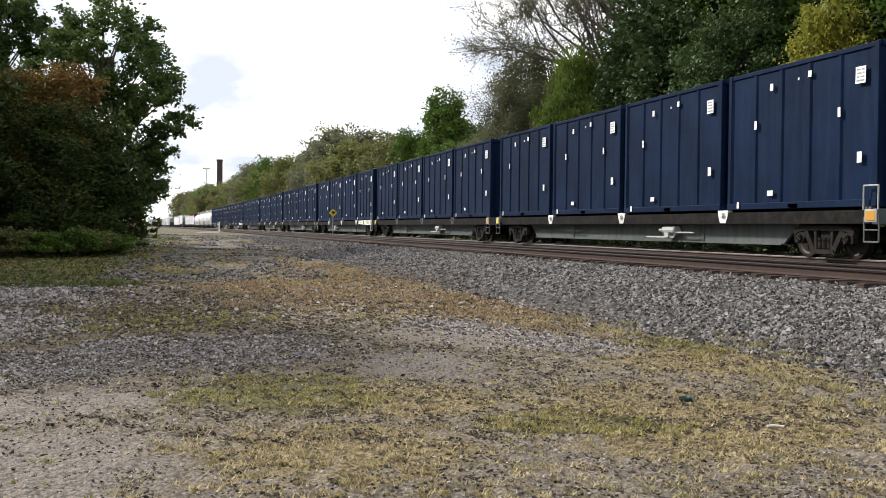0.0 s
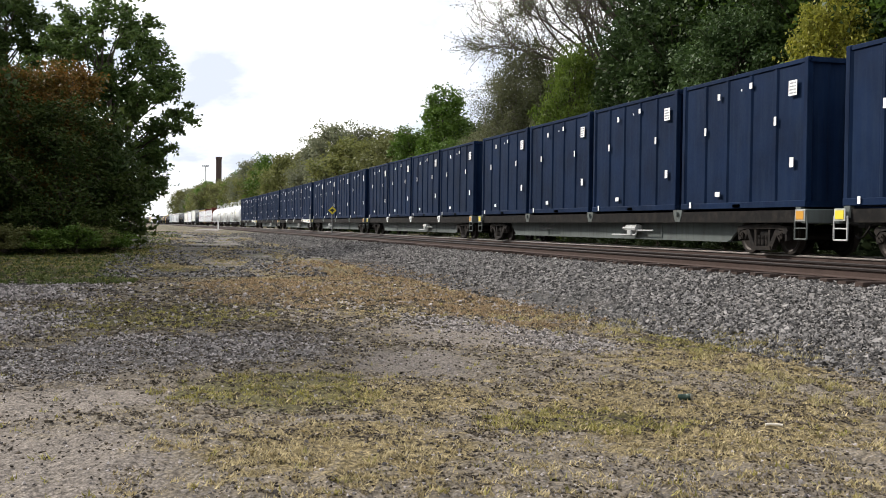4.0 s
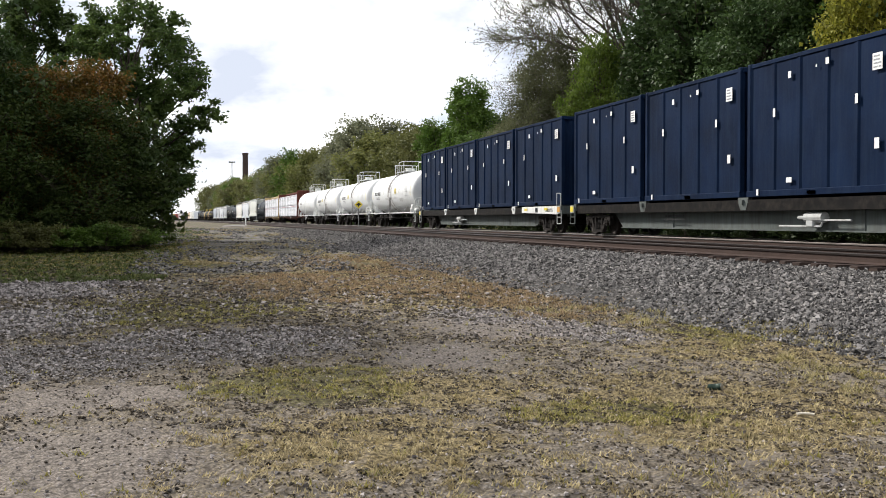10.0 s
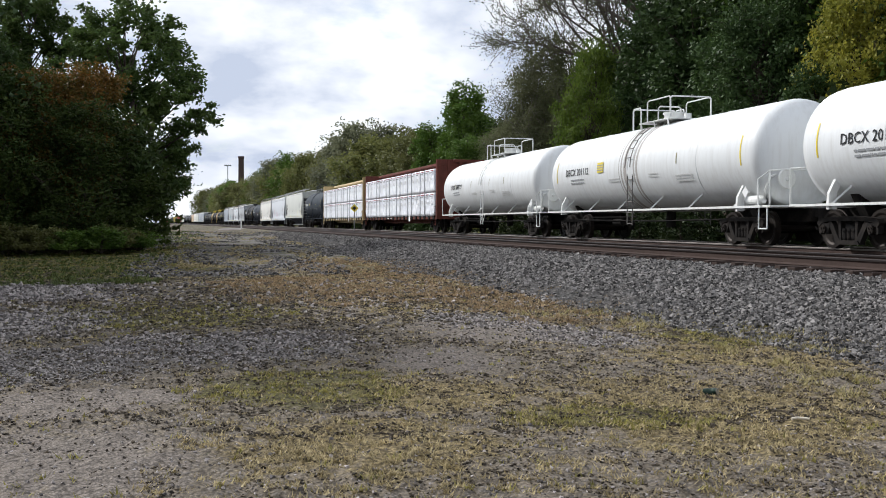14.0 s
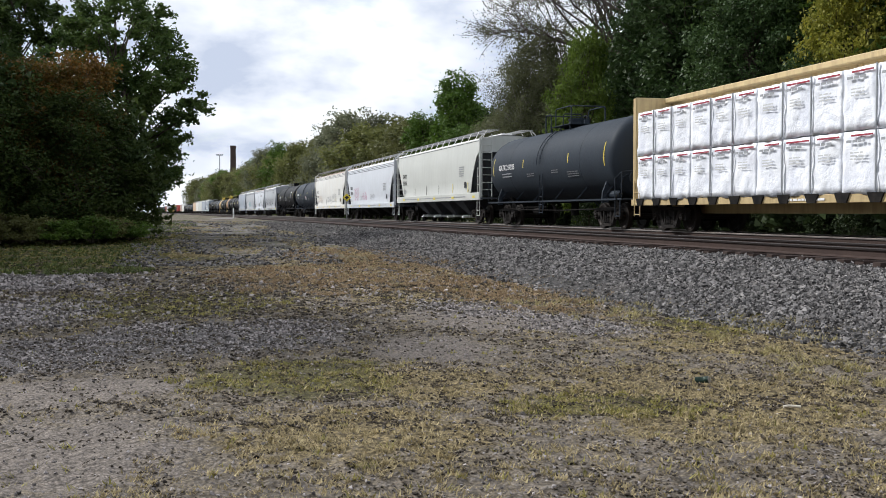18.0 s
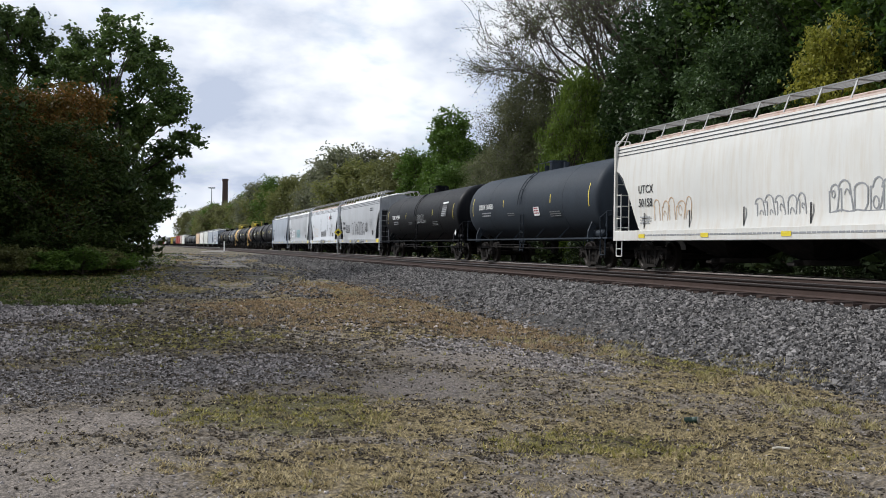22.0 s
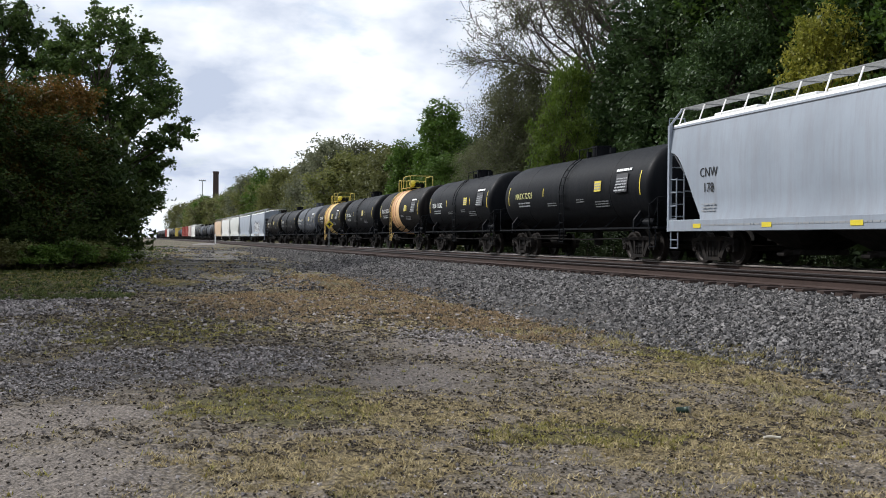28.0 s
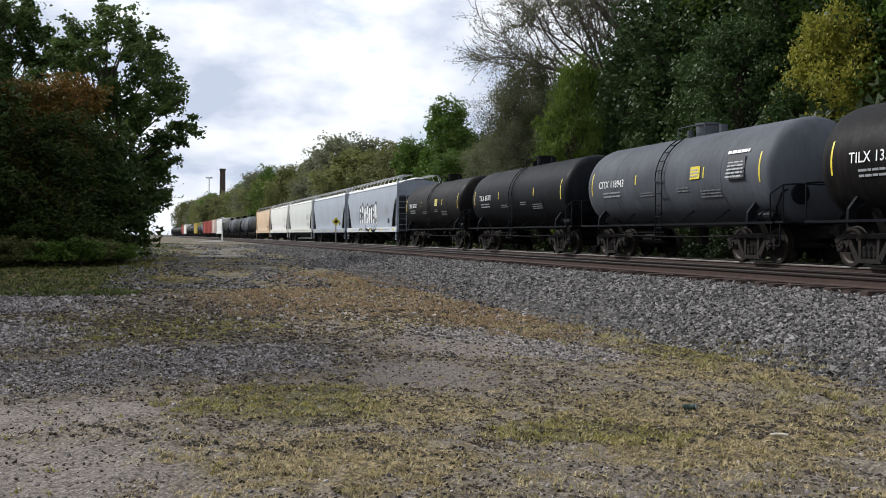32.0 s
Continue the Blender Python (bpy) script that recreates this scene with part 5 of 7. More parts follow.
        part("end_ladder", kept(("hop_end_ladder", key), lambda: bm), paint_mat, car, m=pose(0, e * (half + 0.16), 0, 0, 0, 0 if e < 0 else 0))
        part("end_platform", kept(("hop_end_deck", sill), lambda: box(BM(), -1.5, 1.5, -0.9, 0.2, sill_low + 0.04, sill_low + 0.12)), HOP_DARK, car, m=pose(0, e * half, 0, 0, 0, 0 if e > 0 else 180))
        part("centre_sill", kept("hop_stub", lambda: box(BM(), -0.2, 0.2, -2.4, 0.2, 0.66, 1.0)), UNDER_STEEL, car, m=pose(0, e * half, 0, 0, 0, 0 if e > 0 else 180))
        bm = BM()
        pipe(bm, [(-1.5, -0.5, sill_low), (-1.5, -0.5, 0.42), (-1.5, -0.08, 0.42), (-1.5, -0.08, sill_low)], 0.02)
        rod(bm, (-1.5, -0.5, 0.66), (-1.5, -0.08, 0.66), 0.016, 6)
        part("sill_step", kept(("hop_step", sill_low), lambda: bm), paint_mat, car, m=pose(0, e * half + (0 if e > 0 else 0.58), 0))
        add_truck(car, e * (h - 2.25))
    for i, (bm, y) in enumerate(hopper_chutes(half, hw, sill_low, chutes)):
        ch = part("discharge_chute", kept(("chute", key, chutes, i), lambda: bm), HOP_DARK if chutes == 4 else UNDER_STEEL, car, m=pose(0, y, 0))
        part("outlet_gate", kept("outlet_gate", outlet_gate), WHITE_STEEL if chutes == 4 else TRUCK_STEEL, ch)
    # black sheet added to keep the underside in shade
    part("floor_shade_pan", kept(("hop_pan", key), lambda: box(BM(), -1.35, 1.35, -half + 2.2, half - 2.2, sill_low + 0.02, sill_low + 0.06)), UNDER_STEEL, car)
    # marks
    x = -hw - 0.012
    for i, line in enumerate(number_lines):
        words(car, line, x, half - 2.25, sill + 1.30 - i * 0.42, 0.36, number_mat, align="CENTER")
    if number_lines:
        small_print(car, x, half - 2.25, sill + 0.42, 0.7, 3, MARK_GREY, 0.09, seed)
    small_print(car, x, -half + 3.2, sill + 1.35, 0.9, 5, MARK_GREY, 0.11, seed + 3)
    small_print(car, -1.565, 0.0, (sill + sill_low) / 2, half * 1.5, 1, MARK_GREY, 0.1, seed + 5)
    plate(car, "stencil_box", x, -half + 2.5, sill + 0.45, 0.32, 0.30, MARK_BLACK, "black stencil box")
    for i in range(stripes):
        plate(car, "reflector_stripe", x, half - 2.2 - i * (2 * half - 4.2) / max(1, stripes - 1), sill + 0.32, 0.06, 0.5, MARK_YELLOW if i > stripes // 2 else MARK_BLACK, "narrow reflector strip")
    for k in range(5):
        plate(car, "sill_reflector", -1.566, -half + 0.9 + k * half * 0.42, (sill + sill_low) / 2, 0.42, 0.12, MARK_YELLOW, "yellow sill reflector")
    if yellow_ends:
        plate(car, "sill_end_panel", -1.567, -half + 0.55, (sill + sill_low) / 2 + 0.02, 0.75, 0.24, MARK_YELLOW, "yellow sill end panel")
    add_couplers(car, h)
    return car, half, x


# ---- centre-beam flat car with wrapped board
def centre_beam_car(lo, hi, paint_mat, label):
    car, h = start_car("centre_beam_car", lo, hi, label, "centre-beam flat car", "centre-beam cars")
    half = h - 0.5
    bm = BM()
    box(bm, -1.42, 1.42, -half, half, 0.82, 0.98)
    box(bm, -0.3, 0.3, -half + 0.2, half - 0.2, 0.55, 0.85)
    part("deck", bm, paint_mat, car)
    for s in (-1, 1):
        part("side_sill", kept(("cb_sill", s, round(h, 1)), lambda: box(BM(), min(s * 1.40, s * 1.46), max(s * 1.40, s * 1.46), -half, half, 0.80, 1.0, 0.01)), paint_mat, car)
    n = 20
    pocket = kept("cb_pocket", lambda: prism(BM(), [(-0.28, 1.02), (0.28, 1.02), (0.16, 0.80), (-0.16, 0.80)], "x", -1.50, -1.455))
    for i in range(n):
        part("strap_winch", pocket, UNDER_STEEL, car, "dark cable winch", pose(0, -half + 0.7 + i * (2 * half - 1.4) / (n - 1), 0))
    bm = BM()
    box(bm, -0.42, 0.42, -half, half, 4.14, 4.30, 0.02)
    box(bm, -0.10, 0.10, -half, half, 3.95, 4.14)
    part("top_beam", bm, paint_mat, car, "long top chord")
    post = kept("cb_post", lambda: box(BM(), -0.12, 0.12, -0.07, 0.07, 0.95, 4.15))
    for i in range(13):
        part("centre_post", post, paint_mat, car, m=pose(0, -half + 0.6 + i * (2 * half - 1.2) / 12, 0))
    for e in (-1, 1):
        bm = BM()
        box(bm, -1.42, 1.42, -0.05, 0.05, 0.95, 4.30, 0.02)
        for x in (-1.38, -0.7, 0.0, 0.7, 1.38):
            box(bm, x - 0.06, x + 0.06, -0.02, 0.16, 0.95, 4.28)
        for z in (1.6, 2.4, 3.2, 4.0):
            box(bm, -1.38, 1.38, 0.0, 0.12, z - 0.05, z + 0.05)
        part("bulkhead", kept("cb_bulkhead", lambda: bm), paint_mat, car, "ribbed end bulkhead", pose(0, e * (half - 0.25), 0, 0, 0, 0 if e > 0 else 180))
        bm = BM()
        ladder(bm, -1.46, -0.2, 0.2, 0.45, 1.6, 0.36)
        part("sill_ladder", kept("cb_ladder", lambda: bm), paint_mat, car, m=pose(0, e * (half - 0.45), 0))
        add_truck(car, e * (h - 2.4))
    plate(car, "number_panel", -1.475, -4.6, 0.86, 0.42, 0.34, MARK_WHITE, "white lettering panel")
    small_print(car, -1.475, 2.0, 0.86, 1.6, 1, MARK_WHITE, 0.12, 4)
    add_couplers(car, h)
    # the load: two tiers of wrapped packs along the viewer's side and the far side
    mid = (lo + hi) / 2
    bays = 19
    run = 2 * (half - 0.5)
    for tier in range(2):
        for k in range(bays):
            for s in (-1, 1):
                if s > 0 and (k % 2 or k == bays - 1):
                    continue
                w = run / bays * (1 if s < 0 else 2)
                y = -run / 2 + (k + (0.5 if s < 0 else 1.0)) * run / bays
                if y + w / 2 > run / 2 + 0.01:
                    continue
                b = tagged(new("wrapped_board_pack"), "pack of wallboard in creased white plastic wrap", "wallboard pack", "wrapped packs on centre-beam cars")
                TRAIN.append((b, mid, pose(s * 0.80, y, 1.02 + tier * 1.40)))
                part("wrap", kept(("pack", round(w, 2), (k * 7 + tier * 3) % 5), lambda: pack_shape(w, (k * 7 + tier * 3) % 5), True), WRAP, b)
                if s < 0:
                    part("red_print_band", kept(("red_band", k % 4), lambda: box(BM(), -0.735, -0.715, -w * (0.40 + 0.02 * (k % 4)), w * (0.12 + 0.06 * (k % 4)), 1.235, 1.275)), MARK_RED, b, "red printed band")
                    small_print(b, -0.735, 0.05, 1.10, w * 0.55, 1, MARK_GREY, 0.13, k + tier)
                    small_print(b, -0.733, 0.0, 0.86, w * 0.4, 3, STENCIL_FAINT, 0.07, k + tier + 40)
                    if k % 3:
                        part("strap", kept("strap", lambda: box(BM(), -0.73, -0.70, -0.012, 0.012, 0.02, 1.36)), MARK_GREY, b, "dark tie strap", pose(0, w / 2 - 0.02, 0))


def pack_shape(w, seed):
    bm = BM()
    rng = random.Random(seed)
    bmesh.ops.create_cube(bm, size=1.0)
    bmesh.ops.subdivide_edges(bm, edges=bm.edges, cuts=8, use_grid_fill=True)
    for v in bm.verts:
        p = Vector((v.co.x * 1.30, v.co.y * (w - 0.03), (v.co.z + 0.5) * 1.36))
        n = (noise.noise((p.y * 2.2 + seed * 7, p.z * 1.8, p.x)) * 0.075 + noise.noise((p.y * 5 + seed * 7, p.z * 4, p.x)) * 0.03)
        edge = abs(v.co.x) > 0.49
        if edge:
            p.x += math.copysign(n, v.co.x)
        if abs(v.co.z) > 0.49 and edge:
            p.z += abs(n) * (-1.6 if v.co.z < 0 else -0.6)
        v.co = p
    for v in bm.verts:
        v.co.z = max(v.co.z, -0.05)
    return bm


# ---- boxcar, for the far end of the train
def box_car(lo, hi, paint_mat, label):
    car, h = start_car("boxcar", lo, hi, label, "boxcar", "boxcars")
    half = h - 0.5
    bm = BM()
    box(bm, -1.45, 1.45, -half, half, 1.05, 4.25, 0.03)
    part("body", kept(("boxcar", round(h, 1)), lambda: bm), paint_mat, car)
    rib = kept("boxcar_rib", lambda: box(BM(), -1.50, -1.45, -0.05, 0.05, 1.1, 4.2))
    for i in range(14):
        y = -half + 0.4 + i * (2 * half - 0.8) / 13
        if abs(y) > 1.6:
            part("side_post", rib, paint_mat, car, m=pose(0, y, 0))
    part("door", kept("boxcar_door", lambda: box(BM(), -1.54, -1.46, -1.5, 1.5, 1.1, 4.0, 0.02)), paint_mat, car, "sliding plug door")
    part("roof", kept(("boxcar_roof", round(h, 1)), lambda: prism(BM(), [(-1.5, 4.22), (0, 4.48), (1.5, 4.22)], "y", -half, half)), ROOF_PALE, car)
    part("underframe", kept(("boxcar_under", round(h, 1)), lambda: box(BM(), -0.3, 0.3, -half, half, 0.6, 1.06)), UNDER_STEEL, car)
    for e in (-1, 1):
        add_truck(car, e * (h - 2.3))
    add_couplers(car, h)


GRIME_DARK = plain("dark_grimy_ladder_paint", (0.16, 0.15, 0.14), 0.65, 0, 0.2, 5.0, 0.05)
MARK_OLIVE = plain("weathered_olive_reflector", (0.26, 0.24, 0.12), 0.5, 0, 0.1, 8.0, 0.05)
NUMBER_YELLOW = plain("pale_yellow_lettering", (0.62, 0.60, 0.25), 0.55, 0, 0.05, 8.0, 0.05)
GRIME = plain("grey_grime", (0.36, 0.34, 0.32), 0.6, 0, 0.2, 5.0, 0.05)
BAND_RUN = plain("orange_rust_run", (0.42, 0.17, 0.06), 0.65, 0, 0.25, 4.0, 0.1)

# ---- the train, car by car, from its place at the clip's start (metres along the track)
for k in range(10):
    flat_car(-8.28 + 26.71 * k, 18.42 + 26.71 * k, k)

WHITE_TANKS = [(258.6, 275.8, "DBCX 200425", "white tank car with top platform and yellow placard"), (275.8, 292.7, "DBCX 201110", "white tank car streaked with grime below its platform"), (292.7, 310.1, "DBCX 201112", "white tank car with grey-stained end"), (310.1, 327.7, "UTLX 668727", "white tank car with a railed top platform")]
for i, (lo, hi, number, label) in enumerate(WHITE_TANKS):
    tank_car(lo, hi, 1.47, 2.45, TANK_WHITE, label, WHITE_STEEL, "wide", None, number, MARK_BLACK, placard=(-1.9, 2.3, 2.6, None)[i], pale_block=i < 2, brown_ring=i < 3, seed=i, ladder_mat=GRIME_DARK if i < 3 else None, stripe_mat=MARK_OLIVE, stripes=None if i != 3 else (-3.5, -1.2, 2.0, 5.0))

centre_beam_car(327.7, 352.5, OXIDE, "red oxide centre-beam car stacked with white-wrapped board")
centre_beam_car(352.5, 376.9, TAN_BEAM, "buff centre-beam car stacked with white-wrapped board")

tank_car(376.9, 392.9, 1.50, 2.52, TANK_GREY, "dark grey tank car with yellow reflective stripes", TANK_GREY, "wide", None, "GATX 217935", MARK_WHITE, seed=11)

hopper_car(392.9, 412.7, HOP_CREAM, ROOF_PALE, "pale cream covered hopper with four outlet gates", 1.52, 1.18, 4.14, 4.36, 4, "", ("DAKX", "395326"), 6, 1, seed=20)
c, half, x = hopper_car(412.7, 432.7, HOP_WHITE, ROOF_PALE, "clean white covered hopper with faint pink graffiti", 1.22, 0.92, 4.0, 4.3, 3, "", ("NRLX", "58404"), 0, 3, seed=21)
squiggle(c, x - 0.02, half - 4.4, 1.95, 2.1, 1.3, SPRAY_PINK, 3, 3, 0.035, skin=hopper_skin)
squiggle(c, x - 0.02, half - 8.0, 1.72, 1.8, 0.75, SPRAY_PINK, 4, 5, 0.03, skin=hopper_skin)
squiggle(c, x - 0.02, half - 6.6, 1.6, 1.1, 0.5, MARK_GREY, 44, 3, 0.03, skin=hopper_skin)
squiggle(c, x - 0.02, half - 11.2, 1.65, 1.8, 0.6, MARK_GREY, 5, 4, 0.03, skin=hopper_skin)
c, half, x = hopper_car(432.7, 452.4, HOP_STAINED, ROOF_RUST, "white covered hopper streaked with rust and faded graffiti", 1.22, 0.92, 4.0, 4.3, 3, "", ("UTCX", "50158"), 6, 3, seed=23)
squiggle(c, x - 0.02, half - 4.0, 1.75, 2.4, 0.9, HOP_TAN, 6, 5, 0.035, skin=hopper_skin)
squiggle(c, x - 0.02, half - 9.6, 1.70, 2.2, 0.7, MARK_GREY, 7, 5, 0.035, skin=hopper_skin)
squiggle(c, x - 0.02, half - 12.6, 1.85, 2.4, 0.8, MARK_GREY, 8, 5, 0.04, skin=hopper_skin)

c, half = tank_car(452.4, 470.0, 1.50, 2.48, TANK_GREY, "dark grey tank car with white lettering and red-edged panel", TANK_GREY, "none", None, "DBUX 300661", MARK_WHITE, seed=31)
panel = plate(c, "warning_panel", 0, 0, 0, 0.62, 0.36, MARK_WHITE, "white panel with red lettering", 0, on_tank(1.50, 2.48, -1.7, 2.15))
small_print(panel, 0, 0, 0, 0.5, 3, MARK_RED, 0.1, 77).matrix_basis = pose(0, 0.1, 0.008)
c, half = tank_car(470.0, 489.6, 1.48, 2.46, TANK_BLACK, "black tank car with scrawled white tags", TANK_BLACK, "none", None, "TCBX 192580", MARK_WHITE, pale_block=True, seed=32)
squiggle(c, 0, 0, 0, 1.8, 0.5, MARK_GREY, 9, 5, 0.035).matrix_basis = on_tank(1.48, 2.46, -1.0, 2.3)

c, half, x = hopper_car(489.6, 507.1, HOP_GREY, ROOF_PALE, "light grey covered hopper with large black graffiti", 1.20, 0.90, 3.95, 4.28, 3, "", ("CNW", "490648"), 0, 3, seed=40, yellow_ends=True)
squiggle(c, x - 0.02, half - 3.9, 2.05, 1.7, 0.65, SPRAY_BLACK, 11, 5, 0.05, skin=hopper_skin)
squiggle(c, x - 0.02, half - 8.3, 1.72, 5.2, 1.75, SPRAY_BLACK, 12, 7, 0.06, skin=hopper_skin)
squiggle(c, x - 0.02, half - 11.6, 2.1, 0.8, 0.7, SPRAY_BLACK, 13, 2, 0.06, skin=hopper_skin)
small_print(c, x, -half + 3.0, 3.35, 0.9, 2, MARK_BLACK, 0.14, 44)
c, half, x = hopper_car(507.1, 524.3, HOP_WHITE, ROOF_RUST, "dusty white covered hopper with a rusty roof and graffiti", 1.20, 0.90, 3.95, 4.28, 3, "", ("SSW", ""), 0, 3, seed=41, yellow_ends=False)
squiggle(c, x - 0.02, -0.2, 1.48, 3.0, 1.25, SPRAY_BLACK, 14, 6, 0.075, MARK_GREY, skin=hopper_skin)
squiggle(c, x - 0.02, half - 3.6, 1.9, 2.6, 0.9, HOP_TAN, 15, 4, 0.03, skin=hopper_skin)
for y in (1.3, -2.7):
    bm = BM()
    prism(bm, [(0.0, 0.7), (0.05, 0.5), (0.03, 0.0), (0.06, -0.4), (0.02, -0.7), (-0.04, -0.45), (-0.02, 0.2), (-0.05, 0.5)], "z", 0, 0.006)
    part("torn_seam", bm, MARK_BLACK, c, "dark torn seam in the side sheet", Matrix.Translation((-1.532, y, 2.65)) @ SIDE)
squiggle(c, x - 0.02, -4.2, 1.7, 1.6, 1.2, MARK_GREY, 35, 3, 0.06, skin=hopper_skin)
small_print(c, x, -half + 3.6, 3.2, 1.2, 2, MARK_BLACK, 0.14, 45)
bm = BM()
prism(bm, [(-0.26, 0.30), (0.26, 0.30), (0.28, -0.05), (0.18, -0.28), (0, -0.36), (-0.18, -0.28), (-0.28, -0.05)], "z", 0, 0.004)
shield = part("painted_shield", bm, MARK_WHITE, c, "faded shield emblem", Matrix.Translation((x - 0.006, -half + 4.2, 3.25)) @ SIDE)
bm = BM()
for i in range(4):
    box(bm, -0.21 + i * 0.12, -0.15 + i * 0.12, -0.26, 0.04, 0.004, 0.007)
part("shield_stripes", bm, MARK_RED, shield)
c, half, x = hopper_car(524.3, 542.2, HOP_GREY, ROOF_PALE, "grey covered hopper with white and teal graffiti", 1.20, 0.90, 3.95, 4.28, 3, "", ("CNW", "490620"), 0, 3, seed=42, yellow_ends=True)
squiggle(c, x - 0.02, half - 4.4, 1.75, 2.6, 1.2, SPRAY_WHITE, 16, 5, 0.09, skin=hopper_skin)
squiggle(c, x - 0.02, -0.2, 1.85, 2.6, 1.1, SPRAY_TEAL, 17, 5, 0.10, skin=hopper_skin)
squiggle(c, x - 0.02, 2.3, 1.95, 1.6, 0.6, MARK_GREY, 18, 4, 0.04, skin=hopper_skin)
c, half, x = hopper_car(542.2, 559.5, HOP_BLUEGREY, ROOF_PALE, "blue-grey covered hopper car, dusty", 1.20, 0.90, 3.95, 4.28, 3, "", ("CNW", "178"), 0, 1, seed=43)

SMALL = [
    (559.5, 575.1, TANK_BLACK, "NATX 72721", None, -3.0, "black tank car with yellow reflectors and placard"),
    (575.1, 587.9, TANK_BLACK, "TILX 135282", None, -1.6, "black tank car with a stencilled panel"),
    (587.9, 600.6, TANK_BROWN, "TILX 135276", (BAND_ORANGE, 1.05, 0.75), -1.9, "black tank car with a rust-stained cream band"),
    (600.6, 613.5, TANK_BLACK, "TILX 135312", None, -1.7, "black tank car with yellow placard"),
    (613.5, 626.9, TANK_BROWN, "TILX 135319", (BAND_YELLOW, 1.10, 0.5), -1.9, "black tank car with an ochre band and yellow rails"),
    (626.9, 640.4, TANK_MID, "CITX 118943", None, -2.0, "faded grey tank car stained dark below"),
    (640.4, 654.5, TANK_BLACK, "TILX 60781", None, None, "black tank car with white lettering"),
    (654.5, 668.7, TANK_BROWN, "TILX 60712", None, -1.4, "oily black steel tank car"),
]
for i, (lo, hi, m, number, band, placard, label) in enumerate(SMALL):
    tank_car(lo, hi, 1.40, 2.36, m, label, RAIL_YELLOW if band else m, "wide" if band else "none", band, number, MARK_WHITE, placard=placard, pale_block=i in (0, 1, 2, 4, 5), frame_mat=TANK_BLACK, ladder_mat=BAND_YELLOW if band else None, seed=50 + i, diamonds=bool(band), dome_mat=m)

c, half, x = hopper_car(668.7, 687.5, HOP_BLUEGREY, ROOF_PALE, "white-fronted covered hopper with dark spiky graffiti", 1.20, 0.90, 3.95, 4.28, 3, "", (), 0, 1, seed=60, sill_mat=HOP_WHITE)
squiggle(c, x - 0.03, 0.5, 2.0, 6.4, 2.0, SPRAY_BLACK, 21, 8, 0.16, SPRAY_WHITE, skin=hopper_skin)
hopper_car(687.5, 706.1, HOP_BLUEGREY, ROOF_PALE, "blue-grey covered hopper car, dusty", 1.20, 0.90, 3.95, 4.28, 3, "", (), 0, 1, seed=61)
hopper_car(706.1, 725.1, HOP_CREAM, ROOF_PALE, "cream covered hopper car, dusty", 1.30, 0.95, 4.0, 4.30, 4, "", (), 0, 1, seed=62)
hopper_car(725.1, 744.1, HOP_STAINED, ROOF_PALE, "off-white covered hopper car, weathered", 1.30, 0.95, 4.0, 4.30, 3, "", (), 0, 1, seed=64)
hopper_car(744.1, 763.1, HOP_TAN, ROOF_RUST, "tan covered hopper with rusty roof", 1.30, 0.95, 4.0, 4.30, 3, "", (), 0, 1, seed=66)
at = 763.1
for i in range(5):
    tank_car(at, at + 14.2, 1.40, 2.36, (TANK_BROWN, TANK_MID, TANK_BLACK, TANK_MID, TANK_BROWN)[i], "grimy grey-black tank car", TANK_BLACK, "none", seed=70 + i)
    at += 14.2
for i, (kind, mat, label) in enumerate((("hopper", HOP_STAINED, "off-white covered hopper car, weathered"), ("box", BOX_PINK, "faded pinkish white boxcar"), ("box", BOX_RED, "red steel boxcar with ribs"), ("box", BOX_RED, "red steel boxcar with ribs"), ("tank", TANK_MID, "grimy grey steel tank car"), ("tank", TANK_BLACK, "grimy black steel tank car"), ("box", BOX_YELLOW, "yellow steel boxcar with ribs"), ("tank", TANK_BROWN, "grimy dark steel tank car"), ("tank", TANK_BROWN, "grimy dark steel tank car"), ("tank", TANK_BLACK, "grimy dark steel tank car"), ("hopper", HOP_STAINED, "off-white covered hopper car, weathered"), ("box", BOX_RED, "red steel boxcar with ribs"), ("tank", TANK_BLACK, "grimy dark steel tank car"), ("tank", TANK_BROWN, "grimy dark steel tank car"), ("tank", TANK_BLACK, "grimy dark steel tank car"), ("tank", TANK_BROWN, "grimy dark steel tank car"), ("tank", TANK_BLACK, "grimy dark steel tank car"), ("tank", TANK_BROWN, "grimy dark steel tank car"))):
    if kind == "hopper":
        hopper_car(at, at + 18.2, mat, ROOF_PALE, label, 1.20, 0.90, 3.95, 4.28, 3, "", (), 0, 1, seed=80 + 2 * i)
        at += 18.2
    elif kind == "box":
        box_car(at, at + 17.0, mat, label)
        at += 17.0
    else:
        tank_car(at, at + 14.2, 1.40, 2.36, mat, label, TANK_BLACK, "none", seed=90 + i)
        at += 14.2


# ---- trees and bushes
def tube(verts, faces, points, radii, n=6):
    """Adds a tapered limb along points to plain lists."""
    base = len(verts)
    for i, p in enumerate(points):
        d = (points[min(i + 1, len(points) - 1)] - points[max(i - 1, 0)]).normalized()
        side = d.orthogonal().normalized()
        up = d.cross(side)
        for k in range(n):
            a = 2 * math.pi * k / n
            verts.append(p + (side * math.cos(a) + up * math.sin(a)) * radii[i])
    for i in range(len(points) - 1):
        for k in range(n):
            a, b = base + i * n + k, base + i * n + (k + 1) % n
            faces.append((a, b, b + n, a + n))


def limb(rng, start, way, length, bends, droop):
    pts = [start.copy()]
    d = way.normalized()
    for i in range(bends):
        d = (d + Vector((rng.gauss(0, 0.16), rng.gauss(0, 0.16), rng.gauss(0, 0.10) - droop / bends))).normalized()
        pts.append(pts[-1] + d * length / bends)
    return pts


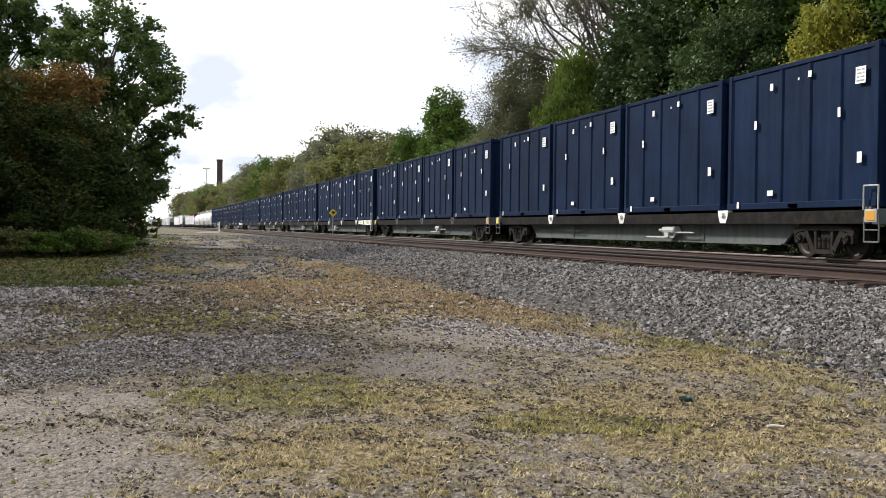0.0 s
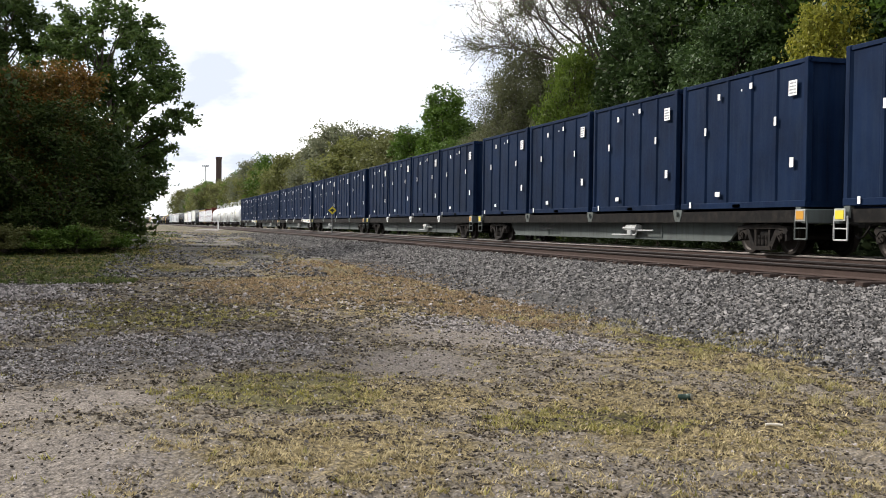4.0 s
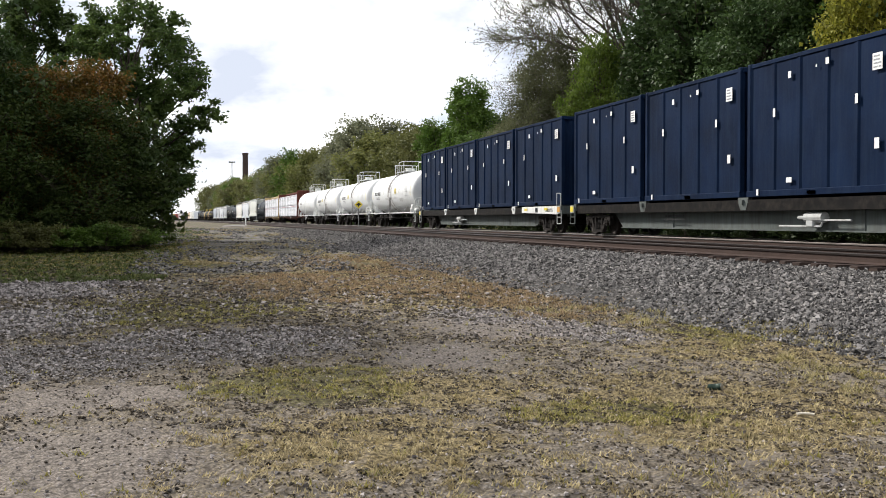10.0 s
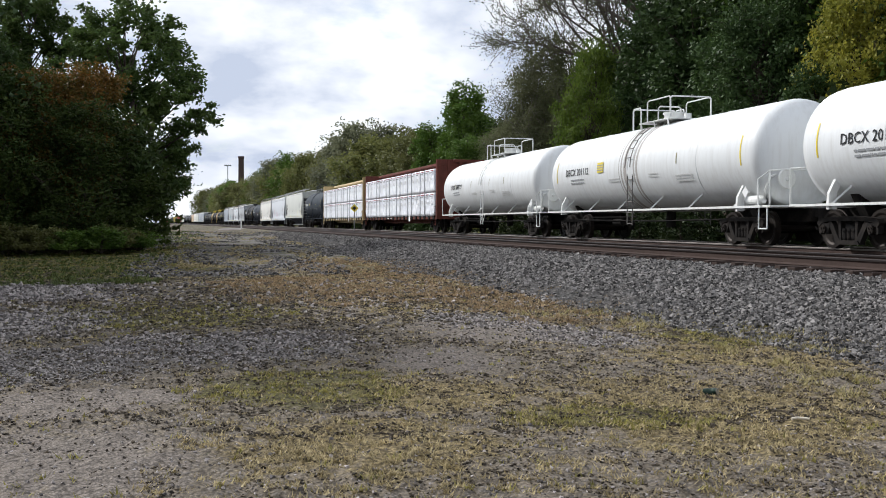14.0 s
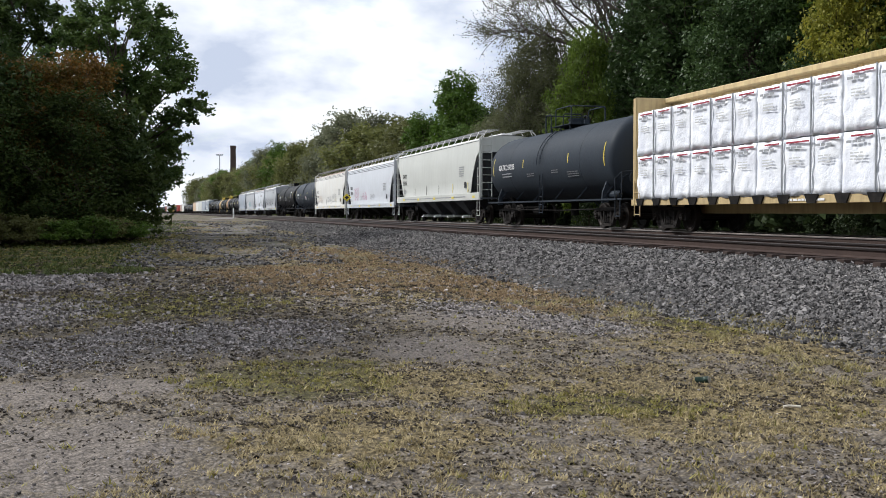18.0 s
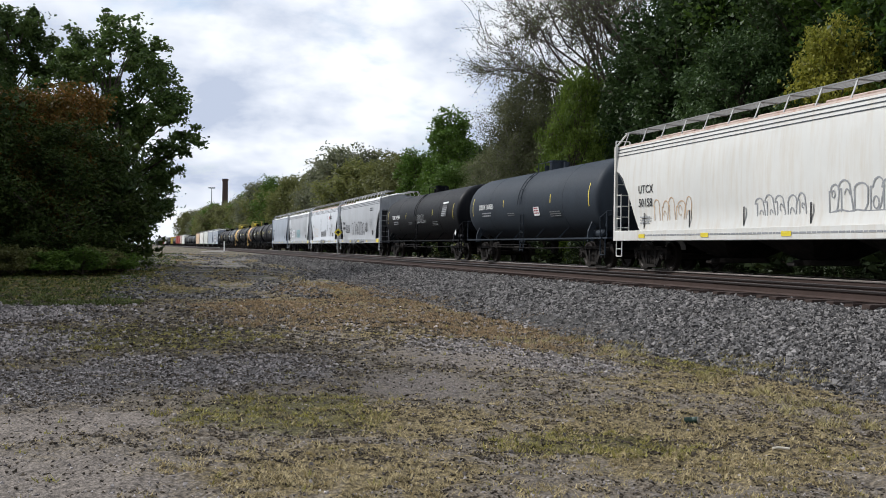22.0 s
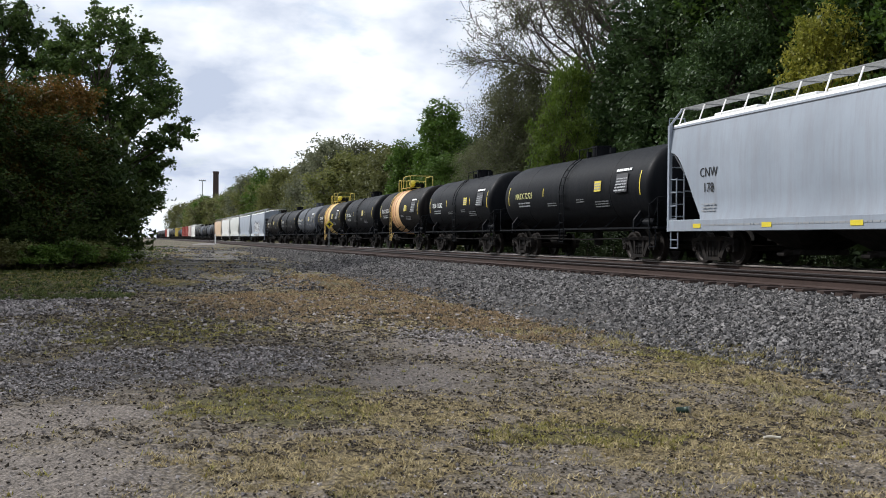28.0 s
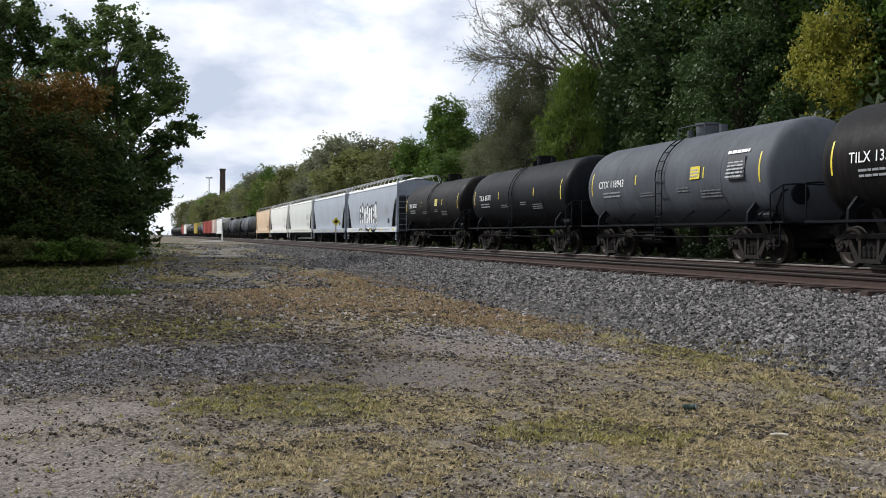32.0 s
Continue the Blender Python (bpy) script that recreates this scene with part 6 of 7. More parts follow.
def leaf_mesh(centre, spread, leaf, seed, flat=0.75, four=False):
    """Small bent leaves round the given centres, as plain triangles or (near the camera) pointed quads."""
    nr = np.random.RandomState(seed)
    n = len(centre)
    pos = centre + nr.normal(0, 1, (n, 3)) * spread * np.array([1, 1, flat])
    pos[:, 2] = np.maximum(pos[:, 2], 0.12)
    a = nr.normal(0, 1, (n, 3))
    a[:, 2] *= 0.6
    a /= np.linalg.norm(a, axis=1)[:, None]
    b = np.cross(a, nr.normal(0, 1, (n, 3)))
    b /= np.linalg.norm(b, axis=1)[:, None]
    size = leaf * nr.uniform(0.6, 1.25, (n, 1))
    c = np.cross(a, b) * size * 0.22
    if four:
        pts = [pos - a * size * 0.75, pos - b * size * 0.45 + c, pos + a * size * 0.75, pos + b * size * 0.45 + c]
    else:
        pts = [pos - a * size * 0.9 - b * size * 0.35, pos + b * size * 0.75 + c, pos + a * size - b * size * 0.3]
    k = len(pts)
    me = bpy.data.meshes.new("crown")
    me.from_pydata(np.stack(pts, 1).reshape(-1, 3).tolist(), [], np.arange(k * n).reshape(-1, k).tolist())
    return me


def tree_meshes(key, height, spread, clear, leaves, leaf, clump, seed, clumps=80, belly=0.45, droop=0.0, inner=0.15, four=False, flat=0.75, twigs=6, tight=1.0):
    """Wood and leaves of one tree as two meshes: boughs that end in clumps of leaves within a rounded, uneven crown.
    clear: the bare share of the trunk; spread: the crown's radius; belly: where the crown is widest; clump: a clump's radius."""
    rng = random.Random(seed)
    verts, faces, tips = [], [], []
    trunk = limb(rng, Vector((0, 0, -0.2)), Vector((0, 0, 1)), height * 0.9, 9, 0.0)
    sway = Vector((trunk[-1].x, trunk[-1].y, 0))
    trunk = [p - sway * (i / 9) for i, p in enumerate(trunk)]
    r0 = 0.016 * height + 0.04
    tube(verts, faces, trunk, [r0 * (1 - 0.9 * i / 9) + 0.02 for i in range(10)], 8)
    for i in range(clumps):
        g = (i + rng.random()) / clumps
        g = g if rng.random() < 0.85 else rng.random()
        wide = math.sqrt(max(0.02, 1 - ((g - belly) / (belly if g < belly else 1 - belly)) ** 2 * 0.93))
        turn = i * 2.39996 + rng.uniform(-0.5, 0.5)
        r = spread * wide * math.sqrt(rng.uniform(inner, 1.0)) * rng.uniform(0.85, 1.12)
        z = height * (clear + (1 - clear) * g) - droop * r
        end = Vector((trunk[min(9, int(9 * g))].x + r * math.cos(turn), trunk[min(9, int(9 * g))].y + r * math.sin(turn), max(0.3, z)))
        f = max(clear * 0.8, min(0.95, (z - 0.55 * r) / height))
        k = min(8, int(f * 9))
        p = trunk[k].lerp(trunk[k + 1], f * 9 - k)
        mid = p.lerp(end, 0.5) + Vector((rng.gauss(0, 0.08), rng.gauss(0, 0.08), 0.05 + rng.gauss(0, 0.06))) * r
        pts = [p, p.lerp(mid, 0.5), mid, mid.lerp(end, 0.5), end]
        rr = r0 * 0.36 * (1 - 0.6 * g)
        tube(verts, faces, pts, [rr * (1 - 0.8 * j / 4) + 0.010 for j in range(5)], 5)
        size = clump * rng.uniform(0.65, 1.3)
        for j in range(6):
            way = Vector((rng.gauss(0, 1), rng.gauss(0, 1), rng.gauss(0.1, 0.7) - droop)).normalized()
            tw = limb(rng, pts[3].lerp(end, rng.random()), way, size * rng.uniform(0.7, 1.25), 2, droop)
            if j < twigs:
                tube(verts, faces, tw, [0.022, 0.014, 0.006], 4)
            tips += [(tw[1], size * 0.38), (tw[2], size * 0.30)]
        tips += [(end, size * 0.5), (end, size * 0.5), (pts[3], size * 0.42)]
    wood = bpy.data.meshes.new("trunk")
    wood.from_pydata([tuple(v) for v in verts], [], faces)
    wood.shade_smooth()
    nr = np.random.RandomState(seed)
    pick = nr.randint(0, len(tips), leaves)
    centre = np.array([tuple(t[0]) for t in tips])[pick]
    fuzz = np.array([t[1] for t in tips])[pick][:, None]
    return wood, leaf_mesh(centre, fuzz * tight, leaf, seed, flat, four)


def bare_tree(height, spread, clear, leaves, leaf, seed, thick, levels=4, splits=3, thin=0.012):
    """A forking tree with a web of fine branches and few leaves."""
    rng = random.Random(seed)
    verts, faces, tips = [], [], []

    def grow(p, way, length, r, level):
        pts = limb(rng, p, way + Vector((rng.gauss(0, 0.15), rng.gauss(0, 0.15), 0)), length, 4, rng.uniform(-0.5, 0.35))
        end = r * 0.6
        tube(verts, faces, pts, [r + (end - r) * j / 4 for j in range(5)], 6 if level > 2 else 4)
        if level == 0:
            tips.extend(pts[1:])
            return
        for j in range(splits + (1 if level < 3 else 0)):
            f = rng.uniform(0.35, 1.0) if j else 1.0
            m = min(3, int(f * 4))
            s = pts[m].lerp(pts[m + 1], f * 4 - m)
            out = Vector((rng.gauss(0, 1), rng.gauss(0, 1), rng.gauss(0.15, 0.4))).normalized()
            grow(s, (pts[m + 1] - pts[m]).normalized() + out * rng.uniform(0.45, 0.95), length * rng.uniform(0.52, 0.78), max(thin, end * rng.uniform(0.5, 0.8)), level - 1)

    trunk = limb(rng, Vector((0, 0, -0.2)), Vector((0, 0, 1)), height * clear, 5, 0.0)
    tube(verts, faces, trunk, [thick * (1 - 0.08 * j) for j in range(6)], 8)
    for j in range(6):
        a = j * 1.05 + rng.uniform(-0.25, 0.25)
        tilt = rng.uniform(0.25, 0.95) * spread / (height * (1 - clear)) * 1.5
        grow(trunk[rng.choice((3, 4, 5))], Vector((math.cos(a) * tilt, math.sin(a) * tilt, 1)), height * (1 - clear) * 0.52, thick * rng.uniform(0.38, 0.6), levels)
    wood = bpy.data.meshes.new("trunk")
    wood.from_pydata([tuple(v) for v in verts], [], faces)
    wood.shade_smooth()
    nr = np.random.RandomState(seed)
    centre = np.array([tuple(t) for t in tips])[nr.randint(0, len(tips), leaves)]
    return wood, leaf_mesh(centre, 0.22, leaf, seed)


def add_tree(kind, x, y, z, scale, turn, leaf_material, bark, label, category="tree", group="", name="tree", tall=1.0):
    wood, leafy = kind
    t = tagged(new(name), label, category, group)
    t.matrix_basis = pose(x, y, z, 0, 0, turn) @ Matrix.Diagonal((scale, scale, scale * tall, 1))
    part("trunk", wood, bark, t)
    part("crown", leafy, leaf_material, t)
    return t


BROAD = tree_meshes("broad", 17, 5.0, 0.10, 31000, 0.168, 1.15, 1, 110, 0.50, twigs=2)
BROAD_B = tree_meshes("broad_b", 17, 5.2, 0.08, 31000, 0.168, 1.05, 2, 120, 0.42, twigs=2)
ROUND = tree_meshes("round", 12, 4.0, 0.05, 30000, 0.13, 0.80, 3, 100, 0.48, twigs=3)
BARE = bare_tree(23, 8.0, 0.40, 34000, 0.075, 5, 0.60, splits=4, thin=0.019)
WILLOW = tree_meshes("willow", 14, 4.4, 0.05, 58000, 0.078, 1.1, 4, 100, 0.5, 0.12)
SLIM = tree_meshes("slim", 13, 3.0, 0.06, 18000, 0.16, 0.85, 6, 80, 0.42, twigs=2)
FAR_ROUND = tree_meshes("far_round", 12, 4.6, 0.04, 13000, 0.235, 1.25, 13, 60, 0.5, twigs=0)
FAR_WILLOW = tree_meshes("far_willow", 14, 5.0, 0.06, 14000, 0.215, 1.3, 14, 60, 0.5, 0.1, twigs=0)
FAR_BROAD = tree_meshes("far_broad", 15, 5.0, 0.06, 14000, 0.245, 1.35, 15, 66, 0.5, twigs=0)
SHRUB = tree_meshes("shrub", 3.2, 1.9, 0.02, 3000, 0.135, 0.5, 7, 26, 0.4, twigs=0)
FRONT = tree_meshes("front", 14.2, 5.2, 0.17, 38000, 0.185, 0.66, 8, 88, 0.50, 0.16, 0.30, True, tight=0.78)
FRONT_B = tree_meshes("front_b", 15.4, 4.3, 0.16, 36000, 0.19, 0.70, 18, 80, 0.55, 0.10, 0.25, True, tight=0.78)
THICKET = tree_meshes("thicket", 7.6, 4.0, 0.0, 34000, 0.12, 0.85, 9, 90, 0.35, 0.05, 0.3, True)
WEED = tree_meshes("weed", 1.4, 1.3, 0.0, 3600, 0.08, 0.32, 10, 20, 0.3)

# the tree and thicket beside the drive
add_tree(FRONT, -2.7, 60.0, 0.5, 0.95, 40, LEAF_DEEP, BARK, "tall broad-leaved tree, dark against the sky", "tree")
add_tree(FRONT_B, -8.3, 66.0, 0.5, 0.96, 100, LEAF_DEEP, BARK, "tall green tree behind the thicket", "tree")
add_tree(THICKET, -4.5, 49.8, 0.40, 0.98, 10, LEAF_RUSSET, BARK, "dense dark thicket with russet leaf tips", "bush", "thicket by the drive", "bush", 0.86)
add_tree(SHRUB, -2.1, 50.6, 0.42, 1.25, 40, LEAF_RUSSET, BARK, "dark leafy shrub at the edge of the thicket", "shrub", "thicket by the drive", "shrub", 1.2)
add_tree(SHRUB, -2.6, 52.4, 0.42, 1.4, 200, LEAF_RUSSET, BARK, "dark leafy shrub at the edge of the thicket", "shrub", "thicket by the drive", "shrub", 1.3)
# dark leaf colour stands for this tree's unlit, backlit side
add_tree(BROAD, -9.4, 55.6, 0.45, 0.60, 30, LEAF_DARK, BARK, "tree rising behind the thicket, backlit shade in its leaves", "tree")
add_tree(THICKET, -8.0, 49.4, 0.40, 1.05, 150, LEAF_RUSSET, BARK, "dense dark thicket with russet leaf tips", "bush", "thicket by the drive", "bush")
add_tree(ROUND, -3.9, 51.8, 0.40, 0.70, 70, LEAF_RED, BARK, "small tree with reddening leaves in the thicket", "tree", name="tree")
add_tree(ROUND, -5.7, 50.6, 0.40, 0.66, 300, LEAF_RED, BARK, "small tree with reddening leaves in the thicket", "tree")
add_tree(ROUND, -7.4, 51.4, 0.40, 0.67, 170, LEAF_RED, BARK, "small tree with reddening leaves in the thicket", "tree", name="tree")
add_tree(THICKET, -12.4, 51.0, 0.40, 1.1, 250, LEAF_DARK, BARK, "dense dark green thicket beside the lot", "bush", "thicket by the drive", "bush")
rng = random.Random(12)
for x, y in ((-2.6, 46.6), (-3.6, 46.0), (-4.8, 45.6), (-6.2, 45.2), (-7.6, 44.8), (-9.0, 44.6), (-1.6, 47.6), (-3.0, 45.2), (-4.2, 44.6), (-5.6, 44.2)):
    add_tree(WEED, x, y, 0.36, rng.uniform(0.7, 1.15), rng.uniform(0, 360), LEAF_GREEN if rng.random() < 0.6 else LEAF_OLIVE, BARK, "knee-high weeds at the foot of the thicket", "weeds", "weeds below the thicket", "weed_clump", 0.75)
# unseen trees added left of the lot, placed to cast shade on it
for x, y, s in ((-13.0, 42.0, 0.85), (-10.2, 32.5, 0.8), (-10.0, 24.5, 0.8)):
    add_tree(FAR_BROAD, x, y, 0.1, s, rng.uniform(0, 360), LEAF_DARK, BARK, "added green tree out of view, shading the lot", "tree")

# three more trees added out of view for the same shade
for x, y, s in ((-12.4, 47.5, 0.9), (-12.8, 37.5, 0.85), (-13.5, 54.5, 0.9)):
    add_tree(FAR_BROAD, x, y, 0.1, s, 7 * y, LEAF_DARK, BARK, "added green tree out of view, shading the lot", "tree")

# woods beyond the tracks: kind, x, y, size, leaf colour
WOODS = [
    (BARE, 28.2, 66.9, 1.0, LEAF_GREYISH, BARK_WARM, "half-bare tree with a web of grey branches", 1.0),
    (WILLOW, 24.9, 68.8, 0.90, LEAF_GREYISH, BARK_PALE, "brownish grey-green willow by the tracks", 1.15),
    (WILLOW, 25.1, 70.8, 0.74, LEAF_GREYISH, BARK_PALE, "brownish grey-green willow by the tracks", 1.25),
    (WILLOW, 25.7, 66.6, 0.72, LEAF_GREYISH, BARK_PALE, "brownish grey-green willow by the tracks", 1.12),
    (WILLOW, 26.4, 79.8, 0.66, LEAF_GREYISH, BARK_PALE, "brownish grey-green willow by the tracks", 1.0),
    (ROUND, 24.0, 57.7, 0.52, LEAF_BRIGHT, BARK, "bright green rounded tree by the tracks", 1.88),
    (BROAD, 34.0, 76.0, 0.86, LEAF_DARK, BARK, "tall dark green tree behind the half-bare one", 1.0),
    (BROAD_B, 30.5, 72.0, 0.66, LEAF_GREYISH, BARK, "grey-green tree behind the willows", 1.1),
    (SLIM, 28.1, 62.8, 0.80, LEAF_DARK, BARK, "dark green young tree in the woods", 1.0),
    (SLIM, 28.2, 58.6, 0.95, LEAF_DARK, BARK, "dark green young tree in the woods", 1.1),
    (BROAD, 30.7, 55.8, 1.0, LEAF_DARK, BARK, "tall dark green tree in the woods", 1.1),
    (BROAD_B, 30.8, 51.6, 1.0, LEAF_DARK, BARK, "tall dark green tree in the woods", 1.05),
    (BROAD, 32.8, 50.1, 1.1, LEAF_GREEN, BARK, "tall green tree in the woods", 1.0),
    (BROAD_B, 32.3, 47.1, 1.0, LEAF_DARK, BARK, "tall dark green tree in the woods", 1.05),
    (SLIM, 27.0, 52.7, 0.85, LEAF_DARK, BARK, "dark green young tree by the tracks", 1.0),
    (SLIM, 27.1, 48.5, 0.80, LEAF_DARK, BARK, "dark green young tree by the tracks", 1.0),
    (BROAD, 27.1, 44.4, 0.62, LEAF_DARK, BARK, "dark green broad-leaved tree by the tracks", 1.1),
    (ROUND, 28.6, 39.8, 0.62, LEAF_YELLOW, BARK, "tree turning yellow beside the woods", 1.52),
    (SLIM, 27.0, 40.2, 0.60, LEAF_DARK, BARK, "green young tree beside the yellow one", 1.0),
    (ROUND, 30.9, 39.2, 0.62, LEAF_OLIVE, BARK, "olive green tree beside the woods", 1.3),
    (BROAD_B, 34.4, 44.4, 1.12, LEAF_GREEN, BARK, "tall green broad-leaved tree", 1.0),
    (BROAD, 34.0, 36.0, 1.1, LEAF_DARK, BARK, "tall dark green tree in the woods", 1.0),
    (BROAD_B, 32.5, 33.5, 0.85, LEAF_GREEN, BARK, "green broad-leaved tree in the woods", 1.0),
    (BROAD, 31.0, 28.0, 1.0, LEAF_DARK, BARK, "tall dark green tree in the woods", 1.0),
    (FAR_BROAD, 31.0, 84.0, 0.80, LEAF_GREYISH, BARK_PALE, "grey-green tree behind the willows", 1.0),
    (FAR_BROAD, 30.0, 104.0, 0.78, LEAF_GREEN, BARK, "green tree behind the tracks", 1.0),
    (FAR_ROUND, 29.0, 92.0, 0.85, LEAF_DARK, BARK, "dark green tree behind the tracks", 1.0),
    (FAR_BROAD, 29.0, 122.0, 0.74, LEAF_OLIVE, BARK, "olive green tree behind the tracks", 1.0),
    (FAR_BROAD, 28.5, 132.0, 0.84, LEAF_OLIVE, BARK, "olive tree behind the tracks", 1.0),
    (SLIM, 24.0, 99.0, 0.80, LEAF_GREEN, BARK, "slender green tree above the train", 1.0),
    (SLIM, 25.4, 91.0, 1.0, LEAF_GREEN, BARK, "slender green tree above the train", 1.02),
    (SLIM, 27.0, 96.0, 0.94, LEAF_GREEN, BARK, "slender green tree above the train", 1.0),
    (ROUND, 24.4, 86.5, 0.70, LEAF_GREEN, BARK, "low green tree beside the tracks", 1.0),
    (FAR_ROUND, 24.2, 106.0, 0.80, LEAF_OLIVE, BARK, "olive green tree beside the tracks", 1.0),
    (FAR_ROUND, 26.5, 113.0, 0.90, LEAF_OLIVE, BARK, "olive tree beside the tracks", 1.0),
    (FAR_ROUND, 24.6, 122.0, 0.88, LEAF_OCHRE, BARK, "olive tree beside the tracks", 1.0),
    (FAR_WILLOW, 25.0, 148.0, 1.08, LEAF_FAR, BARK_PALE, "grey-green willow beside the tracks", 1.0),
    (FAR_WILLOW, 27.5, 143.0, 1.02, LEAF_FAR, BARK_PALE, "grey-green willow beside the tracks", 1.0),
    (FAR_ROUND, 24.6, 134.0, 0.98, LEAF_OCHRE, BARK, "green tree beside the tracks", 1.0),
    (FAR_WILLOW, 24.5, 164.0, 0.98, LEAF_FAR, BARK_PALE, "grey-green willow beside the tracks", 1.0),
    (FAR_ROUND, 24.6, 176.0, 1.05, LEAF_OLIVE, BARK, "olive green tree beside the tracks", 1.0),
]
for kind, x, y, s, leafm, bark, label, tall in WOODS:
    add_tree(kind, x, y, 0.4, s, rng.uniform(0, 360), leafm, bark, label, "tree", "woods beyond the tracks", tall=tall)
far_leaves = [LEAF_OLIVE, LEAF_OCHRE, LEAF_OLIVE, LEAF_GREEN, LEAF_OCHRE, LEAF_FAR, LEAF_OLIVE]
for i in range(30):
    y = 186 + 13.0 * i
    kind, height = ((FAR_ROUND, 12), (FAR_BROAD, 15), (FAR_ROUND, 12), (FAR_WILLOW, 14))[i % 4]
    want = 13.6 + 0.008 * (y - 180) + rng.uniform(-1.2, 1.6)
    add_tree(kind, 25.0 + bend(y) + rng.uniform(-1.0, 4.0), y, 0.4, want / height, rng.uniform(0, 360), far_leaves[i % 7], BARK, "autumn-tinged tree along the railway", "tree", "woods beyond the tracks")
# second rank, closing the gaps behind
for i in range(18):
    y = 16 + 12.0 * i
    h = (1.3 if y < 72 else 0.82) + rng.uniform(-0.08, 0.1)
    add_tree(FAR_BROAD, 39 + rng.uniform(-2, 4), y, 0.5, h, rng.uniform(0, 360), LEAF_DARK if y < 100 else (LEAF_OLIVE, LEAF_GREEN, LEAF_GREYISH)[i % 3], BARK, "tree at the back of the woods", "tree", "woods beyond the tracks")
# undergrowth along the far side of the bed; near leaves darkened for the train's shade
for i in range(44):
    y = 14 + 3.4 * i + rng.uniform(-0.8, 0.8)
    s = rng.uniform(0.38, 0.62) if y < 60 else rng.uniform(0.8, 1.5)
    add_tree(SHRUB, 22.6 + bend(y) + rng.uniform(-0.5, 1.6), y, 0.25, s, rng.uniform(0, 360), LEAF_UNDER_SHADE if y < 75 else rng.choice((LEAF_UNDER_SHADE, LEAF_DARK, LEAF_OLIVE)), BARK, "leafy undergrowth beside the tracks", "shrub", "undergrowth beside the tracks", "shrub")
for i in range(30):
    y = 12 + 4.6 * i
    add_tree(SHRUB, 25.6 + bend(y) + rng.uniform(-0.6, 1.2), y, 0.35, rng.uniform(1.2, 1.9), rng.uniform(0, 360), LEAF_UNDER_SHADE if y < 75 else LEAF_DARK, BARK, "tall shrub at the edge of the woods", "shrub", "undergrowth beside the tracks", "shrub")
# far left, beyond the thicket
for i in range(9):
    y = 120 + 34 * i
    add_tree(FAR_BROAD, -14 - 0.012 * y + rng.uniform(-3, 1) + bend(y), y, 0.5, rng.uniform(0.6, 0.85), rng.uniform(0, 360), (LEAF_GREEN, LEAF_OLIVE)[i % 2], BARK, "distant green tree beside the drive", "tree", "distant trees")

# ---- marker sign between the tracks
sign = tagged(new("marker_sign"), "small yellow diamond sign on a grey steel post", "railway sign")
sign.matrix_basis = pose(14.05, 84.2, 0.62)
part("post", rod(BM(), (0, 0, 0), (0, 0, 1.85), 0.045, 8), GALV, sign)
bm = BM()
prism(bm, [(0, 0.34), (0.34, 0), (0, -0.34), (-0.34, 0)], "z", -0.01, 0.01)
board = part("board", bm, MARK_YELLOW, sign, "yellow diamond board", pose(0, -0.06, 2.05, 90, 0, 0))
bm = BM()
prism(bm, [(0, 0.16), (0.2, 0), (0.08, -0.05), (0, -0.2), (-0.08, -0.05), (-0.2, 0)], "z", 0.012, 0.016)
part("symbol", bm, MARK_BLACK, board, "dark symbol")

# ---- white crossing post, chimney and floodlight mast far off
post = tagged(new("crossing_post"), "short white post beside the far road crossing", "post")
post.matrix_basis = pose(10.4 + bend(163) - 0.4, 163.0, 0.6)
part("shaft", rod(BM(), (0, 0, 0), (0, 0, 1.5), 0.11, 8, 0.10), WHITE_STEEL, post)
stack = tagged(new("chimney_stack"), "tall dark brick chimney far beyond the trees", "chimney")
stack.matrix_basis = pose(36.5, 613.0, 0)
part("shaft", rod(BM(), (0, 0, 0), (0, 0, 39.0), 1.9, 20, 1.55), BRICK_STACK, stack)
part("crown_ring", rod(BM(), (0, 0, 38.4), (0, 0, 39.6), 1.8, 20), BRICK_STACK, stack)
mast = tagged(new("floodlight_mast"), "slim grey floodlight mast far off", "light mast")
mast.matrix_basis = pose(20.3, 430.0, 0)
part("pole", rod(BM(), (0, 0, 0), (0, 0, 24.5), 0.28, 8, 0.16), GALV, mast)
bm = BM()
box(bm, -1.3, 1.3, -0.15, 0.15, 24.2, 24.5)
for x in (-1.1, -0.4, 0.4, 1.1):
    box(bm, x - 0.22, x + 0.22, -0.3, 0.3, 24.4, 24.8)
part("lamp_heads", bm, GALV, mast)

# ---- gravel drive that climbs to the far crossing
bm = BM()
rows = []
for i in range(12):
    y = 124 + 3.6 * i
    x = 6.2 + (i / 11) ** 1.5 * 3.4 + bend(y)
    w = 1.4
    rows.append([(x - w + k * w / 2, y, lot(x, y) + 0.02 + 0.05 * math.sin(math.pi * k / 4)) for k in range(5)])
sheet(bm, rows)
bmesh.ops.recalc_face_normals(bm, faces=bm.faces)
tagged(part("gravel_ramp", bm, GRAVEL, smooth=True), "pale gravel ramp to the far crossing", "drive", kind="structure")


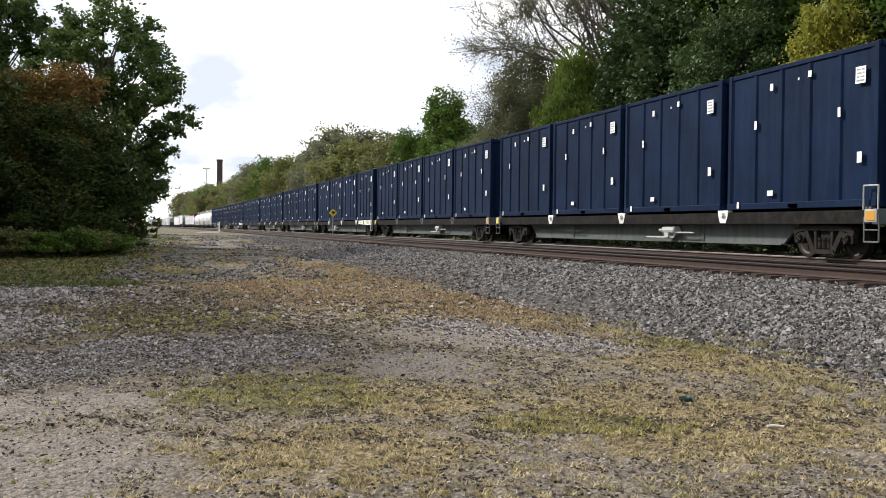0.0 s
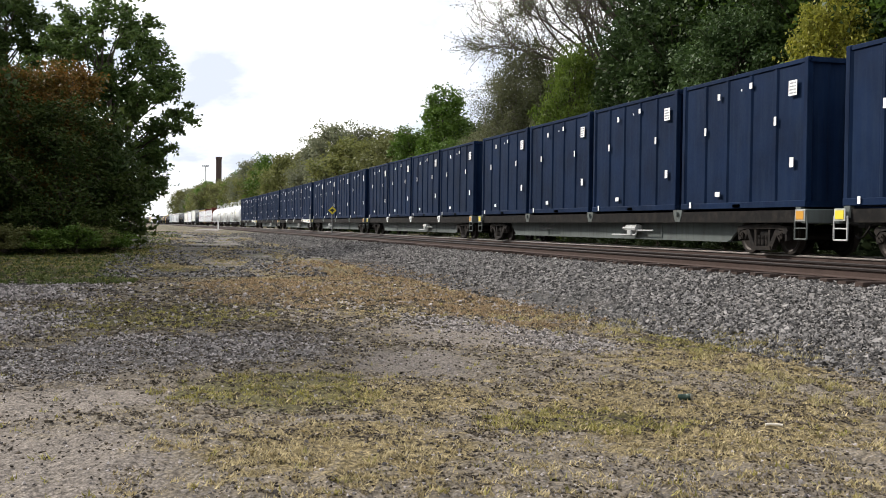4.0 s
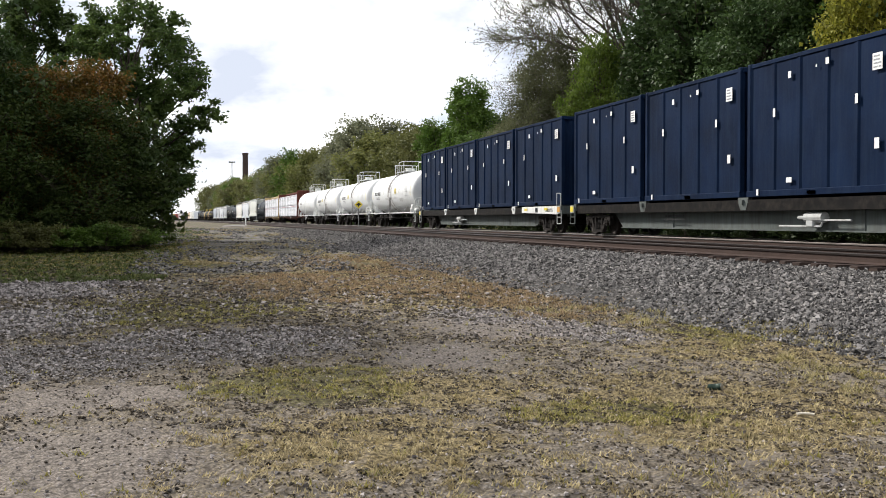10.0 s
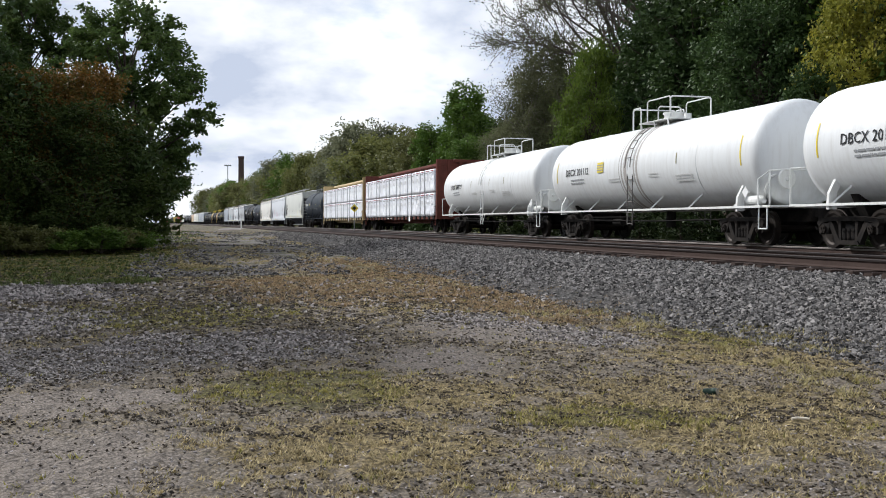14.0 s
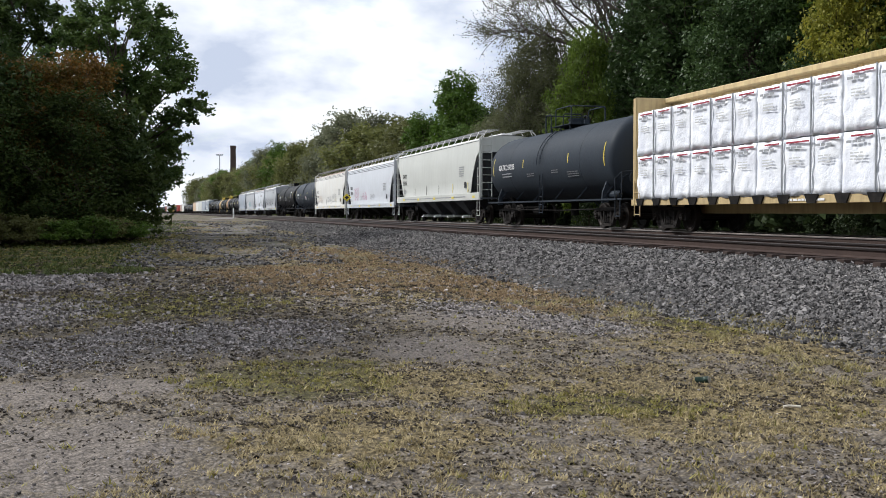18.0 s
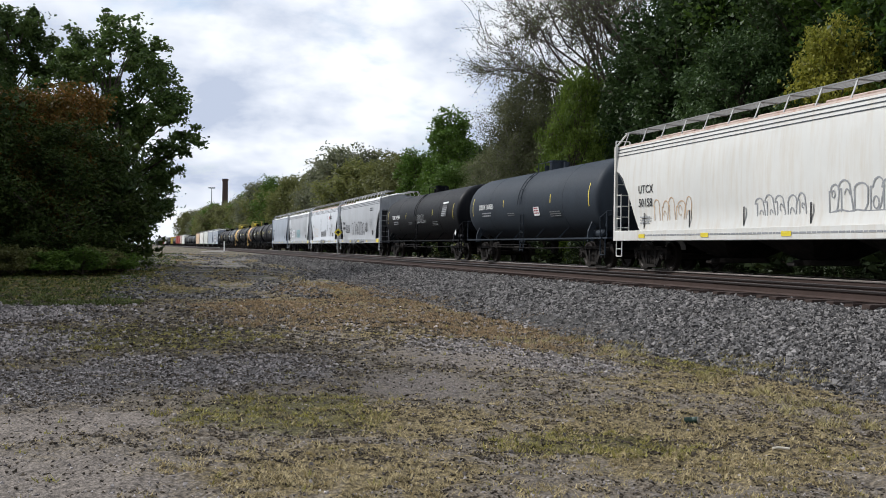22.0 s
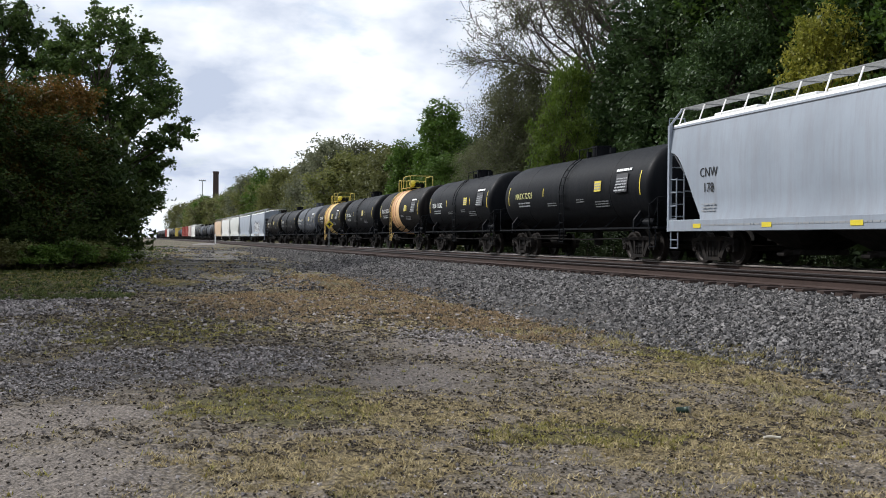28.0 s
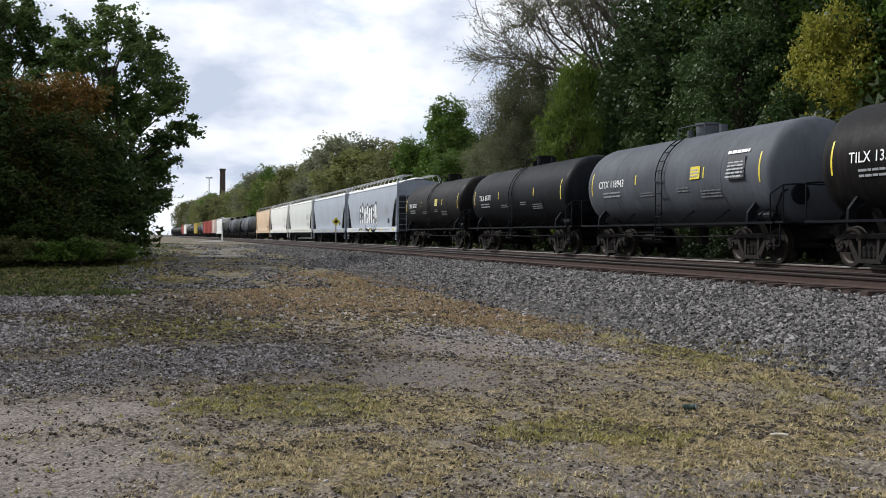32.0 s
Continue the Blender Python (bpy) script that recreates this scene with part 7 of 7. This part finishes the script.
# ---- loose stone and grass
def scatter_stones(name, spots, lo, hi, material, label, category, seed, flat=0.75, grow=0.0):
    """Many small broken stones as one mesh: deformed eight-sided lumps."""
    nr = np.random.RandomState(seed)
    unit = np.array([(1, 0, 0), (-1, 0, 0), (0, 1, 0), (0, -1, 0), (0, 0, 1), (0, 0, -1)], float)
    tri = np.array([(0, 2, 4), (2, 1, 4), (1, 3, 4), (3, 0, 4), (2, 0, 5), (1, 2, 5), (3, 1, 5), (0, 3, 5)])
    spots = np.array(spots)
    n = len(spots)
    size = nr.uniform(lo, hi, (n, 1, 1)) * np.clip(spots[:, 1] / 10.0, 1.0, 2.0)[:, None, None] ** grow * np.where(nr.rand(n, 1, 1) < 0.08, 1.5, 1.0)
    v = unit[None] * nr.uniform(0.55, 1.2, (n, 6, 1)) + nr.normal(0, 0.16, (n, 6, 3))
    q = nr.normal(0, 1, (n, 4))
    q /= np.linalg.norm(q, axis=1)[:, None]
    w, x, y, z = q.T
    rot = np.stack([np.stack([1 - 2 * (y * y + z * z), 2 * (x * y - z * w), 2 * (x * z + y * w)], 1), np.stack([2 * (x * y + z * w), 1 - 2 * (x * x + z * z), 2 * (y * z - x * w)], 1), np.stack([2 * (x * z - y * w), 2 * (y * z + x * w), 1 - 2 * (x * x + y * y)], 1)], 1)
    v = np.einsum("nij,nkj->nki", rot, v) * size * np.array([1, 1, flat]) + spots[:, None, :]
    me = bpy.data.meshes.new(name)
    me.from_pydata(v.reshape(-1, 3).tolist(), [], (tri[None] + 6 * np.arange(n)[:, None, None]).reshape(-1, 3).tolist())
    return tagged(part(name, me, material), label, category, kind="stuff")


nr = np.random.RandomState(3)
spots = []
while len(spots) < 84000:
    y = 7.5 + 40 * nr.rand() ** 1.4
    off = nr.uniform(-5.0, -1.28)
    z = bed_height(off, y)
    g = lot(NEAR_TRACK + off, y)
    if off < -4.2 and nr.rand() < 0.5:
        continue
    spots.append((NEAR_TRACK + off, y, max(z, g) + 0.008))
scatter_stones("ballast_stones", spots, 0.014, 0.036, BALLAST, "loose grey crushed ballast stones", "ballast", 1, 1.0, 0.6)
spots = []
for _ in range(9000):
    y = 45 + 50 * nr.rand() ** 1.3
    off = nr.uniform(-5.0, -1.3)
    spots.append((NEAR_TRACK + off + bend(y), y, max(bed_height(off, y), lot(NEAR_TRACK + off, y)) + 0.01))
scatter_stones("far_ballast_stones", spots, 0.03, 0.07, BALLAST, "loose grey ballast stones farther along", "ballast", 16, 1.0)
spots = []
for _ in range(9000):
    y = 8 + 40 * nr.rand() ** 1.6
    off = nr.choice([nr.uniform(-1.28, -0.85), nr.uniform(-0.6, 0.6), nr.uniform(0.85, 3.2)])
    spots.append((NEAR_TRACK + off, y, bed_height(off, y) + 0.008))
scatter_stones("track_stones", spots, 0.026, 0.05, BALLAST, "crushed stone between the ties", "ballast", 2)


def patchiness(rows, x, y):
    d = min(((x - a) / b) ** 2 + ((y - c) / e) ** 2 for a, c, b, e in rows)
    return d + 1.1 * noise.noise((x * 0.9, y * 0.9, 0.0)) + 1.0 * noise.noise((x * 4.5, y * 4.5, 2.0))


spots = []
while len(spots) < 34000:
    y = 4.6 + 22 * nr.rand() ** 1.9
    x = nr.uniform(-0.32 * y - 0.6, 7.3)
    stony = patchiness(GRAVEL_PATCHES, x, y) < 0.9
    if stony or nr.rand() < 0.07:
        spots.append((x, y, lot(x, y) + 0.003))
scatter_stones("gravel_stones", spots, 0.005, 0.017, GRAVEL, "loose pale gravel on the lot", "gravel", 4, 0.9, 1.8)


spots = []
while len(spots) < 8000:
    y = 30 + 70 * nr.rand() ** 1.5
    x = nr.uniform(-1.5, 7.2)
    if noise.noise((x * 0.6, y * 0.18, 31.0)) > -0.1:
        spots.append((x, y, lot(x, y) + 0.01))
scatter_stones("drive_gravel", spots, 0.016, 0.040, BALLAST, "coarse grey gravel on the far drive", "gravel", 14, 0.8, 1.0)
# dark crumbs stand in for shadow gaps in the grass, with soil and litter
spots = []
while len(spots) < 46000:
    y = 4.6 + 28 * nr.rand() ** 1.7
    x = nr.uniform(-0.34 * y - 0.6, 7.4)
    if noise.noise((x * 2.2, y * 1.6, 21.0)) > -0.15 and (nr.rand() < 0.2 or patchiness(DIRT_PATCHES, x, y) > 1.1):
        spots.append((x, y, max(lot(x, y), bed_height(x - NEAR_TRACK, y)) + 0.004))
scatter_stones("soil_clods", spots, 0.005, 0.016, CLOD, "dark crumbs for shadow gaps, soil and litter on the lot", "soil", 12, 0.6, 1.6)


spots = []
while len(spots) < 30000:
    y = 7.0 + 15 * nr.rand() ** 1.3
    x = nr.uniform(-0.34 * y - 0.6, 7.2)
    if noise.noise((x * 5.0, y * 3.4, 41.0)) > 0.05 and (nr.rand() < 0.15 or patchiness(DIRT_PATCHES, x, y) > 1.1):
        spots.append((x, y, max(lot(x, y), bed_height(x - NEAR_TRACK, y)) + 0.004))
scatter_stones("loose_grit", spots, 0.007, 0.020, CLOD, "dark grit and clods trodden into the lot", "soil", 15, 0.7, 0.9)


def scatter_grass(name, count, want, lo, hi, material, label, seed, low_y=4.6, deep=30.0, power=1.6):
    """Blades as thin bent triangles, in tufts."""
    nr = np.random.RandomState(seed)
    verts, faces = [], []
    tries = 0
    while len(faces) < count and tries < count * 6:
        tries += 1
        y = low_y + deep * nr.rand() ** power
        x = nr.uniform(-0.34 * y - 0.6, 7.8)
        if not want(x, y, nr.rand()):
            continue
        if noise.noise((x * 12.0, y * 8.0, 11.0)) + 0.6 * noise.noise((x * 3.0, y * 2.2, 5.0)) < 0.09:
            continue
        z = max(lot(x, y), bed_height(x - NEAR_TRACK, y)) - 0.005
        for _ in range(nr.randint(6, 13)):
            a, h = nr.uniform(0, 6.28), nr.uniform(lo, hi)
            bx, by = x + nr.normal(0, 0.028), y + nr.normal(0, 0.028)
            w = nr.uniform(0.003, 0.0085) * max(1.0, y / 9.0)
            lean = nr.uniform(0.3, 1.8) * h
            k = len(verts)
            verts += [(bx - w * math.sin(a), by + w * math.cos(a), z), (bx + w * math.sin(a), by - w * math.cos(a), z), (bx + lean * math.cos(a), by + lean * math.sin(a), z + h)]
            faces.append((k, k + 1, k + 2))
    me = bpy.data.meshes.new(name)
    me.from_pydata(verts, [], faces)
    return tagged(part(name, me, material), label, "grass", kind="stuff")


scatter_grass("dry_grass", 210000, lambda x, y, r: patchiness(DRY_PATCHES, x, y) < 0.9 or (r < 0.34 and patchiness(DIRT_PATCHES + GRAVEL_PATCHES, x, y) > 1.1), 0.006, 0.034, GRASS_DRY, "short dry straw-coloured grass", 5, 4.6, 52.0, 2.1)
scatter_grass("green_grass", 60000, lambda x, y, r: patchiness(GREEN_PATCHES, x, y) < 1.0 or r < 0.05, 0.012, 0.05, GRASS_GREEN, "short green grass tufts", 6, 4.6, 60.0, 1.9)
scatter_grass("reddish_weeds", 30000, lambda x, y, r: patchiness(RED_PATCHES, x, y) < 1.0, 0.02, 0.08, GRASS_RED, "reddish brown weeds at the foot of the ballast", 7, 9.0, 32.0)
scatter_grass("tall_grass", 4500, lambda x, y, r: 5.4 < x < 7.7 and y < 17 and noise.noise((x * 1.1, y * 0.9, 7.0)) > 0.12, 0.03, 0.10, GRASS_OLIVE, "taller dry grass below the ballast", 8, 6.0, 12.0)

scatter_grass("far_green_grass", 42000, lambda x, y, r: -13 < x < -0.6 + 0.02 * (y - 30) + 2.2 * noise.noise((x * 0.25, y * 0.10, 3.0)), 0.03, 0.12, GRASS_SHADED, "rough green grass along the drive", 9, 26.0, 80.0, 1.7)
scatter_grass("far_dry_grass", 12000, lambda x, y, r: 0 < x < 7.5 and noise.noise((x * 0.5, y * 0.12, 8.0)) > 0.08, 0.02, 0.08, GRASS_DRY, "patches of dry grass on the far drive", 10, 34.0, 75.0, 1.5)

# small litter on the lot
can = tagged(new("crushed_can"), "crushed dark green drink can lying in the grass", "can")
can.matrix_basis = pose(4.54, 8.28, lot(4.54, 8.28) + 0.03, 80, 20, 35)
bm = BM()
bmesh.ops.create_cone(bm, cap_ends=True, segments=16, radius1=0.033, radius2=0.031, depth=0.12)
bmesh.ops.subdivide_edges(bm, edges=[e for e in bm.edges if abs(e.verts[0].co.z - e.verts[1].co.z) > 0.05], cuts=4)
for v in bm.verts:
    v.co.x *= 1 - 0.4 * math.exp(-((v.co.z) / 0.03) ** 2)
part("body", bm, plain("green_can_paint", (0.018, 0.032, 0.024), 0.35, 0.4), can)
part("lid", rod(BM(), (0, 0, 0.06), (0, 0, 0.064), 0.029, 16), TREAD_STEEL, can, "bright can end")
stick = tagged(new("pale_stick"), "pale broken stick lying on the grass", "stick")
stick.matrix_basis = pose(4.60, 7.01, lot(4.60, 7.01) + 0.018, 0, 0, -20)
bm = BM()
pipe(bm, [(-0.062, 0, 0), (-0.02, 0.008, 0.004), (0.03, 0.0, 0.003), (0.066, -0.010, 0.0)], 0.010, 7)
part("wood", bm, plain("bleached_wood", (0.62, 0.56, 0.46), 0.8), stick)


# ---- movement
def run(t):
    """How far the train has come after t seconds."""
    return SPEED * t - SLOWING * t * t / 2


def place_on_track(u, t):
    y = u - run(t)
    slope = (bend(y + 5) - bend(y - 5)) / 10
    return pose(FAR_TRACK + bend(y), y, RAIL, 0, 0, -math.degrees(math.atan(slope)))


def motions():
    times = [2 * k for k in range(17)]
    for row in TRAIN:
        thing, u = row[0], row[1]
        inner = row[2] if len(row) > 2 else Matrix()
        walk(thing, [(t, place_on_track(u, t) @ inner) for t in times])
    # wheels: one turning movement for the leading and one for the trailing axle of every truck
    for k, sets in WHEELSETS.items():
        walk(sets[0], [(i / FPS, pose(0, k * 0.89, R_WHEEL, math.degrees(run(i / FPS) / R_WHEEL), 0, 0)) for i in range(32 * FPS + 1)])
        turning = sets[0].animation_data
        for w in sets[1:]:
            w.rotation_mode = "QUATERNION"
            own = w.animation_data_create()
            own.action = turning.action
            own.action_slot = turning.action_slot


motions()
